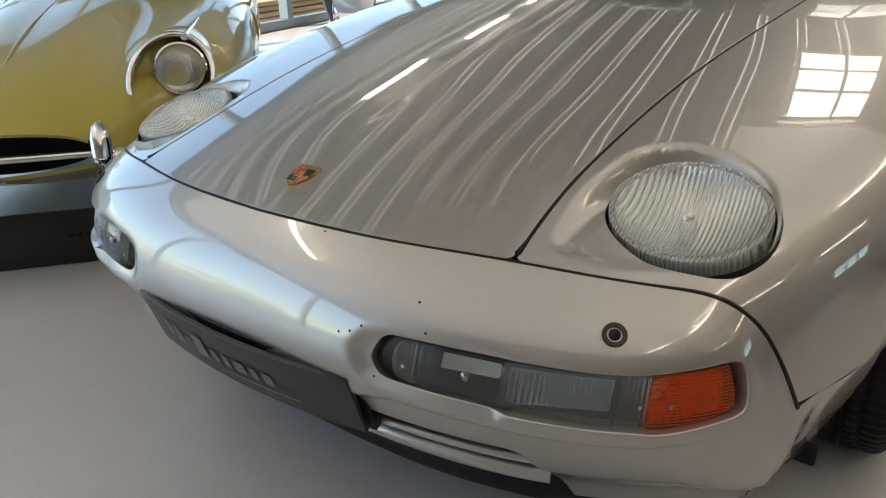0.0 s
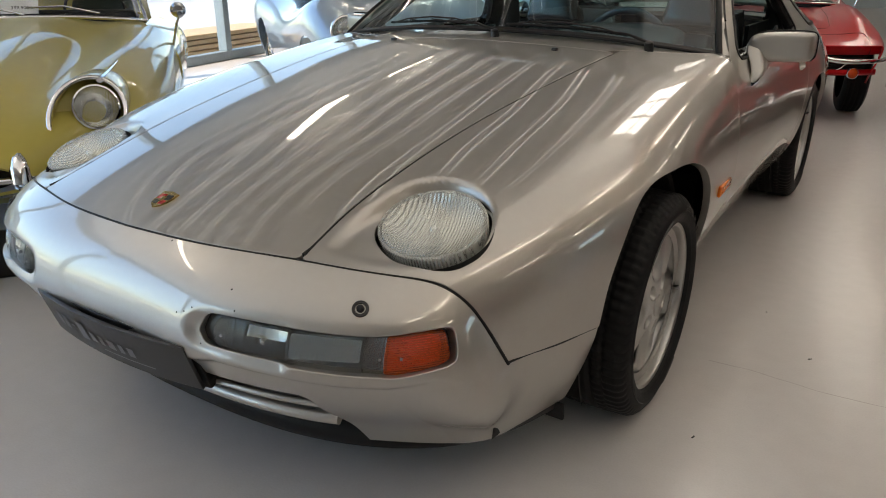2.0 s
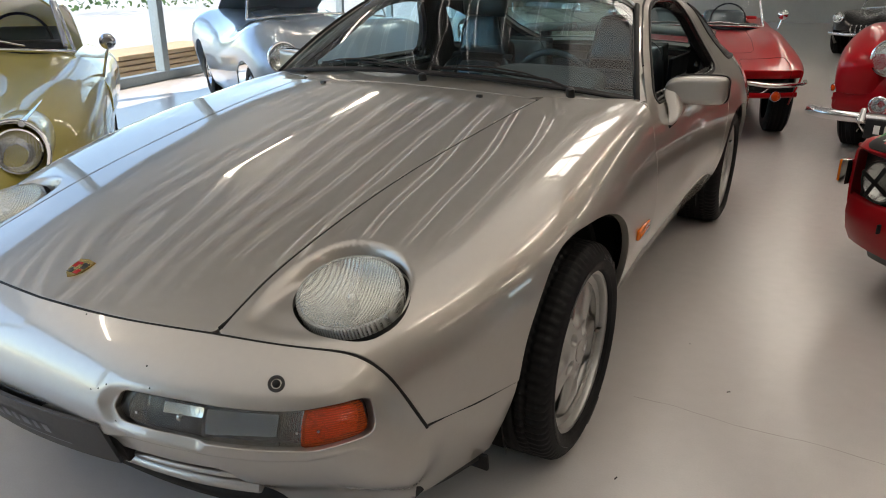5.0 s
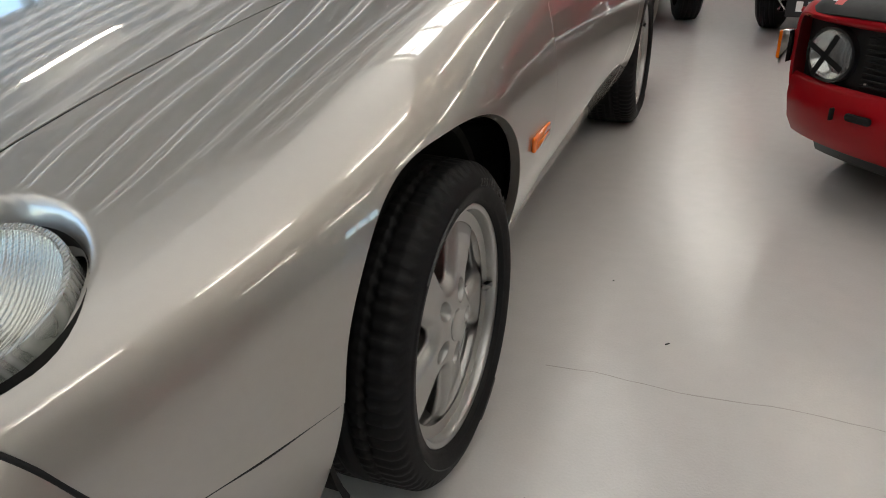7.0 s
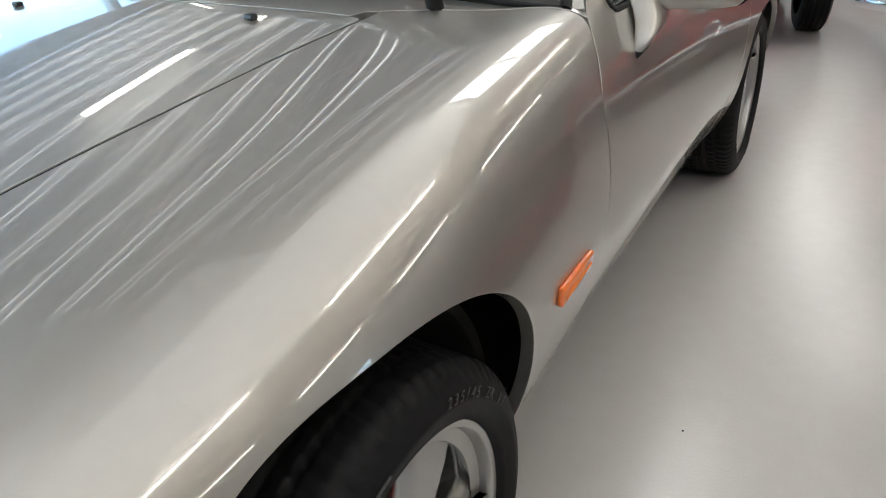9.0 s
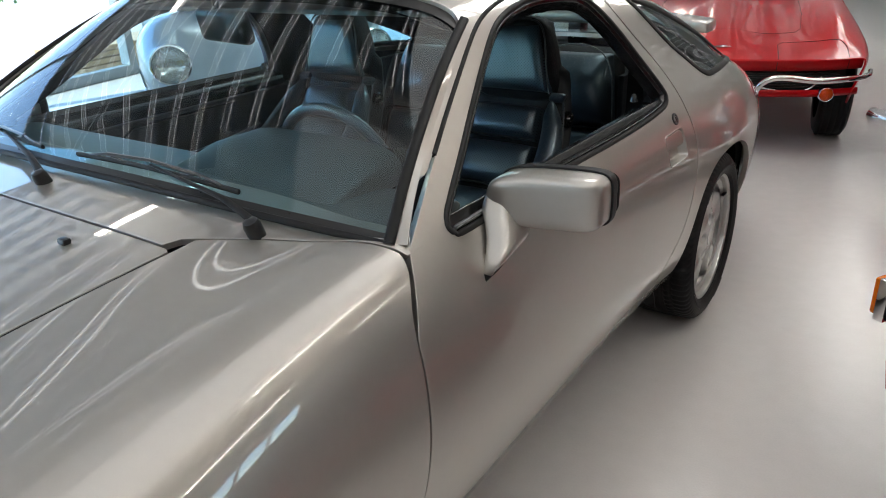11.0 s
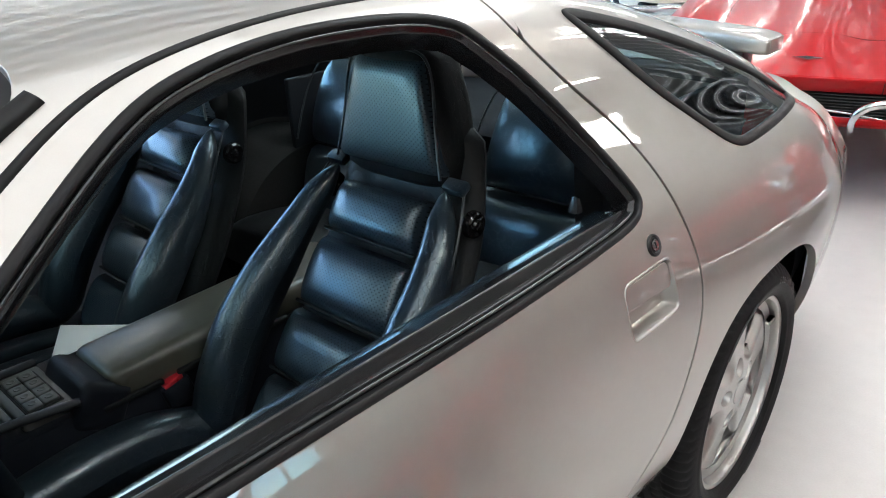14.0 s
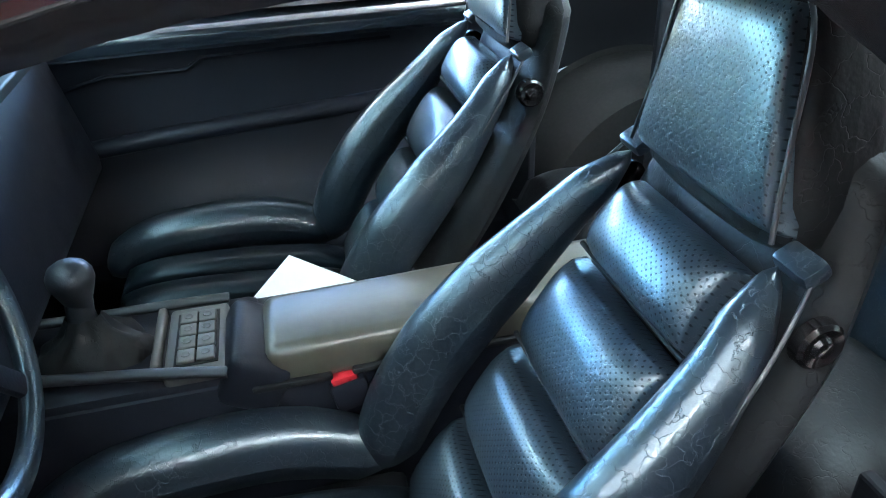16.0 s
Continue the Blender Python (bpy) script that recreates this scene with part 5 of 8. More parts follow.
piece("screen_band", pushed(grid_mesh(gw[-3:], WS[1][0][2] != grid_mesh(gw)[1][0][2]), -0.001), M["black_trim"], ws)
for side in (1, -1):
    ln = gw[:, -1] if side > 0 else gw[:, 0]
    nn = np.tile(np.array([[side * 0.55, -0.5, 0.67]]), (len(ln), 1))
    m = ribbon(ln + [side * 0.006, 0, 0.0], 0.02, 0.010, nn / np.linalg.norm(nn, axis=1, keepdims=True))
    piece("pillar_strip", m, M["black_rubber"], car, "black windscreen pillar strip")
    zs_ = np.linspace(0.924, 1.222, 40)
    row_ = gB[0][(gB[0][:, 2] > 0.85) & (gB[0][:, 0] > 0.5)][::-1] * [side, 1, 1]
    ed_, in_ = (np.stack([np.interp(zs_, q[:, 2], q[:, j]) for j in range(3)], 1) for q in (row_, ln))
    gp_ = np.array([ed_ * (1 - k) + in_ * k for k in np.linspace(0, 1, 5)])
    m = grid_mesh(gp_)
    if (m[1] * [side * 0.7, -0.6, 0.4]).sum() < 0:
        m = grid_mesh(gp_, True)
    piece("pillar_face", m, M["silver"], car, "", 0.006)
for ln, nn, hw, mt in ((gw[0], (0, -0.5, 0.87), 0.013, "black_rubber"), (gw[-1], (0, -0.3, 0.95), 0.010, "seal_grey")):
    nn = np.tile(np.array([nn]), (len(ln), 1))
    piece("screen_seal", ribbon(ln, hw, 0.006, nn), M[mt], car, "dark windscreen seal")

# tail: closing panel, spoiler and rear lamps
ring = np.concatenate([(gB[-1, 1:] * [-1, 1, 1])[::-1], gB[-1]])
mid = np.array([0, 3.35, 0.62])
gt = np.array([mid + (ring - mid) * [k, 1, k] + [0, d, 0] for k, d in ((1.0, 0.0), (0.985, 0.10), (0.94, 0.17), (0.82, 0.20), (0.4, 0.215), (0.02, 0.22))])
tm = grid_mesh(gt)
if tm[1][len(tm[1]) // 2][1] < 0:
    tm = grid_mesh(gt, True)
piece("rear_bumper", tm, M["silver"], car, "silver rounded tail panel")
xs_ = np.concatenate([[-0.648, -0.646, -0.638, -0.61], np.linspace(-0.56, 0.56, 29), [0.61, 0.638, 0.646, 0.648]])
a_ = np.linspace(0, 2 * math.pi, 33)
gs_ = []
for x in xs_:
    k = np.interp(abs(x), [0, 0.60, 0.64, 0.648], [1, 1, 0.86, 0.70])
    gs_.append(np.stack([np.full(33, x), 3.29 - 0.075 * (x / 0.65) ** 2 + 0.075 * k * np.sign(np.cos(a_)) * np.abs(np.cos(a_)) ** 0.45, 1.012 - 0.022 * (x / 0.65) ** 2 + 0.030 * k * np.sign(np.sin(a_)) * np.abs(np.sin(a_)) ** 0.5], 1))
m = grid_mesh(np.array(gs_))
if (m[1] * (m[0] - m[0].mean(0)))[:, 1:].sum() < 0:
    m = grid_mesh(np.array(gs_), True)
wing_ = piece("rear_spoiler", m, M["silver"], car, "silver rear spoiler")
for x in (-0.648, 0.648):
    part("spoiler_end", block((0.004, 0.10, 0.040), 0.0015, pose(x, 3.215, 0.990)), M["silver"], wing_, "", 40)
for x in (-0.52, 0, 0.52):
    part("spoiler_foot", block((0.07, 0.09, 0.11), 0.012, pose(x, 3.27, 0.942)), M["black_trim"], wing_, "", 40)
# black blocks added to close see-through gaps behind the arches
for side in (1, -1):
    part("arch_gap_block", block((0.452, 0.02, 0.30), 0.004, pose(side * 0.646, 3.02, 0.45)), M["void"], car, "", 60)
    part("arch_gap_block", block((0.44, 0.02, 0.27), 0.004, pose(side * 0.642, 0.455, 0.445)), M["void"], car, "", 60)
for side in (1, -1):
    part("tail_lamp", block((0.30, 0.05, 0.13), 0.02, pose(side * 0.55, 3.535, 0.66, 0, 0, side * 14), 3), M["tail_red"], car, "red tail lamp", 40)
    part("wheel_flap", block((0.12, 0.012, 0.05), 0.005, pose(side * 0.76, -0.42, 0.172, 8), 2), M["black_rubber"], car, "black rubber flap", 40)
# paint chips on the nose
for x_, z_ in ((0.355, 0.619), (0.246, 0.563), (0.262, 0.568), (0.286, 0.579), (0.378, 0.586), (0.149, 0.668), (0.31, 0.51)):
    i_ = np.hypot(SKIN_N[0][:, 0] - abs(x_), SKIN_N[0][:, 2] - z_).argmin()
    q, k = Vector(SKIN_N[0][i_] * [1 if x_ > 0 else -1, 1, 1]), Vector(SKIN_N[1][i_] * [1 if x_ > 0 else -1, 1, 1])
    part("paint_chip", lathe([(0.0003, 0.0021), (0.0006, 0.0015), (0.0006, 0.0)], 7, "z", Matrix.Translation(q) @ k.to_track_quat("Z", "Y").to_matrix().to_4x4()), M["void"], car)
# ---- wheels ----
def tyre_grid(w=0.235, r=0.321, rim=0.2405, na=300):
    """A tyre with ribbed tread, shoulder sipes and a bulged wall; x runs outwards."""
    h = w / 2
    b = -h - 0.02
    prof = [(b + 0.02, rim), (b + 0.004, rim + 0.012), (b - 0.002, rim + 0.03), (b + 0.006, r - 0.028), (b + 0.020, r - 0.009)]
    xs = np.linspace(b + 0.03, h - 0.03, 34)
    prof += [(x, r - 0.004 * ((x + 0.022) / (h - 0.01)) ** 2) for x in xs]
    prof += [(h - 0.020, r - 0.009), (h - 0.012, r - 0.017), (h - 0.004, r - 0.030), (h - 0.0005, r - 0.042), (h + 0.001, r - 0.047), (h + 0.0025, r - 0.049), (h + 0.0025, r - 0.053), (h + 0.0005, rim + 0.02), (h - 0.003, rim + 0.011), (h - 0.005, rim + 0.008), (h - 0.006, rim + 0.001), (h - 0.02, rim - 0.004)]
    prof = np.array(prof)
    a = np.linspace(0, 2 * math.pi, na, endpoint=False)
    x, rr = np.meshgrid(prof[:, 0], prof[:, 1] * 0 + 1, indexing="xy")[0][0], prof[:, 1]
    out = np.zeros((na + 1, len(prof), 3))
    for i in range(na + 1):
        t = a[i % na]
        d = np.zeros(len(prof))
        tread = (np.abs(x + 0.022) < h + 0.014) & (rr > r - 0.022)
        for gx in (-0.095, -0.060, -0.021, 0.018, 0.052):
            d[tread & (np.abs(x - gx) < 0.0058)] = 0.007
        k = i % 4
        if k == 0:
            d[tread & (np.abs(x) > 0.056)] = np.maximum(d[tread & (np.abs(x) > 0.056)], 0.005)
        if k == 2:
            d[tread & (np.abs(x) < 0.048) & (np.abs(x) > 0.022)] = np.maximum(d[tread & (np.abs(x) < 0.048) & (np.abs(x) > 0.022)], 0.004)
        sweep = t + 0.35 * np.abs(x) * tread
        q = rr - d
        out[i] = np.stack([x, q * np.cos(sweep), q * np.sin(sweep)], 1)
    return grid_mesh(out)


def rim_face():
    """The five-spoke face: a dished disc with five windows and lug pockets."""
    prof = [(0, 0.094), (0.012, 0.094), (0.027, 0.0935), (0.0285, 0.0915), (0.031, 0.093), (0.045, 0.092), (0.07, 0.088), (0.10, 0.084), (0.13, 0.082), (0.16, 0.079), (0.178, 0.075), (0.189, 0.068), (0.193, 0.066), (0.197, 0.070), (0.2, 0.094), (0.203, 0.1), (0.212, 0.1015), (0.2165, 0.0985), (0.218, 0.09)]
    kr, kx = np.array(prof).T
    rr = np.unique(np.r_[np.linspace(0.0, 0.218, 95), kr])
    na = 240
    a = np.linspace(0, 2 * math.pi, na + 1)
    g = np.zeros((len(rr), na + 1, 3))
    for i, r in enumerate(rr):
        g[i] = np.stack([np.full(na + 1, np.interp(r, kr, kx)), r * np.cos(a), r * np.sin(a)], 1)
    flat = g.reshape(-1, 3)
    pol = np.arctan2(flat[:, 2], flat[:, 1])
    rad = np.hypot(flat[:, 1], flat[:, 2])
    win = loop([(0.082, 0), (0.088, 0.016), (0.112, 0.029), (0.143, 0.041), (0.168, 0.049), (0.182, 0.043), (0.189, 0.018), (0.189, -0.018), (0.182, -0.043), (0.168, -0.049), (0.143, -0.041), (0.112, -0.029), (0.088, -0.016)], 6)
    d = np.full(len(flat), 9.0)
    lug = np.full(len(flat), 9.0)
    for k in range(5):
        t = pol - (2 * math.pi * k / 5 + 0.5)
        q = np.stack([rad * np.cos(t), rad * np.sin(t)], 1)
        d = np.minimum(d, sdf(q, win))
        t = pol - (2 * math.pi * (k + 0.5) / 5 + 0.5)
        q = np.stack([rad * np.cos(t), rad * np.sin(t)], 1)
        lug = np.minimum(lug, np.linalg.norm((q - [0.061, 0]) / [1.35, 1.0], axis=1))
    s = np.clip((0.0165 - lug) / 0.006, 0, 1)
    flat[:, 0] -= 0.022 * s * s * (3 - 2 * s)
    e = np.clip(1 - d / 0.02, 0, 1)
    flat[:, 0] -= 0.016 * e**2
    m = grid_mesh(flat.reshape(g.shape))
    if m[1][len(m[1]) // 3][0] < 0:
        m = grid_mesh(flat.reshape(g.shape), True)
    m = clip(m, -d)
    return m[0] * [1, 1.115, 1.115], m[1], m[2]


TYRE, FACE = tyre_grid(), rim_face()
if TYRE[1][20][2] * 0 + (TYRE[1] * (TYRE[0] * [0, 1, 1])).sum() < 0:
    TYRE = (TYRE[0], -TYRE[1], [q[::-1] for q in TYRE[2]])


def curved_text(word, r, x, mid, size, parent, mat):
    """Raised letters round a tyre's wall, upright outwards."""
    step = size * 0.72 / r
    for k, ch in enumerate(word):
        if ch == " ":
            continue
        cu = bpy.data.curves.new("letter", "FONT")
        cu.body, cu.size, cu.extrude, cu.align_x = ch, size, 0.0006, "CENTER"
        ob = new("letter", cu)
        ob.data.materials.append(mat)
        a = mid - (k - (len(word) - 1) / 2) * step
        ob.parent = parent
        ob.matrix_basis = Matrix.Translation((x, r * math.cos(a), r * math.sin(a))) @ Matrix(((0, 0, 1), (1, 0, 0), (0, 1, 0))).to_4x4() @ pose(0, 0, 0, 0, 0, math.degrees(a) - 90)


def build_wheel(m, side, twist, text):
    w = piece("wheel", FACE, M["alloy"], car, "silver five-spoke alloy wheel", 0.045, 0.006)
    w.matrix_basis = m @ pose(0, 0, 0, twist, 0, 0)
    t = piece("tyre", TYRE, M["tyre"], w, "black low-profile tyre")
    part("barrel", lathe([(0.09, 0.2415), (0.06, 0.228), (0.02, 0.218), (-0.09, 0.222), (-0.1, 0.242)], 64), M["barrel"], w, "", 50)
    # added black disc that keeps the gaps between the spokes dark
    part("dark_back_disc", lathe([(-0.03, 0.215), (-0.032, 0.0)], 40), M["void"], w, "", 50)
    part("hub_cap", lathe([(0.0915, 0.031), (0.0945, 0.0305), (0.0955, 0.026), (0.096, 0.0)], 40), M["alloy"], w, "", 50)
    for k in range(5):
        a = 2 * math.pi * (k + 0.5) / 5 + 0.5
        part("wheel_bolt", lathe([(0.055, 0.0105), (0.07, 0.010), (0.0715, 0.007), (0.066, 0.0055), (0.066, 0)], 12, "x", pose(0, 0.068 * math.cos(a), 0.068 * math.sin(a))), M["iron"], w, "", 40)
    if text:
        curved_text("235/45 ZR 17", 0.272, 0.1195, 0.95 - radians(twist), 0.022, t, M["tyre_mark"])
        for k0, k1 in ((1.75, 2.35), (3.6, 4.2), (4.9, 5.3)):
            pts = [(0.1195, 0.272 * math.cos(a - radians(twist)), 0.272 * math.sin(a - radians(twist))) for a in np.linspace(k0, k1, 14)]
            part("tyre_bar", tube(pts, 0.003, 4, flat=0.4), M["tyre_mark"], t, "raised wall marking", 60)
    return w


M["tyre_mark"] = material("tyre_marking", (0.045, 0.045, 0.045), 0.5, grain=0.004)
WX = 0.815
for side in (1, -1):
    for cy, tw in ((0.0, -7.5), (2.5, 30.0)):
        m = pose(side * WX, cy - (0.008 if cy == 0 else 0), 0.3215, 0, 0, 0 if side > 0 else 180)
        build_wheel(m, side, tw if side > 0 else -tw, side > 0)
        part("brake_disc", lathe([(0.012, 0.07), (0.012, 0.155), (-0.012, 0.155), (-0.012, 0.07), (0.03, 0.065), (0.04, 0.0)], 48, "x", m), M["iron"], car, "", 40)
        cal = block((0.06, 0.075, 0.17), 0.014, m @ pose(0.015, 0, 0, 118 if side > 0 else 62, 0, 0) @ pose(0.0, 0.128, 0))
        part("brake_caliper", cal, M["caliper"], car, "red brake caliper", 40)

# ---- mirrors ----
def mirror_shell():
    """The housing as rounded sections from its inner end to its tip."""
    sec = [(0.861, 1.118, 0.925, 0.001, 0.001), (0.862, 1.118, 0.925, 0.030, 0.030), (0.870, 1.123, 0.930, 0.042, 0.042), (0.885, 1.128, 0.934, 0.05, 0.047), (0.93, 1.136, 0.938, 0.052, 0.051), (1.0, 1.148, 0.940, 0.050, 0.052), (1.05, 1.156, 0.941, 0.047, 0.050), (1.066, 1.160, 0.941, 0.042, 0.046), (1.074, 1.162, 0.941, 0.034, 0.038), (1.077, 1.163, 0.941, 0.02, 0.022), (1.078, 1.163, 0.941, 0.001, 0.001)]
    a = np.linspace(0, 2 * math.pi, 65)
    g = []
    for x, y, z, ry, rz in sec:
        c, s = np.cos(a), np.sin(a)
        x, y, z = x - 0.012, y - 0.082, z - 0.004
        g.append(np.stack([np.full(65, x), y + ry * np.sign(c) * np.abs(c) ** 0.36, z + rz * np.sign(s) * np.abs(s) ** 0.34], 1))
    g = np.array(g)
    k = np.r_[0, np.cumsum(np.linalg.norm(np.diff(g, axis=0), axis=2).mean(1))]
    return spline(k, g.reshape(len(sec), -1), np.linspace(0, k[-1], 60)).reshape(60, 65, 3)


gm = mirror_shell()
MS = grid_mesh(gm)
if (MS[1] * (MS[0] - MS[0].mean(0))).sum() < 0:
    MS = grid_mesh(gm, True)
for side in (1, -1):
    fm = (lambda m: m) if side > 0 else mirrored
    front_half = clip(MS, MS[0][:, 1] - (1.072 + 0.12 * (MS[0][:, 0] - 0.93)))
    hous = piece("door_mirror", fm(front_half), M["silver"], DOORS[side], "silver door mirror with a black rubber edge", 0.008, 0.002)
    back = clip(MS, (1.072 + 0.12 * (MS[0][:, 0] - 0.93)) - MS[0][:, 1] + 0.0015)
    piece("mirror_edge", fm(pushed(back, 0.004)), M["black_rubber"], hous, "black rubber edge", 0.006, 0.002)
    rim_z = np.linspace(0, 2 * math.pi, 40, endpoint=False)
    glass = bmesh.new()
    vs = [glass.verts.new((side * (0.97 + 0.098 * np.sign(math.cos(a)) * abs(math.cos(a)) ** 0.4), 1.106 + 0.12 * (0.04 + 0.098 * np.sign(math.cos(a)) * abs(math.cos(a)) ** 0.4), 0.94 + 0.046 * np.sign(math.sin(a)) * abs(math.sin(a)) ** 0.4)) for a in rim_z]
    glass.faces.new(vs)
    part("mirror_glass", glass, M["mirror"], hous, "mirror glass")
    # the foot: a tapered arm from the door up to the housing
    sec = [((0.893, 0.985, 0.842), 0.014, 0.062), ((0.903, 0.990, 0.858), 0.022, 0.060), ((0.898, 1.005, 0.885), 0.030, 0.050), ((0.880, 1.025, 0.915), 0.034, 0.046), ((0.872, 1.045, 0.945), 0.024, 0.040)]
    a = np.linspace(0, 2 * math.pi, 33)
    g = np.array([np.stack([c[0] + rx * np.sign(np.cos(a)) * np.abs(np.cos(a)) ** 0.6, c[1] + ry * np.sign(np.sin(a)) * np.abs(np.sin(a)) ** 0.6, np.full(33, c[2]) - 0.35 * rx * np.cos(a) + 0.5 * ry * np.sin(a) * (1 - i / 4)], 1) for i, (c, rx, ry) in enumerate(sec)])
    k = np.r_[0, np.cumsum(np.linalg.norm(np.diff(g, axis=0), axis=2).mean(1))]
    g = spline(k, g.reshape(5, -1), np.linspace(0, k[-1], 24)).reshape(24, 33, 3)
    m = grid_mesh(g)
    if (m[1] * (m[0] - m[0].mean(0))).sum() < 0:
        m = grid_mesh(g, True)
    piece("mirror_arm", fm(m), M["silver"], hous)
    piece("mirror_gasket", fm(grid_mesh(g[:3] * [1, 1, 1] + (g[:3] - g[:3].mean((0, 1))) * 0.08 - [0.002, 0, 0.003])), M["black_rubber"], hous, "black gasket")


# ---- wipers and screen washers ----
def wiper(pivot, knee, b0, b1, nm="wiper"):
    pv = Vector(pivot)
    hub = part(nm, lathe([(-0.02, 0.016), (0.012, 0.016), (0.02, 0.013), (0.024, 0.0)], 20, "z", Matrix.Translation(pv) @ pose(0, 0, 0, 20, 0, 0)), M["black_trim"], car, "black windscreen wiper", 40)
    mid = (Vector(b0) + Vector(b1)) / 2
    part("wiper_arm", tube([pv + Vector((0, 0, 0.016)), pv.lerp(mid, 0.25) + Vector((0, 0, 0.03)), pv.lerp(mid, 0.7) + Vector((0, 0, 0.022)), mid + Vector((0, 0, 0.018))], [0.009, 0.007, 0.0045, 0.0035], 8, flat=0.6), M["black_rubber"], hub, "", 50)
    d = Vector(b1) - Vector(b0)
    part("wiper_blade", tube([Vector(b0) + d * t + Vector((0, 0, 0.004 + 0.006 * math.sin(t * math.pi))) for t in np.linspace(0, 1, 9)], 0.0045, 6, flat=1.2), M["black_rubber"], hub, "", 50)
    for t in (0.22, 0.78):
        part("wiper_claw", tube([Vector(b0) + d * (t - 0.14) + Vector((0, 0, 0.008)), Vector(b0) + d * t + Vector((0, 0, 0.02)), Vector(b0) + d * (t + 0.14) + Vector((0, 0, 0.008))], 0.003, 6), M["black_trim"], hub, "", 50)
    part("wiper_bridge", tube([Vector(b0) + d * 0.22 + Vector((0, 0, 0.02)), mid + Vector((0, 0, 0.027)), Vector(b0) + d * 0.78 + Vector((0, 0, 0.02))], 0.005, 6, flat=0.7), M["black_trim"], hub, "", 50)


wiper((0.60, 0.655, 0.945), None, (0.50, 0.715, 0.975), (0.03, 0.685, 0.995))
wiper((0.03, 0.60, 0.965), None, (-0.10, 0.68, 0.995), (-0.56, 0.745, 0.975))
for sx in (1, -1):
    q, k = near_point(FULL_A, sx * 0.335, 0.465, 0.94)
    part("screen_jet", block((0.022, 0.016, 0.012), 0.004, Matrix.Translation((q[0], q[1], q[2] + 0.004))), M["black_trim"], car, "black screen washer jet", 40)
# ---- cabin ----
def pillow(tl, tr, br, bl, bulge, depth=0.03, nu=14, nv=16, power=3.0, sag=0.0, out=(0, -0.6, 1.0)):
    """A padded cushion over four corners: its face swells outwards, its rim turns in."""
    tl, tr, br, bl = (np.array(q, float) for q in (tl, tr, br, bl))
    u, v = np.meshgrid(np.linspace(-1, 1, nu), np.linspace(-1, 1, nv), indexing="ij")
    u, v = np.sign(u) * np.abs(u) ** 0.75, np.sign(v) * np.abs(v) ** 0.75
    a, b = ((u + 1) / 2)[..., None], ((v + 1) / 2)[..., None]
    p = (tl * (1 - b) + tr * b) * (1 - a) + (bl * (1 - b) + br * b) * a
    n = np.cross(br - tl, tr - bl)
    n *= np.sign(n @ np.array(out)) / np.linalg.norm(n)
    h = (1 - np.abs(u) ** power) ** (1 / power) * (1 - np.abs(v) ** power) ** (1 / power)
    g = p + n * (bulge * h - depth * (1 - h) * 0.9 + sag * (1 - u * u) * (1 - v * v))[..., None]
    m = grid_mesh(g)
    if (m[1] @ n).mean() < 0:
        m = grid_mesh(g, True)
    return m


def laid_out(ob, corners, nu, nv):
    """Gives a pad surface coordinates in metres, turned by 45 degrees for staggered holes."""
    tl, tr, br, bl = (np.array(q, float) for q in corners)
    wu, wv = np.linalg.norm(bl - tl), np.linalg.norm(tr - tl) * 0.5 + np.linalg.norm(br - bl) * 0.5
    lay = ob.data.uv_layers.new(name="surface")
    idx = np.zeros(len(ob.data.loops), int)
    ob.data.loops.foreach_get("vertex_index", idx)
    u, v = (idx // nv) / (nu - 1) * 2 - 1, (idx % nv) / (nv - 1) * 2 - 1
    a, b = np.sign(u) * np.abs(u) ** 0.75 * wu / 2, np.sign(v) * np.abs(v) ** 0.75 * wv / 2
    lay.data.foreach_set("uv", np.stack([(a + b) * 0.7071, (a - b) * 0.7071], 1).ravel())
    return ob


def bolster(path, rx, ry, side=1):
    """A padded roll along points, oval in section, closed at its ends."""
    p = polyline(path, 8)
    t = np.gradient(p, axis=0)
    t /= np.linalg.norm(t, axis=1, keepdims=True)
    s = np.tile([[1.0, 0, 0]], (len(p), 1))
    w = np.cross(s, t)
    k = np.linspace(0, 1, len(p))
    grow = np.clip(np.minimum(k, 1 - k) / 0.10, 0, 1) ** 0.5
    fx, fy = np.interp(k, np.linspace(0, 1, len(rx)), rx) * grow, np.interp(k, np.linspace(0, 1, len(ry)), ry) * grow
    a = np.linspace(0, 2 * math.pi, 25)
    g = p[:, None] + s[:, None] * (fx[:, None] * np.cos(a))[..., None] + w[:, None] * (fy[:, None] * np.sin(a))[..., None]
    m = grid_mesh(g)
    if (m[1] * (g.reshape(-1, 3) - np.repeat(p, 25, 0))).sum() < 0:
        m = grid_mesh(g, True)
    return m


def back_at(z):
    """Where the backrest's face stands at a height."""
    return 1.925 - (0.936 - z) * 0.62


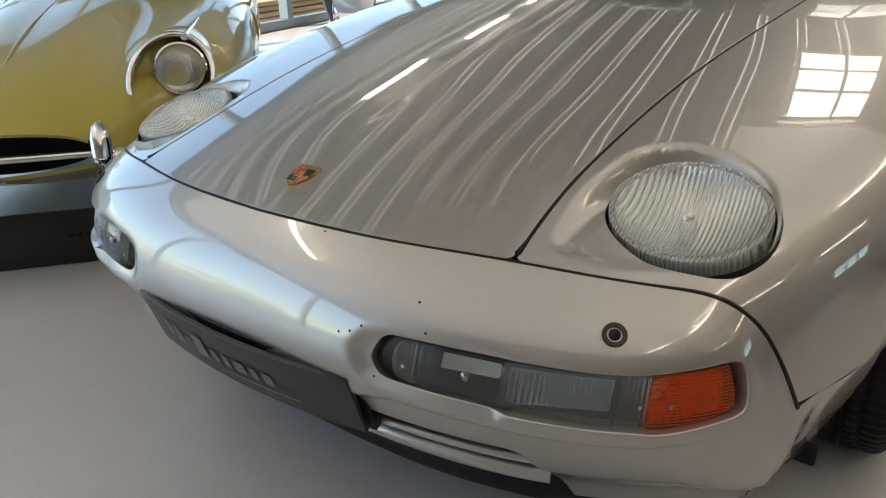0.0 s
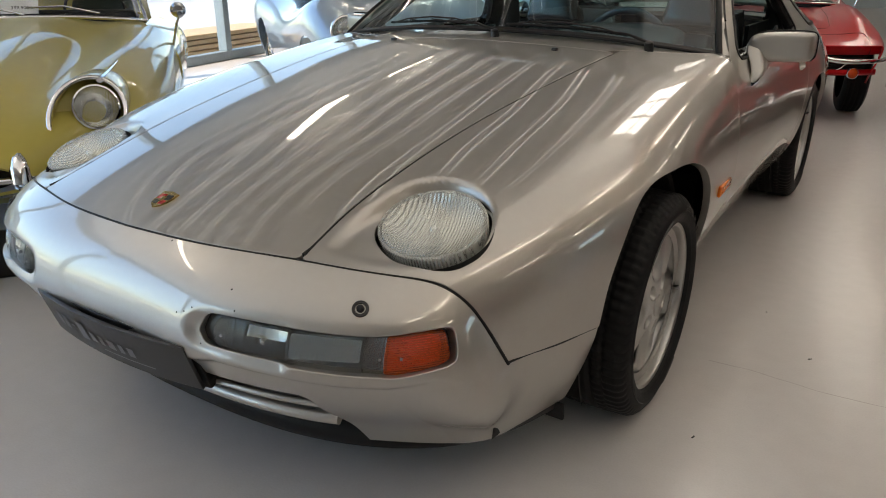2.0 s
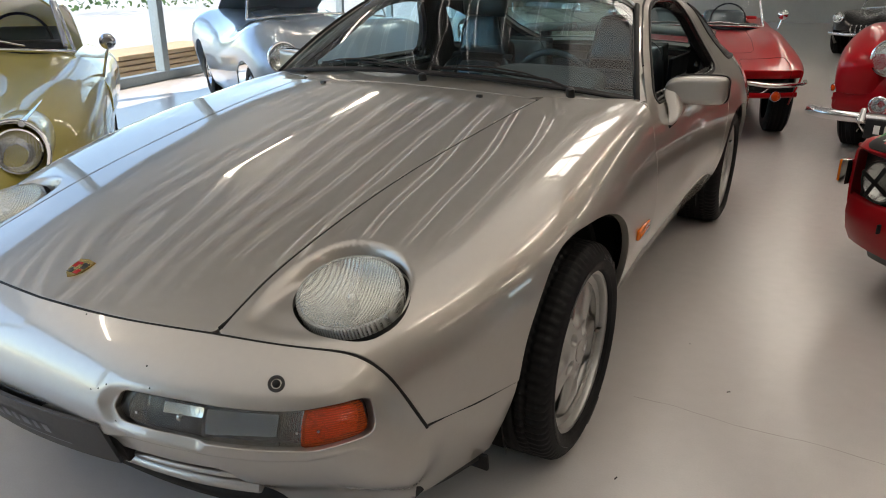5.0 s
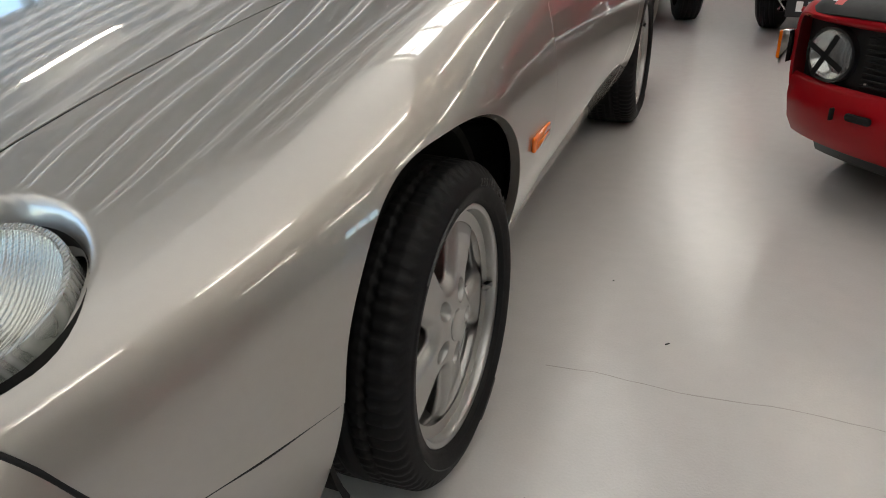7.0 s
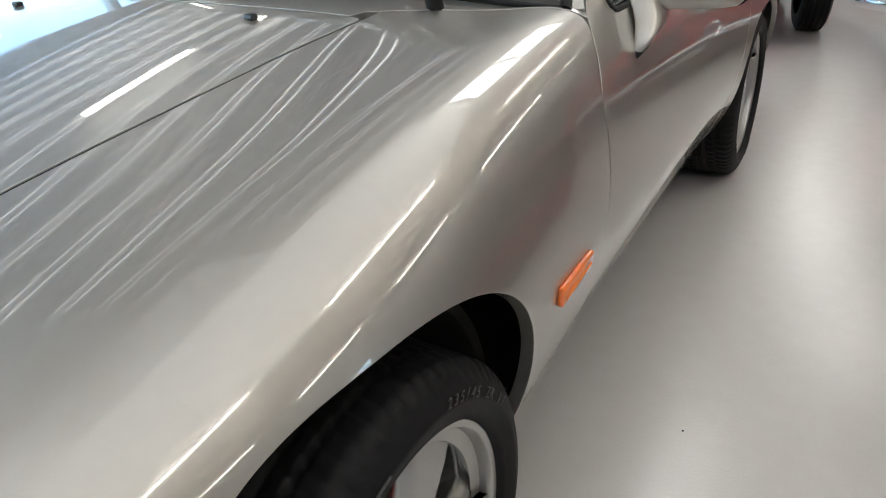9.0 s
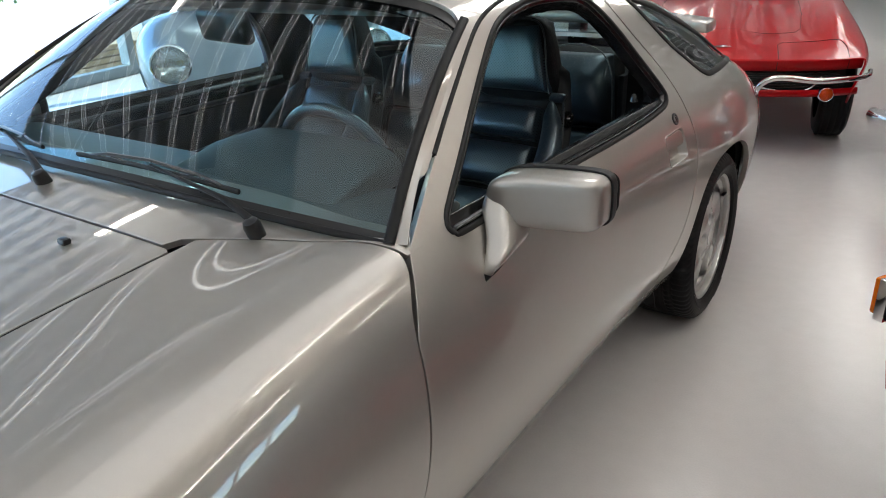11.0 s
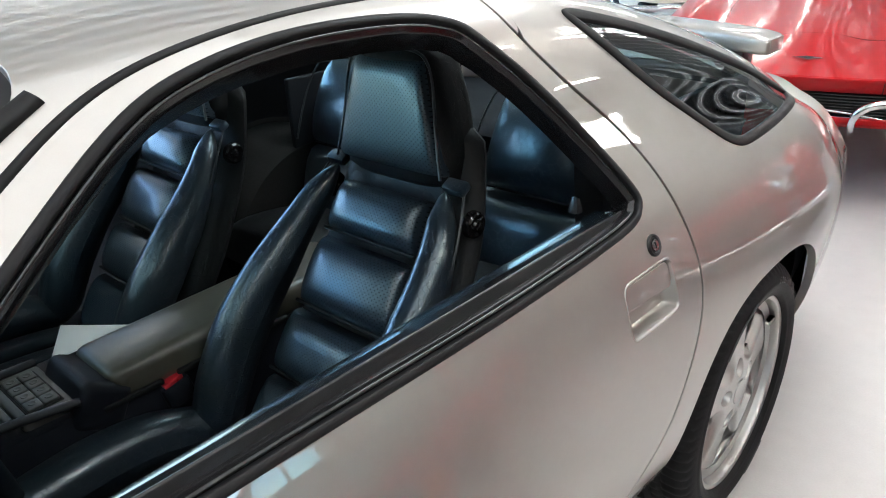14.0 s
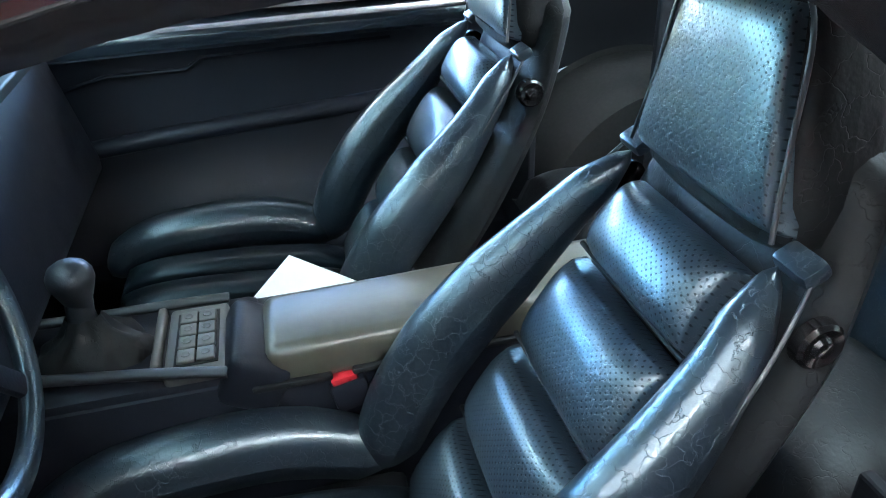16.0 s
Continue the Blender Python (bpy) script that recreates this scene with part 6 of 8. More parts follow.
def build_seat(cx, lab):
    """A black leather bucket seat: shell, backrest rolls, side bolsters, head restraint, cushion."""
    body = bolster([(cx, 2.03, 1.05), (cx, 1.98, 0.86), (cx, 1.86, 0.62), (cx, 1.74, 0.42)], [0.15, 0.195, 0.21, 0.20], [0.05, 0.045, 0.05, 0.05])
    seat = piece("seat", body, M["leather_matt"], car, lab)
    zs = [0.905, 0.80, 0.665, 0.54, 0.40]
    for k in range(4):
        z1, z0 = zs[k], zs[k + 1]
        w1, w0 = 0.118 + 0.012 * k, 0.125 + 0.012 * k
        y1, y0 = back_at(z1 - 0.008), back_at(z0 + 0.006)
        quad = ((cx + w1, y1, z1 - 0.006), (cx - w1, y1, z1 - 0.006), (cx - w0, y0, z0 + 0.006), (cx + w0, y0, z0 + 0.006))
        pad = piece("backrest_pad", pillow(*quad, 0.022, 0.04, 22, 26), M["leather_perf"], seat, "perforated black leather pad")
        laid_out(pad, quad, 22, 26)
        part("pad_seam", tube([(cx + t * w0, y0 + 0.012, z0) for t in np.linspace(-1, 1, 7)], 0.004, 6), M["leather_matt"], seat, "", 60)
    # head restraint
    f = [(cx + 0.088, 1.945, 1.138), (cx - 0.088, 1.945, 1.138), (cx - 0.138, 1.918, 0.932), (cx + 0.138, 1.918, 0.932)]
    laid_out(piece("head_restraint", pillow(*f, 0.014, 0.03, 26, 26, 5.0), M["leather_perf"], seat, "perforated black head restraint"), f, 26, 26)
    sec = [((cx, 1.99, 1.146), 0.075, 0.035), ((cx, 1.992, 1.132), 0.098, 0.055), ((cx, 1.992, 1.06), 0.120, 0.064), ((cx, 1.988, 0.96), 0.142, 0.066), ((cx, 1.985, 0.92), 0.142, 0.062), ((cx, 1.985, 0.905), 0.12, 0.05)]
    a = np.linspace(0, 2 * math.pi, 41)
    g = np.array([np.stack([c[0] + rx * np.sign(np.cos(a)) * np.abs(np.cos(a)) ** 0.5, c[1] + ry * np.sign(np.sin(a)) * np.abs(np.sin(a)) ** 0.6, np.full(41, c[2])], 1) for c, rx, ry in sec])
    m = grid_mesh(g)
    if (m[1] * (m[0] - m[0].mean(0))).sum() < 0:
        m = grid_mesh(g, True)
    piece("head_shell", m, M["leather_matt"], seat)
    cap = pillow((cx + 0.07, 2.02, 1.147), (cx - 0.07, 2.02, 1.147), (cx - 0.08, 1.955, 1.147), (cx + 0.08, 1.955, 1.147), 0.008, 0.01, 10, 10)
    piece("head_top", cap, M["leather_matt"], seat)
    edge = [f[2], f[1], f[0], f[3]]
    pts = polyline([f[2], ((f[2][0] + f[1][0]) / 2 - 0.004, 1.934, 1.04), f[1], (cx, 1.947, 1.148), f[0], ((f[3][0] + f[0][0]) / 2 + 0.004, 1.934, 1.04), f[3]], 6)
    part("piping", tube(pts, 0.0028, 6), M["leather_edge"], seat, "raised piping", 60)
    for s in (1, -1):
        path = [(cx + s * 0.145, 1.925, 0.912), (cx + s * 0.168, 1.885, 0.86), (cx + s * 0.195, 1.805, 0.76), (cx + s * 0.208, 1.70, 0.64), (cx + s * 0.205, 1.61, 0.50), (cx + s * 0.20, 1.57, 0.40)]
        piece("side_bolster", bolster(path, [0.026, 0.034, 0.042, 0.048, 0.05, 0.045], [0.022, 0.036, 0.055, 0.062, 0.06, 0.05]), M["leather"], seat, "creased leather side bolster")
        rim = [(x + s * 0.028, y + 0.02, z + 0.012) for x, y, z in path[:5]]
        part("piping", tube(polyline(rim, 6), 0.0026, 6), M["leather_edge"], seat, "raised piping", 60)
        part("belt_guide", block((0.05, 0.03, 0.02), 0.007, pose(cx + s * 0.158, 1.938, 0.918, 30, 0, 0)), M["leather"], seat, "", 40)
        part("recliner_knob", lathe([(0.0, 0.026), (0.012, 0.025), (0.016, 0.021), (0.014, 0.012), (0.018, 0.009), (0.02, 0)], 28, "x", pose(cx + s * 0.185, 1.945, 0.852, 0, 0, 0 if s > 0 else 180)), M["black_gloss"], seat, "round black recliner knob", 40)
        cush = [(cx + s * 0.20, 1.60, 0.42), (cx + s * 0.225, 1.45, 0.46), (cx + s * 0.22, 1.28, 0.47), (cx + s * 0.20, 1.13, 0.445), (cx + s * 0.18, 1.07, 0.40)]
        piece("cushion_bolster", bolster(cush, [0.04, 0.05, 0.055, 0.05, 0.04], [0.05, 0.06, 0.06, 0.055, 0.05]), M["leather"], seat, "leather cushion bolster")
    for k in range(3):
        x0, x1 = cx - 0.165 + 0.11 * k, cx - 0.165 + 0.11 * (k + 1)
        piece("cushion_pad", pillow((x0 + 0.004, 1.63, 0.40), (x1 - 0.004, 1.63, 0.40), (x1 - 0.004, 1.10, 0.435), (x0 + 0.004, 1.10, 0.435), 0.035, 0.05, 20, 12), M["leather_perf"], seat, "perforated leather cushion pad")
    part("seat_base", block((0.42, 0.52, 0.2), 0.03, pose(cx, 1.36, 0.29)), M["leather_matt"], seat, "", 40)
    return seat


build_seat(0.385, "black perforated leather bucket seat, creased with age")
build_seat(-0.375, "black perforated leather bucket seat")
# rear seats
for cx in (0.355, -0.355):
    b = piece("rear_seat", pillow((cx + 0.125, 2.50, 0.975), (cx - 0.125, 2.50, 0.975), (cx - 0.175, 2.42, 0.71), (cx + 0.175, 2.42, 0.71), 0.05, 0.05, 20, 20, 2.4), M["leather"], car, "black leather rear seat")
    piece("rear_lumbar", pillow((cx + 0.175, 2.425, 0.70), (cx - 0.175, 2.425, 0.70), (cx - 0.18, 2.37, 0.48), (cx + 0.18, 2.37, 0.48), 0.04, 0.05, 16, 18), M["leather"], b)
    piece("rear_back_shell", pillow((cx + 0.145, 2.545, 0.985), (cx - 0.145, 2.545, 0.985), (cx - 0.20, 2.47, 0.48), (cx + 0.20, 2.47, 0.48), 0.03, 0.06, 18, 18, 3.0), M["leather_matt"], b)
    part("piping", tube(polyline([(cx - 0.185, 2.40, 0.72), (cx - 0.165, 2.44, 0.86), (cx - 0.115, 2.475, 0.965), (cx, 2.485, 1.0), (cx + 0.115, 2.475, 0.965), (cx + 0.165, 2.44, 0.86), (cx + 0.185, 2.40, 0.72)], 8), 0.003, 6), M["leather_edge"], b, "raised piping", 60)
    piece("rear_cushion", pillow((cx + 0.19, 2.44, 0.47), (cx - 0.19, 2.44, 0.47), (cx - 0.2, 2.05, 0.52), (cx + 0.2, 2.05, 0.52), 0.06, 0.08, 14, 14), M["leather_matt"], b)
piece("rear_shelf", pillow((0.75, 2.62, 0.80), (-0.75, 2.62, 0.80), (-0.6, 3.2, 0.80), (0.6, 3.2, 0.80), 0.01, 0.03), M["lining"], car)
part("cabin_floor", block((1.5, 2.6, 0.06), 0.01, pose(0, 1.6, 0.2)), M["lining"], car, "dark carpeted floor")
part("rear_wall", block((1.3, 0.04, 0.5), 0.01, pose(0, 2.66, 0.55, -14)), M["lining"], car)
# centre tunnel, armrest, switch plate and gear lever
tun = part("tunnel", block((0.25, 1.35, 0.36), 0.03, pose(0.0, 1.45, 0.385)), M["vinyl"], car, "black centre console", 40)
part("console_side", block((0.225, 0.5, 0.05), 0.02, pose(0.0, 1.17, 0.55)), M["vinyl"], tun, "", 40)
part("armrest", block((0.165, 0.62, 0.075), 0.022, pose(0.045, 1.735, 0.585, 1.5, 0, 0), 3), M["vinyl_grey"], tun, "worn black armrest lid, toned grey for reflected light", 40)
part("armrest_nose", block((0.175, 0.10, 0.10), 0.02, pose(0.045, 1.405, 0.555, -28, 0, 0), 3), M["vinyl"], tun, "", 40)
for k in range(3):
    part("console_groove", block((0.012, 0.12, 0.012), 0.004, pose(0.132, 1.46 + 0.15 * k, 0.555 + 0.003 * k)), M["leather_matt"], tun, "", 40)
sp = part("switch_plate", block((0.182, 0.095, 0.03), 0.008, pose(0.016, 1.322, 0.572), 3), M["switch"], tun, "switch plate with eight buttons", 40)
part("switch_well", block((0.142, 0.066, 0.004), 0.0015, pose(0.017, 1.3225, 0.5868)), M["void"], sp, "", 40)
for i in range(4):
    for j in range(2):
        c_ = (-0.034 + 0.034 * i, 1.308 + 0.029 * j)
        part("switch", block((0.031, 0.0275, 0.009), 0.003, pose(c_[0], c_[1], 0.590), 3), M["switch"], sp, "", 40)
        part("switch_dimple", lathe([(0.0, 0.0072), (0.0012, 0.0062), (0.0004, 0.004), (0.0, 0.0)], 16, "z", pose(c_[0], c_[1], 0.5945)), M["switch"], sp, "", 60)
# raised rim round the gear tray
for pts in ([(0.048, 0.98, 0.60), (0.066, 1.10, 0.590), (0.092, 1.25, 0.588), (0.118, 1.37, 0.586)], [(-0.075, 0.98, 0.605), (-0.085, 1.10, 0.592), (-0.09, 1.25, 0.588), (-0.088, 1.37, 0.586)]):
    part("tray_rim", tube(polyline(pts, 8), 0.011, 10, flat=0.7), M["vinyl_trim"], tun, "raised console rim", 60)
part("tray_end", block((0.16, 0.014, 0.02), 0.005, pose(0.0, 1.262, 0.582), 3), M["switch"], tun, "", 40)
gear = part("gear_lever", tube([(0.0, 1.165, 0.54), (0.0, 1.163, 0.62), (0.0, 1.165, 0.70)], [0.030, 0.023, 0.017], 16), M["vinyl_trim"], car, "black gear lever with leather boot", 50)
part("gear_knob", lathe([(-0.09, 0.016), (-0.06, 0.0175), (-0.038, 0.021), (-0.02, 0.028), (-0.004, 0.0335), (0.008, 0.0335), (0.019, 0.028), (0.026, 0.018), (0.029, 0.008), (0.030, 0)], 32, "z", pose(0.0, 1.166, 0.716, 0, 3, 0)), M["vinyl_trim"], gear, "", 50)
boot = lathe([(0.0, 0.098), (0.012, 0.092), (0.028, 0.082), (0.040, 0.072), (0.048, 0.060), (0.056, 0.048), (0.066, 0.038), (0.078, 0.032), (0.09, 0.026)], 64, "z", pose(0.0, 1.165, 0.560))
for w_ in boot.verts:
    dx_, dy_, h_ = w_.co.x, w_.co.y - 1.165, (w_.co.z - 0.560) / 0.09
    a_ = math.atan2(dy_, dx_)
    k_ = 1.0 + (0.10 * math.sin(5 * a_ + 4.0 * h_) + 0.07 * math.sin(9 * a_ - 6.0 * h_ + 1.0)) * (0.25 + h_ * (1 - h_) * 3)
    w_.co.x, w_.co.y = dx_ * k_ * 0.78, 1.165 + dy_ * k_
    w_.co.z += 0.007 * math.sin(4 * a_ + 0.6 + 5 * h_) * (1 - h_)
part("gear_boot", boot, M["leather_matt"], gear, "creased leather boot", 70)
# sill trims beside the carpet
for s in (1, -1):
    part("sill_trim", block((0.10, 1.5, 0.10), 0.02, pose(s * 0.735, 1.4, 0.27), 2), M["lining"], car, "", 40)
part("belt_buckle", block((0.028, 0.06, 0.055), 0.008, pose(0.128, 1.545, 0.515, 12)), M["vinyl"], car, "black belt buckle with a red button", 40)
part("buckle_button", block((0.02, 0.042, 0.012), 0.003, pose(0.128, 1.537, 0.545, 12)), M["red_plastic"], car, "red belt button", 40)
paper = piece("paper_sheet", pillow((-0.24, 1.478, 0.565), (-0.11, 1.605, 0.555), (-0.06, 1.53, 0.55), (-0.085, 1.385, 0.555), 0.001, 0.001, 8, 8), M["paper"], None)
tagged(paper, "white sheet of paper lying on the passenger seat", "paper")
# steering wheel
sw = lathe([(-0.012, 0.178), (-0.010, 0.19), (0, 0.1945), (0.010, 0.19), (0.012, 0.178), (0.008, 0.168), (0, 0.1655), (-0.008, 0.168), (-0.012, 0.178)], 56, "z", pose(0.358, 1.137, 0.865, 102.4, 0, 0))
steer = part("steering_wheel", sw, M["leather"], car, "black leather steering wheel", 60)
part("wheel_hub", block((0.15, 0.12, 0.05), 0.02, pose(0.358, 1.117, 0.860, 102.4, 0, 0), 3), M["vinyl"], steer, "", 40)
for a in (10, 170, 235, 305):
    part("wheel_spoke", block((0.13, 0.03, 0.014), 0.006, pose(0.358, 1.13, 0.863, 102.4, 0, 0) @ pose(0, 0, 0, 0, 0, a) @ pose(0.11, 0, -0.005)), M["vinyl"], steer, "", 40)
part("steering_column", tube([(0.358, 1.11, 0.858), (0.358, 0.92, 0.81)], 0.045, 14), M["vinyl"], car, "", 40)
# dashboard with its instrument pod and vents
front_ = polyline([(0, 0.675, 0.955), (0.3, 0.692, 0.950), (0.55, 0.745, 0.934), (0.70, 0.81, 0.915), (0.77, 0.87, 0.905)], 8)
rear_ = np.stack([front_[:, 0], np.full(len(front_), 1.03), np.full(len(front_), 0.905)], 1)
w_ = np.linspace(0, 1, 14)[:, None, None]
gd = front_ * (1 - w_) + rear_ * w_ + np.array([0, 0, 0.016]) * (4 * w_ * (1 - w_)) ** 0.6
gd = np.concatenate([(gd[:, 1:] * [-1, 1, 1])[:, ::-1], gd], 1)
m = grid_mesh(gd)
if m[1][:, 2].mean() < 0:
    m = grid_mesh(gd, True)
dash = piece("dashboard", m, M["vinyl_dash"], car, "dark dashboard with an instrument pod", 0.05, 0.006)
# black trim inside the rear wings and behind the seats
for s in (1, -1):
    part("inner_wing", block((0.02, 0.85, 0.62), 0.005, pose(s * 0.565, 2.825, 0.60)), M["lining"], car)
    part("inner_wing", block((0.30, 0.02, 0.34), 0.005, pose(s * 0.70, 2.09, 0.45)), M["lining"], car)
part("dash_front", block((1.52, 0.10, 0.34), 0.04, pose(0, 1.0, 0.74, 12, 0, 0), 3), M["vinyl"], dash, "", 40)
sec = [((0.37, 0.80, 0.925), 0.24, 0.03), ((0.37, 0.84, 0.945), 0.25, 0.045), ((0.37, 0.95, 0.965), 0.245, 0.055), ((0.37, 1.06, 0.968), 0.235, 0.055), ((0.37, 1.075, 0.966), 0.225, 0.047)]
a = np.linspace(0, 2 * math.pi, 41)
g = np.array([np.stack([c[0] + rx * np.sign(np.cos(a)) * np.abs(np.cos(a)) ** 0.5, np.full(41, c[1]), c[2] - 0.03 + rz * np.sign(np.sin(a)) * np.abs(np.sin(a)) ** 0.6], 1) for c, rx, rz in sec])
m = grid_mesh(g)
if (m[1] * (m[0] - m[0].mean(0))).sum() < 0:
    m = grid_mesh(g, True)
piece("instrument_pod", m, M["vinyl_dash"], dash, "padded instrument pod")
part("pod_face", block((0.42, 0.01, 0.09), 0.004, pose(0.37, 1.068, 0.935)), M["black_gloss"], dash)
for k in range(5):
    part("vent_slat", block((0.075, 0.028, 0.006), 0.002, pose(0.02 + 0.0825 * (k - 2), 0.765, 0.962, -6)), M["black_trim"], dash, "", 40)
part("vent_frame", block((0.43, 0.042, 0.006), 0.002, pose(0.02, 0.765, 0.957, -6)), M["vinyl"], dash, "", 40)
# inner mirror
im = part("inner_mirror", block((0.23, 0.035, 0.082), 0.016, pose(0.035, 1.12, 1.212, 10, 0, -12), 3), M["black_trim"], car, "black inner mirror", 40)
part("mirror_stem", tube([(0.02, 1.115, 1.24), (0.0, 1.13, 1.285)], 0.009, 8), M["black_trim"], im, "", 40)
# door panels inside
for s in (1, -1):
    inner = pushed(holes(SKIN_B, [np.abs(SKIN_B[0][:, 1] - 1.35) - 0.74, SKIN_B[0][:, 2] - 0.89, 0.25 - SKIN_B[0][:, 2]]), -0.085)
    piece("door_card", inner if s > 0 else mirrored(inner), M["vinyl_door"], DOORS[s], "black door panel", 0.03, 0.004)
    gl_ = []
    for x_, z_ in ((0.836, 0.890), (0.834, 0.900), (0.828, 0.905), (0.815, 0.9045), (0.80, 0.9015), (0.785, 0.898), (0.772, 0.8945), (0.765, 0.889), (0.762, 0.875), (0.763, 0.855)):
        gl_.append([(s * (x_ - 0.004 * (y_ - 1.2) ** 2), y_, z_ + np.interp(y_, [0.72, 1.2, 1.7], [-0.016, -0.003, 0.0])) for y_ in np.linspace(0.74, 2.03, 40)])
    m = grid_mesh(np.array(gl_))
    if m[1][:, 2].mean() < 0:
        m = grid_mesh(np.array(gl_), True)
    piece("door_ledge", m, M["ledge"], DOORS[s], "padded window ledge", 0.006)
    part("door_pull", tube(polyline([(s * 0.80, 0.85, 0.60), (s * 0.765, 1.05, 0.63), (s * 0.755, 1.4, 0.66), (s * 0.765, 1.75, 0.68), (s * 0.79, 1.9, 0.69)], 8), 0.028, 10, flat=0.8), M["vinyl"], DOORS[s], "door pull", 60)
    part("door_crease", tube([(s * 0.822, 1.0, 0.76), (s * 0.812, 1.12, 0.79), (s * 0.81, 1.3, 0.79), (s * 0.81, 1.34, 0.815), (s * 0.81, 1.8, 0.82)], 0.006, 6), M["vinyl"], DOORS[s], "", 60)
    part("latch_knob", lathe([(0, 0.012), (0.01, 0.01), (0.022, 0.006), (0.025, 0)], 14, "z", pose(s * 0.782, 1.95, 0.925)), M["black_gloss"], DOORS[s], "", 40)
# seat belt on the rear pillar
part("seat_belt", tube([(0.76, 2.02, 1.0), (0.735, 2.08, 0.8), (0.72, 2.1, 0.5)], 0.024, 8, flat=0.12), M["leather_matt"], car, "black seat belt", 60)
part("headlining", block((1.12, 0.75, 0.012), 0.005, pose(0, 1.62, 1.235)), M["headlining"], car, "pale headlining")
# ---- the other cars of the hall ----
def place(ob, parent):
    ob.parent = parent
    return ob


def shell(name, cols, mat, parent, label="", nu=70, nv=60, cut=None, close=0.012):
    """Both halves of a body skin from a net of columns, with a turned-in edge."""
    g = net(cols, nu, nv)
    g = np.concatenate([(g[:, 1:] * [-1, 1, 1])[:, ::-1], g], 1)
    m = grid_mesh(g, True)
    if cut is not None:
        m = clip(m, cut(m[0]))
    return piece(name, m, mat, parent, label, close, 0.003)


def road_wheel(parent, x, y, r, w, rim_mat, white=0.0, spokes=0):
    """A tyre with grooved tread on a dished wheel."""
    s = 1 if x > 0 else -1
    m = pose(x, y, r, 0, 0, 0 if s > 0 else 180)
    h = w / 2
    t = part("wheel", lathe([(-h, r * 0.66), (-h, r * 0.9), (-h + 0.02, r)] + [(-h + 0.02 + (w - 0.04) * k / 16, r - (0.006 if k % 4 == 2 else 0)) for k in range(1, 16)] + [(h - 0.02, r), (h, r * 0.9), (h, r * 0.68), (h - 0.02, r * 0.64)], 48, "x", m), M["tyre"], parent, "black road tyre on its wheel", 35)
    part("rim", lathe([(h - 0.02, r * 0.66), (h - 0.008, r * 0.655), (h - 0.012, r * 0.60), (h - 0.05, r * 0.54), (h - 0.04, r * 0.3), (h - 0.01, r * 0.22), (h + 0.002, r * 0.12), (h + 0.004, 0)], 36, "x", m), rim_mat, t, "", 35)
    return t


def round_lamp(parent, x, y, z, r, tilt=0.0, yaw=0.0, ring="chrome", label="round chrome-ringed headlamp"):
    """A round headlamp that looks to -y."""
    m = pose(x, y, z, 90 - tilt, 0, yaw)
    lamp = part("headlamp", lathe([(-0.03, r * 1.12), (0.0, r * 1.12), (0.012, r * 1.08), (0.014, r), (0.004, r * 0.97)], 40, "z", m), M[ring], parent, label, 50)
    part("lens", lathe([(0.005, r * 0.99), (0.016, r * 0.9), (0.028, r * 0.6), (0.034, r * 0.3), (0.035, 0)], 36, "z", m), M["headlight"], lamp, "", 60)
    part("reflector", lathe([(0.003, r * 0.98), (-0.03, r * 0.75), (-0.055, r * 0.35), (-0.06, 0)], 36, "z", m), M["reflector"], lamp, "", 60)
    return lamp


def chrome_bar(parent, pts, r, flat=1.0, name="bumper_bar", label="chrome bumper bar"):
    return part(name, tube(polyline(pts, 8), r, 14, flat=flat), M["chrome"], parent, label, 60)


def screen(parent, base, top, bulge=0.05, frame_mat="chrome"):
    """A raked windscreen between two curves given from the middle outwards."""
    b, t = polyline(base, 6), polyline(top, 6)
    b, t = np.concatenate([(b[1:] * [-1, 1, 1])[::-1], b]), np.concatenate([(t[1:] * [-1, 1, 1])[::-1], t])
    w = np.linspace(0, 1, 12)[:, None, None]
    g = b * (1 - w) + t * w + np.array([0, -0.5, 0.6]) * bulge * w * (1 - w)
    m = grid_mesh(g)
    if m[1][len(m[1]) // 2][2] < 0:
        m = grid_mesh(g, True)
    ws = piece("windscreen", m, M["clear_glass"], parent, "clear windscreen in a bright frame")
    ws.visible_shadow = False
    edge = np.concatenate([g[0], g[1:, -1], g[-1][::-1], g[::-1, 0][1:-1]])
    part("screen_frame", tube([tuple(q) for q in edge], 0.011, 8, closed=True), M[frame_mat], ws, "bright windscreen frame", 60)
    return ws


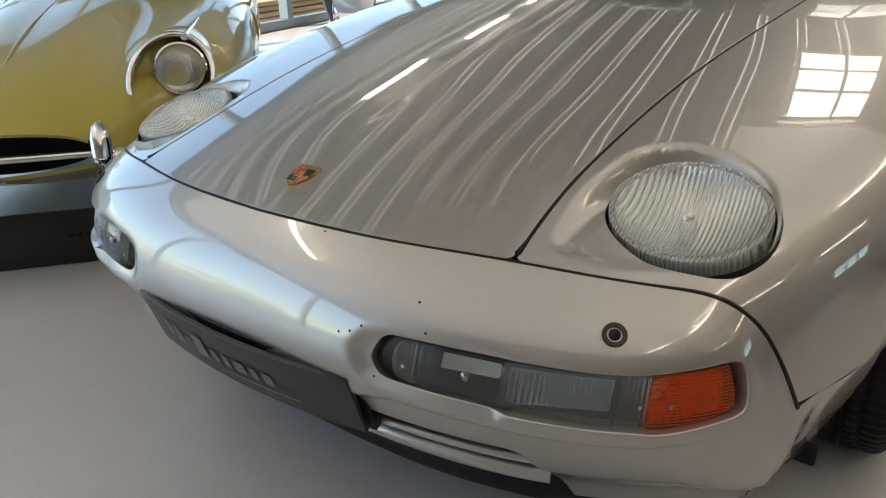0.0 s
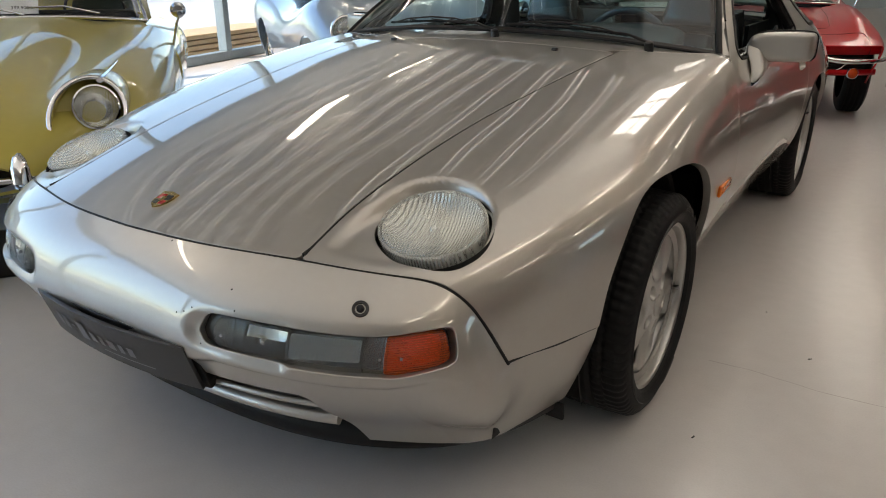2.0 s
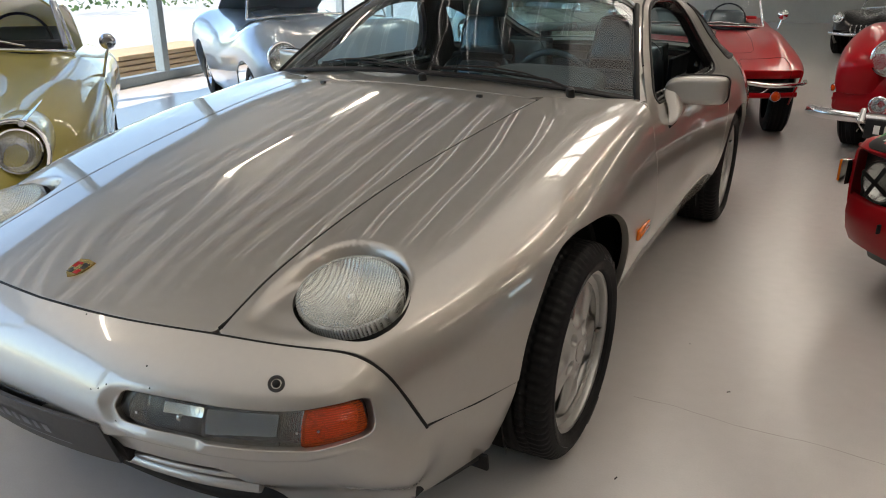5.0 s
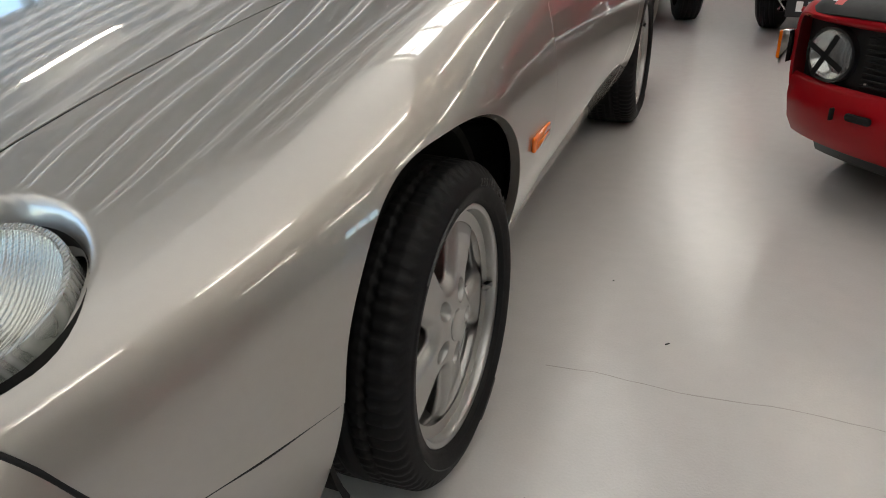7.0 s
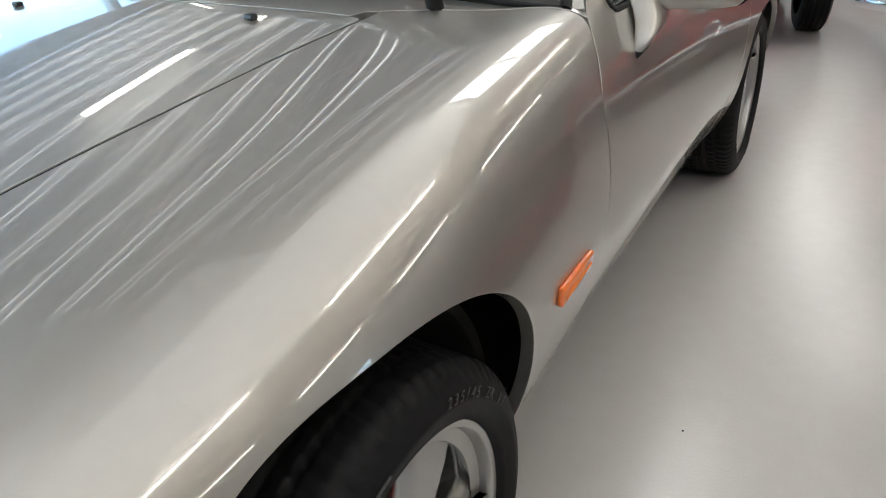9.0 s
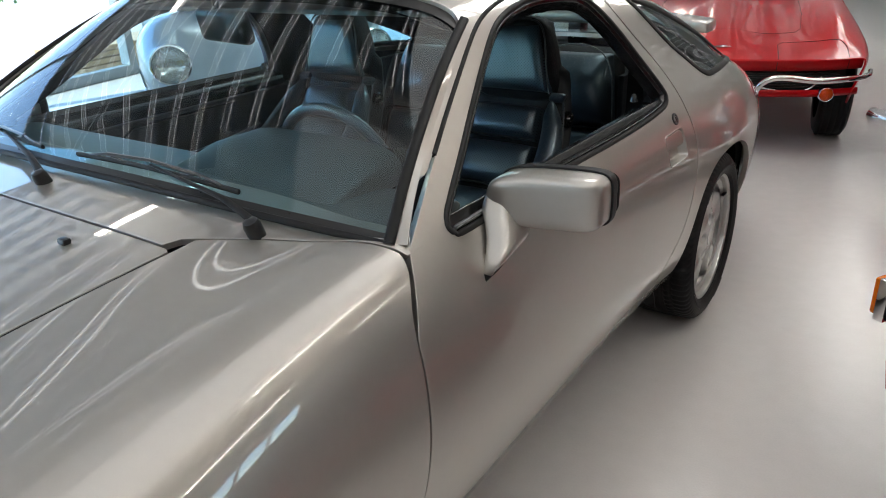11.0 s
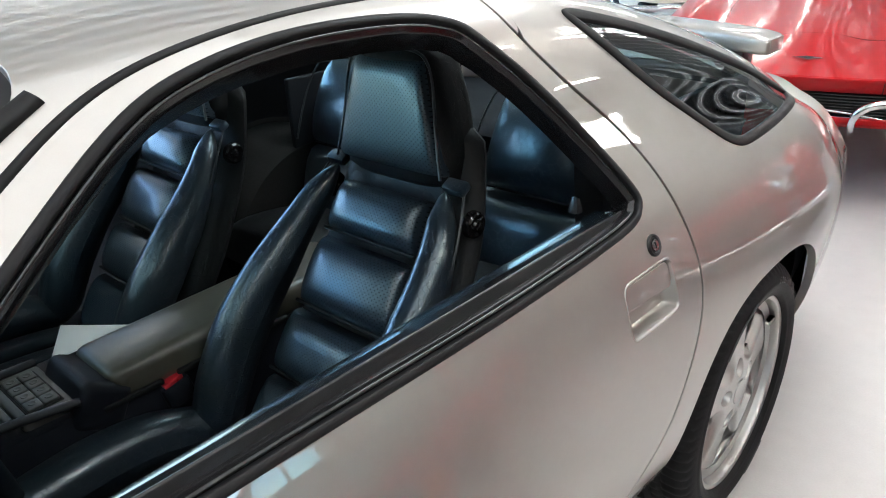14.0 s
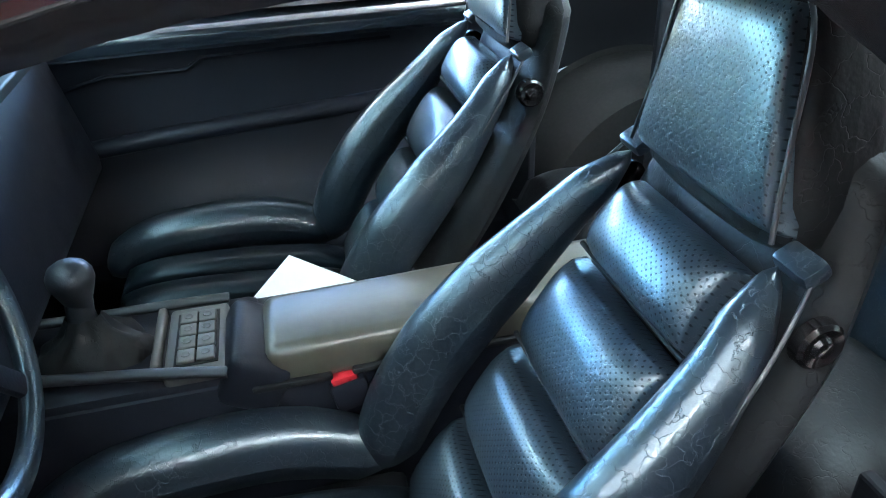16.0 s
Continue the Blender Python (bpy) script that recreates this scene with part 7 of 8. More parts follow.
# pale yellow long-bonnet coupe beside the silver one
A_J = 50
jag = thing("classic_coupe", "pale yellow long-bonnet classic coupe with chrome headlamp rings", "car", pose(-1.48, -0.82, 0, 0, 0, A_J))
cols = [
    list(zip([0] * 7, [0.0, 0.12, 0.45, 0.95, 1.45, 1.85, 2.02], [0.56, 0.63, 0.735, 0.825, 0.885, 0.92, 0.93])),
    list(zip([0.12, 0.14, 0.18, 0.2, 0.21, 0.22, 0.22], [0.0, 0.12, 0.45, 0.95, 1.45, 1.86, 2.03], [0.555, 0.625, 0.725, 0.815, 0.878, 0.913, 0.925])),
    list(zip([0.22, 0.27, 0.33, 0.36, 0.38, 0.40, 0.41], [0.015, 0.14, 0.46, 0.95, 1.45, 1.9, 2.06], [0.54, 0.60, 0.685, 0.755, 0.82, 0.875, 0.895])),
    list(zip([0.30, 0.40, 0.53, 0.60, 0.64, 0.66, 0.66], [0.04, 0.17, 0.48, 0.95, 1.45, 1.95, 2.12], [0.50, 0.565, 0.69, 0.775, 0.825, 0.86, 0.875])),
    list(zip([0.33, 0.47, 0.67, 0.77, 0.80, 0.81, 0.81], [0.06, 0.21, 0.52, 0.97, 1.45, 1.95, 2.12], [0.46, 0.485, 0.56, 0.62, 0.66, 0.70, 0.72])),
    list(zip([0.28, 0.42, 0.63, 0.75, 0.79, 0.80, 0.80], [0.07, 0.22, 0.52, 0.97, 1.45, 1.95, 2.12], [0.415, 0.40, 0.38, 0.36, 0.36, 0.36, 0.36])),
    list(zip([0.0, 0.0, 0.30, 0.55, 0.62, 0.65, 0.65], [0.06, 0.22, 0.5, 0.95, 1.45, 1.95, 2.12], [0.395, 0.335, 0.27, 0.22, 0.2, 0.2, 0.2])),
]
shell("bonnet", cols, M["yellow"], jag, "pale yellow long bonnet")
for k, (c, o) in enumerate(((0.25, 0.004),)):
    part("bonnet_rib", tube(polyline([(0, 0.10, 0.617), (0, 0.45, 0.737), (0, 0.95, 0.827), (0, 1.45, 0.887)], 8), 0.005, 6, flat=0.6), M["yellow"], jag, "", 60)
a = np.linspace(0, 2 * math.pi, 40, endpoint=False)
mo = bmesh.new()
mo.faces.new([mo.verts.new((0.31 * math.cos(t), 0.16, 0.475 + 0.085 * math.sin(t))) for t in a])
part("grille_mouth", mo, M["void"], jag, "dark oval grille mouth")
chrome_bar(jag, [(-0.33, 0.06, 0.465), (0, 0.015, 0.475), (0.33, 0.06, 0.465)], 0.016, 0.8, "grille_bar", "chrome bar across the mouth")
part("motif_bar", tube([(0, 0.03, 0.40), (0, 0.005, 0.47), (0, 0.0, 0.55)], 0.012, 8), M["chrome"], jag, "", 60)
for s in (1, -1):
    chrome_bar(jag, [(s * 0.30, 0.02, 0.455), (s * 0.45, 0.10, 0.455), (s * 0.62, 0.30, 0.46), (s * 0.72, 0.50, 0.465)], 0.03, 0.9)
    part("overrider", tube([(s * 0.335, -0.01, 0.36), (s * 0.335, -0.03, 0.42), (s * 0.335, -0.035, 0.48), (s * 0.335, -0.03, 0.53), (s * 0.335, -0.015, 0.56), (s * 0.335, 0.0, 0.574)], [0.022, 0.033, 0.036, 0.033, 0.024, 0.01], 16), M["chrome"], jag, "chrome overrider", 60)
    lamp = round_lamp(jag, s * 0.565, 0.345, 0.672, 0.083, 12, s * 6)
    C_, a_, b_ = np.array([s * 0.535, 0.30, 0.645]), np.array([s * 0.055, 0.085, 0.135]), np.array([s * 0.125, 0.02, -0.045])
    oval = np.array([C_ + a_ * math.cos(t) + b_ * math.sin(t) for t in np.linspace(0, 2 * math.pi, 41)])
    part("lamp_surround", tube([tuple(q) for q in oval[:-1]], 0.0105, 8, closed=True), M["chrome"], lamp, "oval chrome surround", 60)
    cowl_ = np.array([C_ + (oval - C_) * k + np.array([0, d, h]) for k, d, h in ((0.90, 0.07, 0.0), (0.955, 0.012, 0.0), (1.0, 0.0, 0.0), (1.02, 0.03, 0.0), (1.03, 0.10, 0.005), (0.98, 0.26, 0.005), (0.85, 0.50, -0.01))])
    cm_ = grid_mesh(cowl_)
    if (cm_[1] * (cm_[0] - C_)).sum() < 0:
        cm_ = grid_mesh(cowl_, True)
    piece("lamp_cowl", cm_, M["yellow"], jag, "pale yellow lamp cowl")
    part("lamp_floor", plate_of([(0.9 * math.cos(t), 0.9 * math.sin(t)) for t in np.linspace(0, 2 * math.pi, 32, endpoint=False)], 0.02, Matrix((tuple(a_) + (0,), tuple(b_) + (0,), (0, 0.01, 0, 0), (0, 0, 0, 1))).transposed() @ Matrix.Identity(4)), M["yellow"], jag, "").matrix_basis = Matrix.Translation(tuple(C_ + np.array([0, 0.075, 0])))
    part("chrome_strip", tube([(s * 0.59, 0.37, 0.775), (s * 0.60, 0.55, 0.785), (s * 0.61, 0.85, 0.795)], [0.013, 0.008, 0.003], 8), M["chrome"], lamp, "", 60)
    side = [
        list(zip([s * 0.66] * 5, [2.05, 2.4, 2.9, 3.5, 4.2], [0.875, 0.88, 0.87, 0.82, 0.66])),
        list(zip([s * 0.81, s * 0.82, s * 0.82, s * 0.80, s * 0.6], [2.05, 2.4, 2.9, 3.5, 4.25], [0.72, 0.74, 0.75, 0.74, 0.62])),
        list(zip([s * 0.82, s * 0.83, s * 0.83, s * 0.8, s * 0.6], [2.05, 2.4, 2.9, 3.5, 4.25], [0.5, 0.5, 0.5, 0.52, 0.5])),
        list(zip([s * 0.66] * 5, [2.05, 2.4, 2.9, 3.5, 4.2], [0.2, 0.2, 0.2, 0.25, 0.4])),
    ]
    piece("body_side", grid_mesh(net(side, 40, 30), s > 0), M["yellow"], jag, "pale yellow flank", 0.01, 0.003)
    pm = part("wing_mirror", lathe([(-0.045, 0.0), (-0.04, 0.03), (-0.01, 0.046), (0.01, 0.046), (0.012, 0.0)], 24, "z", pose(s * 0.855, 2.06, 0.955, -90, 0, 0)), M["chrome"], jag, "round chrome mirror", 50)
    part("mirror_stalk", tube([(s * 0.80, 2.12, 0.74), (s * 0.83, 2.08, 0.85), (s * 0.855, 2.07, 0.93)], 0.008, 8), M["chrome"], pm, "", 50)
    road_wheel(jag, s * 0.66, 0.98, 0.32, 0.17, M["chrome"])
    road_wheel(jag, s * 0.66, 3.42, 0.32, 0.17, M["chrome"])
    part("roof_pillar", tube([(s * 0.62, 2.12, 0.93), (s * 0.55, 2.42, 1.2)], 0.016, 8), M["chrome"], jag, "", 50)
screen(jag, [(0, 1.99, 0.93), (0.3, 2.01, 0.925), (0.55, 2.07, 0.905), (0.66, 2.16, 0.89)], [(0, 2.40, 1.215), (0.3, 2.41, 1.21), (0.48, 2.44, 1.20), (0.56, 2.48, 1.185)])
roofc = [list(zip([x] * 4, [2.42 + 0.04 * (x > 0.3), 2.8, 3.4, 4.15], [1.22 - d, 1.235 - d, 1.15 - d, 0.68])) for x, d in ((0, 0), (0.3, 0.01), (0.5, 0.04), (0.56, 0.09))]
shell("roof", roofc, M["yellow"], jag, "pale yellow roof", 30, 24)
part("cabin_trim", block((1.2, 0.12, 0.3), 0.04, pose(0, 2.35, 0.8)), M["vinyl"], jag, "black dashboard", 40)
part("steering_wheel", lathe([(-0.008, 0.18), (0, 0.19), (0.008, 0.18), (0, 0.172), (-0.008, 0.18)], 32, "z", pose(0.33, 2.5, 0.93, 70)), M["vinyl"], jag, "", 60)
for s in (0.33, -0.33):
    part("seat_back", block((0.42, 0.14, 0.5), 0.05, pose(s, 2.95, 0.75, -14), 3), M["leather"], jag, "black leather seat", 40)
for x0, x1 in ((0.42, 0.02), (0.02, -0.38)):
    part("wiper", tube([(x0, 1.99, 0.945), ((x0 + x1) / 2, 2.06, 0.985), (x1, 2.06, 0.98)], 0.006, 6), M["chrome_dark"], jag, "thin wiper", 60)
card = thing("price_card", "white price card standing behind the yellow car's windscreen", "sign", pose(-1.48, -0.82, 0, 0, 0, A_J) @ pose(-0.02, 2.16, 1.06, 52, 0, 0))
part("card_sheet", block((0.20, 0.29, 0.002)), M["white_flag"], card, "white card")
for k, (w_, h_, y_, x_) in enumerate(((0.11, 0.018, 0.115, -0.03), (0.10, 0.006, 0.095, -0.035), (0.055, 0.03, 0.06, -0.06), (0.12, 0.006, 0.03, -0.02), (0.12, 0.006, 0.015, -0.02), (0.12, 0.006, 0.0, -0.02), (0.08, 0.006, -0.03, -0.04), (0.08, 0.006, -0.045, -0.04))):
    part("card_line", block((w_, h_, 0.001), 0, pose(x_, y_, 0.0018)), M["plate_grey"], card)
price = bpy.data.curves.new("price_text", "FONT")
price.body, price.size, price.extrude, price.align_x = "399.900 kr", 0.03, 0.0004, "CENTER"
price.materials.append(M["plate_black"])
place(new("price_text", price), card).matrix_basis = pose(0.02, -0.115, 0.002)
tray = thing("drip_tray", "black plastic tray standing under the yellow car's nose", "tray", pose(-1.48, -0.82, 0, 0, 0, A_J))
part("tray_body", block((1.5, 0.03, 0.20), 0.012, pose(0, 0.30, 0.10, -8)), M["black_trim"], tray, "black plastic board", 40)
part("tray_ledge", block((1.5, 0.25, 0.015), 0.005, pose(0, 0.42, 0.008)), M["black_trim"], tray, "", 40)
for k in range(6):
    part("raised_mark", block((0.022, 0.006, 0.016), 0.002, pose(0.10 + 0.03 * k, 0.288, 0.11, -8)), M["black_rubber"], tray)

# red sharp-nosed roadster behind the silver car
A_C = 13
vet = thing("red_roadster", "glossy red sharp-nosed roadster with chrome bumperettes and black slatted grille", "car")
VF = np.array([0, 0.065, 0.27, 0.54, 0.81, 1.0])


def ease(t):
    t = np.clip(t, 0, 1)
    return t * t * (3 - 2 * t)


def bonnet_at(x, f, lift=0.0):
    """A point of the red roadster's bonnet: across, and the share of the way from the nose to the screen."""
    x_ = abs(x)
    y = 0.2 * (x_ / 0.83) ** 3.2
    z = 0.62 + 0.20 * (1 - (1 - f) ** 1.6) + 0.034 * (1 - ease((x_ - 0.05) / 0.22)) * ease(f / 0.3)
    z += 0.062 * math.exp(-(((x_ - 0.69) / 0.12) ** 2)) * ease(f / 0.32) * (1 - 0.4 * ease((f - 0.5) / 0.5))
    return (x, y + (1.86 - y) * f, z + lift)


cols = [[bonnet_at(x, f) for f in VF] for x in (0, 0.05, 0.11, 0.17, 0.23, 0.30, 0.38, 0.46, 0.54, 0.61, 0.67, 0.73, 0.78)] + [
    list(zip([0.83, 0.845, 0.87, 0.885, 0.885, 0.885], [0.17, 0.26, 0.5, 1.0, 1.5, 1.88], [0.60, 0.605, 0.63, 0.64, 0.64, 0.64])),
    list(zip([0.82, 0.835, 0.86, 0.87, 0.86, 0.86], [0.19, 0.28, 0.5, 1.0, 1.5, 1.88], [0.52, 0.50, 0.45, 0.42, 0.4, 0.4])),
    list(zip([0.78, 0.79, 0.80, 0.79, 0.78, 0.78], [0.2, 0.3, 0.5, 1.0, 1.5, 1.88], [0.40, 0.36, 0.26, 0.22, 0.2, 0.2])),
]
shell("body", cols, M["red"], vet, "glossy red front body", 90, 90, lambda p: 0.36 - np.hypot(p[:, 1] - 0.78, p[:, 2] - 0.33) - (np.abs(p[:, 0]) < 0.6) * 9)
xs_ = np.linspace(-0.82, 0.82, 61)


def face_band(name, prof, mat, parent, label="", half=0.82):
    x = np.linspace(-half, half, 61)
    y = 0.2 * np.abs(x / 0.83) ** 3.2
    g = np.array([[(a_, b_ + dy, z_) for a_, b_ in zip(x, y)] for dy, z_ in prof])
    m = grid_mesh(g)
    if m[1][len(m[1]) // 2][1] > 0:
        m = grid_mesh(g, True)
    return piece(name, m, mat, parent, label, 0.01, 0.003)


face_band("nose_band", [(0.0, 0.617), (0.012, 0.59), (0.035, 0.56), (0.06, 0.545)], M["red"], vet, "red nose band")
face_band("grille_back", [(0.11, 0.55), (0.12, 0.42)], M["void"], vet, "", 0.74)
for k in range(7):
    chrome_bar(vet, [(-0.7, 0.2 * (0.7 / 0.83) ** 3.2 + 0.075, 0.53 - 0.014 * k), (-0.35, 0.085, 0.53 - 0.014 * k), (0, 0.08, 0.53 - 0.014 * k), (0.35, 0.085, 0.53 - 0.014 * k), (0.7, 0.2 * (0.7 / 0.83) ** 3.2 + 0.075, 0.53 - 0.014 * k)], 0.0035, 1.0, "grille_slat", "dark grille slat").data.materials[0] = M["black_gloss"]
chrome_bar(vet, [(-0.60, 0.13, 0.51), (-0.55, 0.12, 0.445), (-0.3, 0.08, 0.435), (0.3, 0.08, 0.435), (0.55, 0.12, 0.445), (0.60, 0.13, 0.51)], 0.006, 1.0, "grille_rim", "chrome grille rim")
face_band("valance", [(0.06, 0.428), (0.05, 0.41), (0.065, 0.385), (0.16, 0.37)], M["red"], vet, "red front valance")
for s in (1, -1):
    chrome_bar(vet, [(s * 0.235, 0.06, 0.36), (s * 0.235, -0.01, 0.40), (s * 0.245, -0.045, 0.47), (s * 0.28, -0.05, 0.505), (s * 0.5, -0.01, 0.51), (s * 0.75, 0.10, 0.505), (s * 0.86, 0.24, 0.50), (s * 0.895, 0.40, 0.50)], 0.016, 1.15, "bumperette", "chrome front bumperette")
    pk = part("park_lamp", lathe([(-0.02, 0.044), (0.006, 0.044), (0.01, 0.040), (0.006, 0.036)], 28, "z", pose(s * 0.635, 0.11, 0.405, 90, 0, s * 12)), M["chrome"], vet, "round amber parking lamp", 50)
    part("lens", lathe([(0.004, 0.036), (0.014, 0.028), (0.018, 0)], 24, "z", pose(s * 0.635, 0.11, 0.405, 90, 0, s * 12)), M["amber"], pk, "amber lens", 60)
    road_wheel(vet, s * 0.745, 0.78, 0.335, 0.19, M["chrome"])
    road_wheel(vet, s * 0.745, 3.26, 0.335, 0.19, M["chrome"])
    flank = [
        list(zip([s * 0.6] * 5, [1.85, 2.3, 2.9, 3.5, 4.4], [0.855, 0.87, 0.88, 0.87, 0.75])),
        list(zip([s * 0.83, s * 0.84, s * 0.85, s * 0.86, s * 0.75], [1.87, 2.3, 2.9, 3.5, 4.45], [0.80, 0.80, 0.83, 0.84, 0.72])),
        list(zip([s * 0.885, s * 0.86, s * 0.86, s * 0.88, s * 0.76], [1.87, 2.3, 2.9, 3.5, 4.45], [0.62, 0.6, 0.6, 0.62, 0.6])),
        list(zip([s * 0.78] * 5, [1.87, 2.3, 2.9, 3.5, 4.4], [0.2, 0.2, 0.2, 0.25, 0.35])),
    ]
    piece("body_side", grid_mesh(net(flank, 40, 30), s > 0), M["red"], vet, "red flank", 0.01, 0.003)
    pm = part("wing_mirror", lathe([(-0.04, 0.0), (-0.035, 0.03), (-0.005, 0.05), (0.01, 0.05), (0.012, 0.0)], 24, "z", pose(s * 0.86, 1.95, 0.98, -90, 0, 0)), M["chrome"], vet, "round mirror", 50)
    part("mirror_stalk", tube([(s * 0.83, 1.97, 0.84), (s * 0.86, 1.96, 0.95)], 0.008, 8), M["chrome"], pm, "", 50)
    for w_ in ([(0.50, 0.97), (0.50, 0.6), (0.48, 0.36), (0.44, 0.31), (0.33, 0.30), (0.0, 0.29)], [(0.34, 0.005), (0.335, 0.16), (0.36, 0.185), (0.5, 0.19), (0.70, 0.15), (0.73, 0.10), (0.735, 0.005)]):
        part("bonnet_joint", tube([bonnet_at(s * a_, b_, -0.0005) for i_ in range(len(w_) - 1) for a_, b_ in np.linspace(w_[i_], w_[i_ + 1], 7)[: 7 if i_ == len(w_) - 2 else 6]], 0.0022, 6), M["void"], vet, "", 60)
    for w_ in (0.335, 0.735):
        part("lamp_cover_joint", tube([(s * w_, 0.2 * (w_ / 0.83) ** 3.2 + dy, z_) for dy, z_ in ((0.0, 0.617), (0.012, 0.59), (0.035, 0.56), (0.06, 0.545))], 0.0022, 6), M["void"], vet, "", 60)
    for k in range(14):
        part("cowl_slot", block((0.012, 0.05, 0.006), 0.002, pose(s * (0.22 + 0.022 * k), 1.78, 0.845 - 0.02 * k / 14)), M["void"], vet)
part("nose_emblem", plate_of([(-0.07, 0.0), (0, 0.018), (0.07, 0.0), (0, -0.018)], 0.006, pose(0, 0.20, 0.668, 14)), M["chrome"], vet, "small chrome nose emblem")
screen(vet, [(0, 1.84, 0.87), (0.35, 1.86, 0.865), (0.6, 1.95, 0.855), (0.7, 2.08, 0.85)], [(0, 2.12, 1.18), (0.35, 2.13, 1.175), (0.56, 2.2, 1.165), (0.64, 2.3, 1.15)])
part("dash_top", block((1.3, 0.16, 0.1), 0.03, pose(0, 2.12, 0.83)), M["vinyl"], vet, "black dashboard", 40)
part("steering_wheel", lathe([(-0.008, 0.18), (0, 0.19), (0.008, 0.18), (0, 0.172), (-0.008, 0.18)], 32, "z", pose(0.36, 2.35, 0.9, 70)), M["vinyl"], vet, "", 60)
for s in (0.36, -0.36):
    part("seat_back", block((0.46, 0.14, 0.42), 0.05, pose(s, 2.85, 0.78, -14), 3), M["leather"], vet, "black leather seat", 40)
for x0, x1 in ((0.45, 0.05), (-0.05, -0.45)):
    part("wiper", tube([(x0, 1.83, 0.885), ((x0 + x1) / 2, 1.86, 0.9), (x1, 1.86, 0.89)], 0.006, 6), M["chrome_dark"], vet, "thin wiper", 60)
part("tag_plate", block((0.10, 0.006, 0.05), 0.006, pose(-0.36, 0.03, 0.36)), M["ice_blue"], vet, "small pale plate", 40)
part("rear_deck", block((1.46, 1.45, 0.05), 0.02, pose(0, 3.72, 0.845, -4), 3), M["red"], vet, "red rear deck", 40)
part("tail_panel", block((1.50, 0.05, 0.40), 0.02, pose(0, 4.42, 0.58), 3), M["red"], vet, "red tail panel", 40)
part("cabin_floor", block((1.30, 1.1, 0.35), 0.05, pose(0, 2.55, 0.42), 3), M["vinyl"], vet, "black cabin trim", 40)
vet.matrix_world = pose(0.337, 4.62, 0, 0, 0, A_C)

# red rally saloon with a matt black bonnet
A_R = -42.45
rally = thing("red_rally_saloon", "dark red rally saloon with matt black bonnet and taped headlamps", "car")
cols = [
    list(zip([0] * 5, [0.02, 0.06, 0.3, 0.8, 1.3], [0.68, 0.708, 0.726, 0.742, 0.757])),
    list(zip([0.4] * 5, [0.02, 0.06, 0.3, 0.8, 1.3], [0.68, 0.706, 0.723, 0.739, 0.753])),
    list(zip([0.62, 0.62, 0.63, 0.64, 0.65], [0.04, 0.07, 0.3, 0.8, 1.3], [0.675, 0.70, 0.716, 0.731, 0.744])),
    list(zip([0.70, 0.71, 0.73, 0.75, 0.76], [0.07, 0.10, 0.3, 0.8, 1.3], [0.665, 0.685, 0.70, 0.712, 0.722])),
    list(zip([0.735, 0.75, 0.775, 0.80, 0.81], [0.10, 0.13, 0.3, 0.8, 1.3], [0.59, 0.60, 0.61, 0.62, 0.63])),
    list(zip([0.73, 0.745, 0.77, 0.795, 0.80], [0.10, 0.14, 0.3, 0.8, 1.3], [0.42, 0.42, 0.42, 0.43, 0.44])),
    list(zip([0.69, 0.70, 0.73, 0.75, 0.76], [0.12, 0.16, 0.3, 0.8, 1.3], [0.24, 0.23, 0.22, 0.2, 0.2])),
]
shell("body", cols, M["deep_red"], rally, "dark red front wings", 50, 70, lambda p: np.maximum(0.34 - np.hypot(p[:, 1] - 0.62, p[:, 2] - 0.30) - (np.abs(p[:, 0]) < 0.6) * 9, (np.abs(p[:, 0]) < 0.62) * 1.0 * (p[:, 2] > 0.70) - 0.5))


def rally_top(x, y, lift=0.0):
    """Height of the rally car's bonnet."""
    return 0.723 - 0.015 * (abs(x) / 0.7) ** 4 + lift + float(np.interp(y, [0.004, 0.03, 0.12, 0.25, 0.8, 1.3], [-0.032, -0.002, 0.040, 0.066, 0.098, 0.113]))


hy = (0.004, 0.03, 0.07, 0.12, 0.18, 0.25, 0.5, 0.8, 1.3)
hb = [[(x, y + 0.07 * (x / 0.7) ** 4, rally_top(x, y)) for y in hy] for x in (0, 0.2, 0.4, 0.56, 0.635)] + [[(0.658, y + 0.056, 0.70 + 0.75 * (rally_top(0.66, y) - 0.708)) for y in hy], [(0.662, y + 0.056, 0.66) for y in hy]]
shell("bonnet", hb, M["matt_black"], rally, "matt black bonnet", 60, 50)


def rally_face(name, prof, mat, label, half):
    x = np.linspace(-half, half, 61)
    y = 0.05 + 0.10 * np.abs(x / 0.73) ** 4
    g = np.array([[(a_, b_ + dy, z_) for a_, b_ in zip(x, y)] for dy, z_ in prof])
    m = grid_mesh(g)
    if m[1][len(m[1]) // 2][1] > 0:
        m = grid_mesh(g, True)
    return piece(name, m, mat, rally, label, 0.012, 0.004)


rally_face("upper_panel", [(-0.045, 0.682), (-0.052, 0.672), (-0.045, 0.658), (-0.02, 0.648)], M["deep_red"], "red edge above the grille", 0.725)
rally_face("grille_panel", [(0.0, 0.655), (0.005, 0.43)], M["black_trim"], "black grille panel", 0.70)
rally_face("apron", [(-0.02, 0.445), (-0.045, 0.43), (-0.05, 0.36), (-0.03, 0.27), (0.01, 0.21)], M["deep_red"], "dark red front apron", 0.725)
rally_face("under_tray", [(0.03, 0.215), (0.06, 0.16)], M["black_trim"], "", 0.6)
for k in range(9):
    part("grille_slat", block((0.80, 0.008, 0.006), 0.002, pose(0, 0.045, 0.465 + 0.02 * k)), M["black_rubber"], rally)
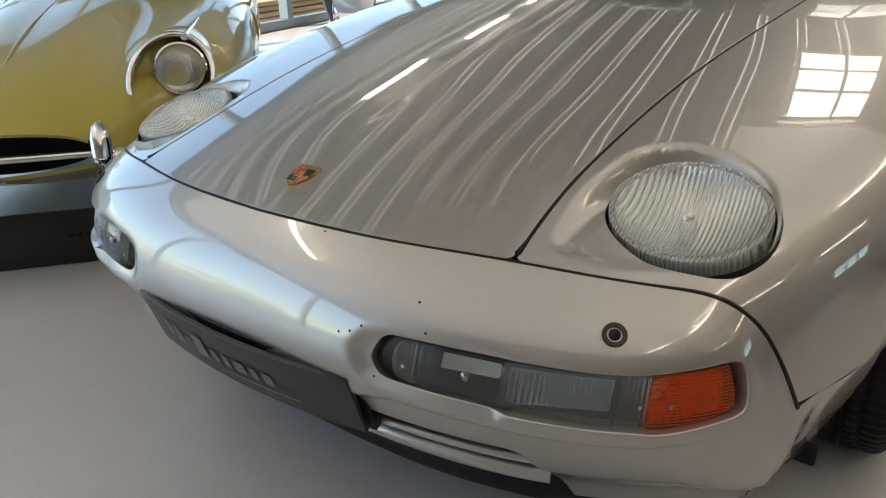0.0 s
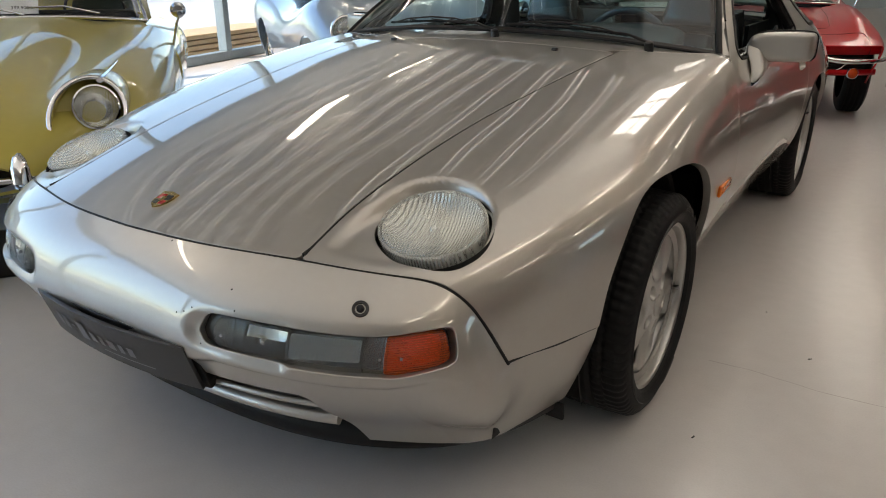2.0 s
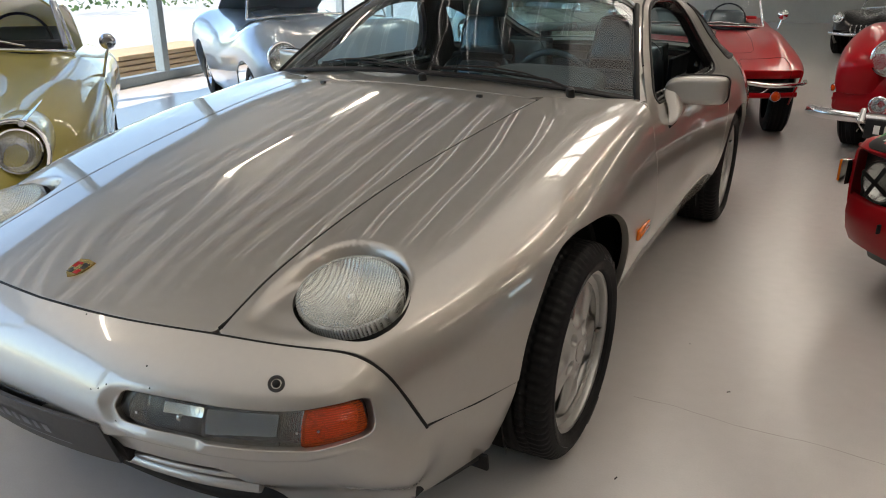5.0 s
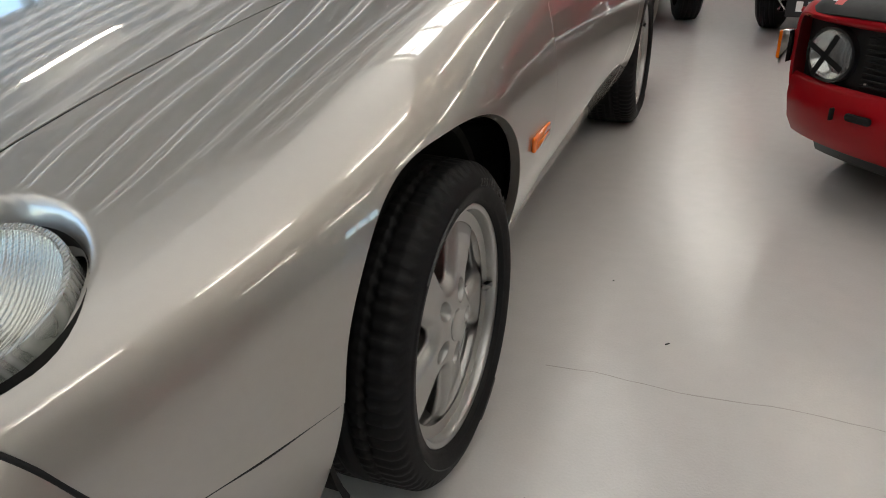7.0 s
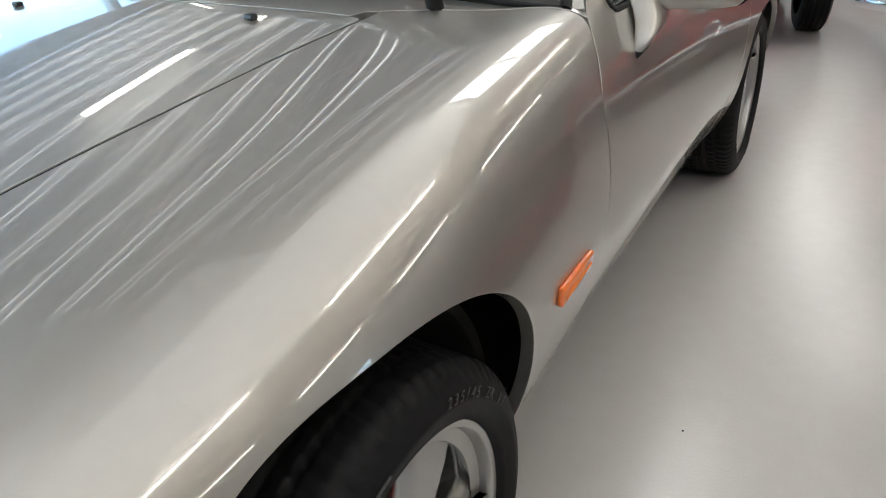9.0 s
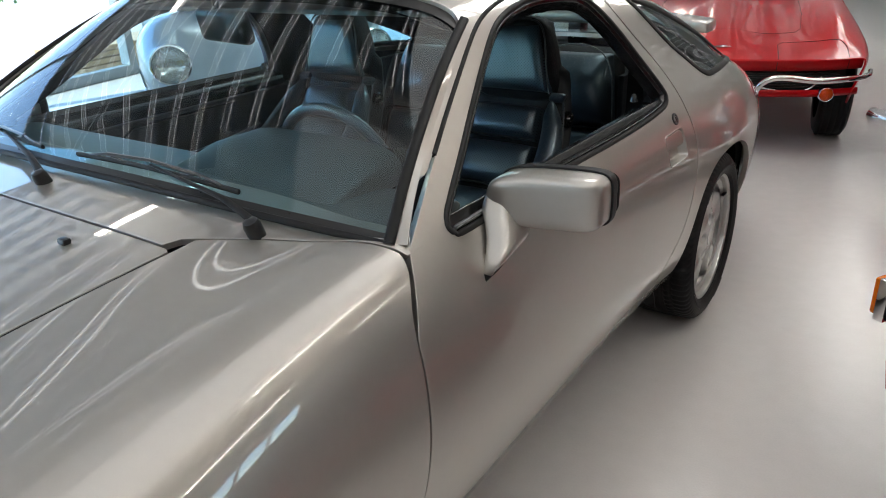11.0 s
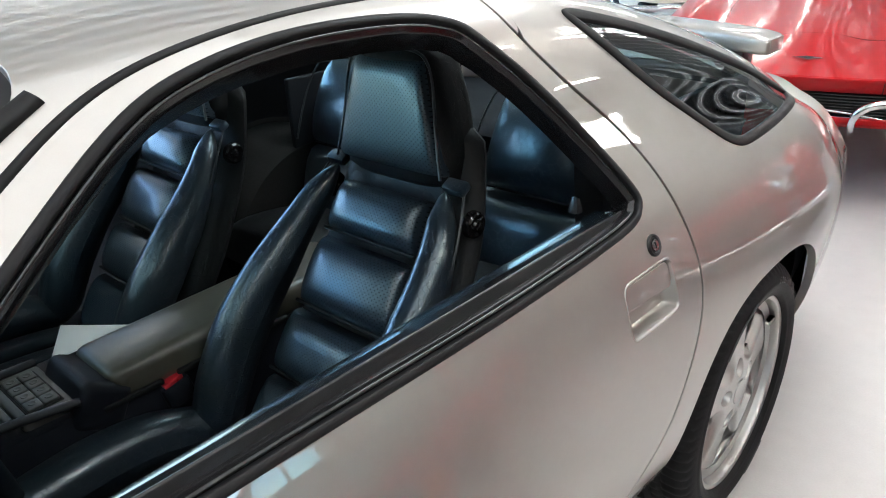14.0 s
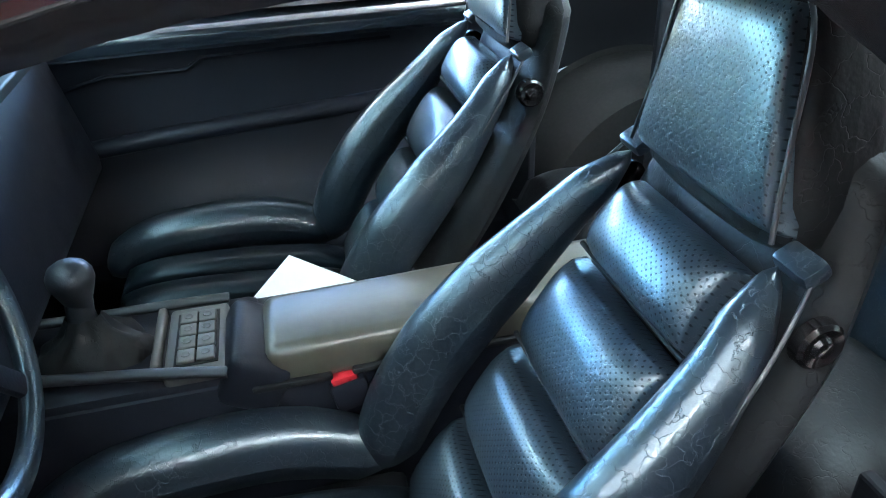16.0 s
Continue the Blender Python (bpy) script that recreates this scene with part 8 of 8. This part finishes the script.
for s in (1, -1):
    lamp = round_lamp(rally, s * 0.535, 0.055, 0.545, 0.088, 0, 0, "black_trim", "round headlamp with a black tape cross")
    for a_ in (28, -62):
        part("tape", block((0.165, 0.002, 0.02), 0.0008, pose(s * 0.535, 0.018, 0.545, 0, a_, 0)), M["black_rubber"], lamp, "black tape")
    ind = part("side_indicator", block((0.034, 0.07, 0.104), 0.007, pose(s * 0.762, 0.09, 0.545, 0, 0, s * -12), 3), M["amber_side"], rally, "amber corner indicator in a chrome frame", 40)
    part("indicator_frame", block((0.03, 0.05, 0.118), 0.005, pose(s * 0.738, 0.07, 0.545, 0, 0, s * -12)), M["chrome"], ind, "chrome frame", 40)
    part("apron_slot", block((0.012, 0.02, 0.045), 0.005, pose(s * 0.45, -0.002, 0.36)), M["void"], rally, "", 40)
    part("apron_slot", block((0.10, 0.02, 0.028), 0.012, pose(s * 0.345, -0.006, 0.365)), M["void"], rally, "", 40)
    part("bolt", lathe([(0, 0.008), (0.006, 0.006), (0.007, 0)], 10, "z", pose(s * 0.38, 0.048, 0.47, 90)), M["chrome"], rally, "", 40)
    road_wheel(rally, s * 0.66, 0.62, 0.29, 0.17, M["alloy"])
    road_wheel(rally, s * 0.66, 3.0, 0.29, 0.17, M["alloy"])
    flank = [
        list(zip([s * 0.65] * 4, [1.28, 2.2, 3.0, 4.0], [0.825, 0.85, 0.86, 0.83])),
        list(zip([s * 0.77] * 4, [1.28, 2.2, 3.0, 4.0], [0.78, 0.80, 0.80, 0.78])),
        list(zip([s * 0.80] * 4, [1.28, 2.2, 3.0, 4.0], [0.6, 0.6, 0.6, 0.6])),
        list(zip([s * 0.76] * 4, [1.28, 2.2, 3.0, 4.0], [0.2, 0.2, 0.2, 0.3])),
    ]
    piece("body_side", grid_mesh(net(flank, 30, 24), s > 0), M["deep_red"], rally, "dark red flank", 0.01, 0.003)
    part("roof_pillar", tube([(s * 0.64, 1.35, 0.84), (s * 0.56, 1.85, 1.3)], 0.022, 8), M["deep_red"], rally, "", 50)
for k, mt in enumerate(("green_flag", "white_flag", "red_flag")):
    g_ = np.array([[(x, y + 0.07 * (x / 0.7) ** 4, rally_top(x, y, 0.0028)) for y in np.linspace(0.05, 0.185, 12) - 0.012 * k] for x in np.linspace(-0.635, -0.60, 5) + 0.0355 * k])
    piece("bonnet_stripe", grid_mesh(g_, grid_mesh(g_)[1][0][2] < 0), M[mt], rally, "painted flag stripe")
oval_ = [(0.085 * math.cos(t), 0.062 * math.sin(t)) for t in np.linspace(0, 2 * math.pi, 28, endpoint=False)]
em = part("bonnet_emblem", plate_of(oval_, 0.0018, pose(-0.50, 0.31, rally_top(-0.50, 0.29, 0.006), 5.0, -3.0, 0)), M["white_flag"], rally, "oval white emblem with green and red fields")
for mt, dx in (("green_flag", -0.038), ("red_flag", 0.038)):
    part("emblem_field", plate_of([(0.026 * math.cos(t), 0.034 * math.sin(t)) for t in np.linspace(0, 2 * math.pi, 18, endpoint=False)], 0.001, pose(-0.50 + dx, 0.31, rally_top(-0.50, 0.29, 0.0078) + 0.05 * dx, 5.0, -3.0, 0)), M[mt], em)
part("bonnet_rib", tube([(-0.30, y, rally_top(-0.30, y)) for y in np.linspace(0.03, 1.25, 24)], 0.007, 6, flat=0.5), M["matt_black"], rally, "", 60)
part("apron_plate", block((0.34, 0.008, 0.11), 0.004, pose(0.06, -0.015, 0.375)), M["plate_black"], rally, "black plate", 40)
screen(rally, [(0, 1.30, 0.84), (0.4, 1.32, 0.835), (0.64, 1.4, 0.82)], [(0, 1.80, 1.30), (0.35, 1.82, 1.29), (0.56, 1.87, 1.27)], 0.04, "black_rubber")
part("roof", block((1.14, 1.4, 0.05), 0.02, pose(0, 2.5, 1.31), 3), M["deep_red"], rally, "red roof", 40)
part("boot_lid", block((1.30, 0.95, 0.04), 0.015, pose(0, 3.52, 0.845), 3), M["deep_red"], rally, "red boot lid", 40)
part("tail_panel", block((1.50, 0.05, 0.56), 0.02, pose(0, 3.99, 0.55), 3), M["deep_red"], rally, "red tail panel", 40)
part("rear_window", block((1.12, 0.012, 0.52), 0.004, pose(0, 3.12, 1.07, 22), 2), M["glass_dark"], rally, "tinted rear window", 40)
part("cabin_trim", block((1.30, 1.7, 0.42), 0.06, pose(0, 2.25, 0.62), 3), M["vinyl"], rally, "black cabin trim", 40)
for s in (1, -1):
    part("side_window", block((0.012, 1.35, 0.40), 0.004, pose(s * 0.60, 2.45, 1.08, 0, s * -14, 0), 2), M["glass_dark"], rally, "tinted side window", 40)
    part("rear_pillar", block((0.05, 0.30, 0.48), 0.02, pose(s * 0.59, 3.12, 1.06, 22, s * -12, 0), 3), M["deep_red"], rally, "", 40)
    part("tail_lamp", block((0.22, 0.03, 0.12), 0.01, pose(s * 0.58, 4.015, 0.62), 2), M["tail_red"], rally, "red tail lamp", 40)
rally.matrix_world = pose(1.987, 1.29, 0, 0, 0, A_R) @ Matrix.Scale(0.959, 4)

# red round-winged roadster with a chrome bumper
A_T = -11.6
tr = thing("red_round_wing_roadster", "glossy red round-winged vintage roadster with large chrome headlamps", "car")
for s in (1, -1):
    wing = [
        list(zip([s * 0.36, s * 0.37, s * 0.40, s * 0.44, s * 0.48, s * 0.5], [0.22, 0.26, 0.45, 0.8, 1.2, 1.6], [0.62, 0.66, 0.74, 0.78, 0.80, 0.82])),
        list(zip([s * 0.45, s * 0.46, s * 0.48, s * 0.52, s * 0.55, s * 0.56], [0.10, 0.17, 0.40, 0.8, 1.2, 1.6], [0.64, 0.71, 0.81, 0.83, 0.80, 0.80])),
        list(zip([s * 0.56, s * 0.57, s * 0.59, s * 0.62, s * 0.64, s * 0.65], [0.06, 0.13, 0.38, 0.8, 1.2, 1.6], [0.62, 0.70, 0.82, 0.84, 0.78, 0.77])),
        list(zip([s * 0.67, s * 0.68, s * 0.70, s * 0.72, s * 0.73, s * 0.73], [0.10, 0.18, 0.40, 0.8, 1.2, 1.6], [0.60, 0.67, 0.76, 0.78, 0.72, 0.7])),
        list(zip([s * 0.72, s * 0.74, s * 0.77, s * 0.78, s * 0.76, s * 0.74], [0.18, 0.26, 0.45, 0.8, 1.2, 1.6], [0.52, 0.56, 0.62, 0.62, 0.56, 0.55])),
        list(zip([s * 0.70, s * 0.72, s * 0.75, s * 0.76, s * 0.74, s * 0.72], [0.20, 0.28, 0.45, 0.8, 1.2, 1.6], [0.36, 0.37, 0.40, 0.42, 0.3, 0.25])),
    ]
    for c_, (d1, z1, d2, z2) in zip(wing, ((0.04, 0.44, 0.01, 0.53), (0.05, 0.44, 0.012, 0.54), (0.06, 0.42, 0.016, 0.52), (0.05, 0.42, 0.014, 0.51), (0.04, 0.40, 0.012, 0.46), (0.05, 0.32, 0.02, 0.34))):
        x_, y_, _ = c_[0]
        c_[:0] = [(x_, y_ + d1, z1), (x_, y_ + d2, z2)]
    m = grid_mesh(net(wing, 70, 60), s > 0)
    m = clip(m, 0.33 - np.hypot(m[0][:, 1] - 0.62, m[0][:, 2] - 0.31) - (np.abs(m[0][:, 0]) < 0.55) * 9)
    piece("front_wing", m, M["deep_red"], tr, "glossy red round wing", 0.015, 0.004)
    round_lamp(tr, s * 0.40, 0.085, 0.665, 0.108, 4, s * 3)
    sl = part("side_lamp", lathe([(-0.02, 0.032), (0.006, 0.032), (0.01, 0.028), (0.012, 0.022)], 24, "z", pose(s * 0.715, 0.195, 0.44, 90, 0, s * 40)), M["chrome"], tr, "small amber side lamp", 50)
    part("lens", lathe([(0.006, 0.024), (0.016, 0.018), (0.02, 0)], 20, "z", pose(s * 0.715, 0.195, 0.44, 90, 0, s * 40)), M["amber"], sl, "amber lens", 60)
    hn = part("fog_lamp", lathe([(-0.07, 0.02), (-0.05, 0.045), (-0.01, 0.058), (0.006, 0.06), (0.01, 0.054)], 28, "z", pose(s * 0.40, 0.01, 0.375, 90)), M["chrome"], tr, "small chrome fog lamp", 50)
    part("lens", lathe([(0.008, 0.054), (0.016, 0.04), (0.02, 0)], 24, "z", pose(s * 0.40, 0.01, 0.375, 90)), M["headlight"], hn, "", 60)
    part("overrider", tube([(s * 0.46, -0.08, 0.22), (s * 0.46, -0.115, 0.29), (s * 0.46, -0.08, 0.36)], [0.02, 0.03, 0.016], 12), M["chrome"], tr, "chrome overrider", 60)
    road_wheel(tr, s * 0.62, 0.62, 0.31, 0.15, M["chrome"])
    road_wheel(tr, s * 0.62, 2.85, 0.31, 0.15, M["chrome"])
    fl2 = [
        list(zip([s * 0.5] * 4, [1.55, 2.2, 2.9, 3.7], [0.80, 0.78, 0.80, 0.6])),
        list(zip([s * 0.66, s * 0.67, s * 0.7, s * 0.6], [1.55, 2.2, 2.9, 3.7], [0.76, 0.72, 0.76, 0.56])),
        list(zip([s * 0.72, s * 0.7, s * 0.73, s * 0.62], [1.55, 2.2, 2.9, 3.7], [0.55, 0.5, 0.55, 0.5])),
        list(zip([s * 0.68] * 4, [1.55, 2.2, 2.9, 3.7], [0.24, 0.24, 0.24, 0.35])),
    ]
    piece("body_side", grid_mesh(net(fl2, 30, 24), s > 0), M["deep_red"], tr, "red flank", 0.01, 0.003)
nose_c = [list(zip([x] * 5, [0.10 + c, 0.16 + c, 0.4, 0.9, 1.55], [z0, z0 + 0.09, z0 + 0.20, z0 + 0.27, z0 + 0.30])) for x, c, z0 in ((0, 0, 0.62), (0.18, 0.01, 0.61), (0.30, 0.05, 0.58), (0.40, 0.12, 0.53))]
shell("bonnet", nose_c, M["deep_red"], tr, "glossy red bonnet", 36, 30)
gx = np.linspace(-0.72, 0.72, 41)
gf = np.array([[(x_, 0.09 + dy + 0.10 * abs(x_ / 0.72) ** 3, z_) for x_ in gx] for dy, z_ in ((0.10, 0.68), (0.06, 0.60), (0.02, 0.50), (0.01, 0.40), (0.03, 0.32), (0.10, 0.26))])
fm_ = grid_mesh(gf)
if fm_[1][len(fm_[1]) // 2][1] > 0:
    fm_ = grid_mesh(gf, True)
piece("front_panel", fm_, M["deep_red"], tr, "glossy red front panel")
part("grille_shell", block((0.44, 0.05, 0.22), 0.05, pose(0, 0.10, 0.50), 3), M["void"], tr, "", 40)
for k in range(14):
    part("grille_bar", block((0.009, 0.014, 0.19), 0.003, pose(-0.195 + 0.03 * k, 0.075, 0.50)), M["chrome"], tr, "chrome grille bar")
chrome_bar(tr, [(-0.80, 0.02, 0.305), (-0.72, -0.04, 0.305), (-0.4, -0.075, 0.305), (0.4, -0.075, 0.305), (0.72, -0.04, 0.305), (0.80, 0.02, 0.305)], 0.036, 1.0)
pl = part("front_plate", block((0.50, 0.008, 0.12), 0.004, pose(-0.18, -0.125, 0.245)), M["night_plate"] if "night_plate" in M else M["plate_black"], tr, "dark blue-black plate with pale bars", 40)
for k in range(6):
    part("plate_mark", block((0.035, 0.003, 0.055), 0.001, pose(-0.36 + 0.06 * k, -0.1305, 0.245)), M["white_flag"], pl)
part("apron", block((1.1, 0.1, 0.1), 0.04, pose(0, 0.2, 0.34), 3), M["deep_red"], tr, "red apron", 40)
screen(tr, [(0, 1.56, 0.90), (0.35, 1.58, 0.895), (0.6, 1.66, 0.88)], [(0, 1.72, 1.16), (0.35, 1.73, 1.155), (0.58, 1.79, 1.14)], 0.02)
part("rear_deck", block((1.16, 1.3, 0.06), 0.03, pose(0, 3.05, 0.74, -6), 3), M["deep_red"], tr, "red rear deck", 40)
part("tail_panel", block((1.2, 0.05, 0.34), 0.02, pose(0, 3.68, 0.5), 3), M["deep_red"], tr, "red tail panel", 40)
part("cabin_trim", block((1.05, 0.9, 0.35), 0.05, pose(0, 2.0, 0.45), 3), M["vinyl"], tr, "black cabin trim", 40)
for s in (0.28, -0.28):
    part("seat_back", block((0.40, 0.14, 0.42), 0.05, pose(s, 2.3, 0.75, -14), 3), M["leather"], tr, "black leather seat", 40)
tr.matrix_world = pose(2.132, 4.421, 0, 0, 0, A_T) @ Matrix.Scale(1.173, 4)


def far_car(label, mat, m, w=0.8, hood=0.78, roof=1.25, length=4.2, group="far cars", name="parked_classic_car", lamp_x=0.58, lamp_z=0.62, teeth=False, lamp_r=0.085):
    """A round-bodied classic car for the back of the hall."""
    c = thing(name, label, "car")
    cols = [
        list(zip([0] * 7, [0.05, 0.15, 0.6, 1.2, length - 1.0, length - 0.3, length], [0.45, 0.62, hood - 0.04, hood + 0.04, hood + 0.04, hood - 0.08, 0.5])),
        list(zip([w * 0.45] * 7, [0.06, 0.16, 0.6, 1.2, length - 1.0, length - 0.3, length - 0.02], [0.45, 0.60, hood - 0.07, hood + 0.01, hood + 0.01, hood - 0.1, 0.5])),
        list(zip([w * 0.68, w * 0.7, w * 0.74, w * 0.78, w * 0.78, w * 0.74, w * 0.6], [0.08, 0.17, 0.6, 1.2, length - 1.0, length - 0.3, length - 0.06], [0.46, 0.64, hood - 0.01, hood - 0.02, hood - 0.02, hood - 0.1, 0.5])),
        list(zip([w * 0.8, w * 0.86, w * 0.96, w, w, w * 0.95, w * 0.7], [0.16, 0.25, 0.6, 1.2, length - 1.0, length - 0.3, length - 0.1], [0.46, 0.56, hood - 0.14, hood - 0.16, hood - 0.16, hood - 0.2, 0.48])),
        list(zip([w * 0.78, w * 0.85, w * 0.97, w * 1.02, w * 1.02, w * 0.95, w * 0.7], [0.18, 0.27, 0.6, 1.2, length - 1.0, length - 0.3, length - 0.1], [0.36, 0.36, 0.42, 0.42, 0.42, 0.42, 0.42])),
        list(zip([w * 0.7, w * 0.78, w * 0.9, w * 0.94, w * 0.94, w * 0.88, w * 0.65], [0.2, 0.28, 0.6, 1.2, length - 1.0, length - 0.3, length - 0.1], [0.24, 0.22, 0.2, 0.18, 0.18, 0.2, 0.3])),
    ]
    shell("body", cols, mat, c, "", 60, 50, lambda p: np.maximum(0.34 - np.hypot(p[:, 1] - 0.75, p[:, 2] - 0.31), 0.34 - np.hypot(p[:, 1] - length + 1.0, p[:, 2] - 0.31)) - (np.abs(p[:, 0]) < w * 0.75) * 9)
    for s in (1, -1):
        round_lamp(c, s * lamp_x, 0.14, lamp_z, lamp_r, 5, s * 4)
        road_wheel(c, s * w * 0.86, 0.75, 0.315, 0.16, M["chrome"])
        road_wheel(c, s * w * 0.86, length - 1.0, 0.315, 0.16, M["chrome"])
    chrome_bar(c, [(-w * 0.9, 0.22, 0.4), (-w * 0.6, 0.04, 0.4), (0, -0.02, 0.4), (w * 0.6, 0.04, 0.4), (w * 0.9, 0.22, 0.4)], 0.03)
    if teeth:
        for k in range(9):
            part("grille_tooth", tube([(-0.32 + 0.08 * k, 0.05, 0.56), (-0.32 + 0.08 * k, 0.01, 0.50), (-0.32 + 0.08 * k, 0.05, 0.44)], 0.016, 8), M["chrome"], c, "", 60)
    screen(c, [(0, 1.25, hood + 0.05), (w * 0.5, 1.28, hood + 0.03), (w * 0.8, 1.4, hood)], [(0, 1.55, roof), (w * 0.45, 1.57, roof - 0.01), (w * 0.68, 1.65, roof - 0.03)], 0.03)
    rc = [list(zip([x] * 5, [1.56, 1.9, 2.4, 2.9, length - 0.7], [roof - d, roof + 0.03 - d, roof - d, roof - 0.12 - d, hood])) for x, d in ((0, 0), (w * 0.4, 0.01), (w * 0.62, 0.04), (w * 0.7, 0.09))]
    if not teeth:
        shell("roof", rc, mat, c, "", 24, 20)
    c.matrix_world = m
    return tagged(c, group=group)


far_car("black vintage roadster with a toothed chrome grille", M["black_paint"], pose(1.6, 13.3, 0, 0, 0, -18), 0.82, 0.80, 1.2, 4.2, "far cars", "black_roadster", 0.6, 0.68, True)
far_car("cream round-backed classic saloon", M["cream"], pose(-1.9, 8.66, 0, 0, 0, 49), 0.76, 0.82, 1.38, 4.0, "far cars", "cream_saloon", 0.53, 0.64)
far_car("cream classic coupe at the back of the hall", M["cream"], pose(-2.6, 12.6, 0, 0, 0, 25), 0.8, 0.85, 1.35, 4.4, "far cars", "cream_coupe")
far_car("pale silver-blue classic coupe by the glass front", M["ice_blue"], pose(-2.0, 3.18, 0, 0, 0, 54.3), 0.86, 0.95, 1.42, 4.3, "far cars", "blue_coupe", 0.66, 0.72, False, 0.115)
far_car("blue classic car at the back of the hall", M["night_blue"], pose(5.2, 11.0, 0, 0, 0, -38), 0.8, 0.85, 1.35, 4.3, "far cars", "blue_saloon")
far_car("dark red classic saloon parked across the aisle", M["deep_red"], pose(4.6, -1.6, 0, 0, 0, -70), 0.8, 0.85, 1.35, 4.2, "far cars", "red_saloon")
far_car("pale cream classic coupe parked across the aisle", M["cream"], pose(5.6, 0.9, 0, 0, 0, -66), 0.8, 0.84, 1.3, 4.2, "far cars", "cream_roadster")
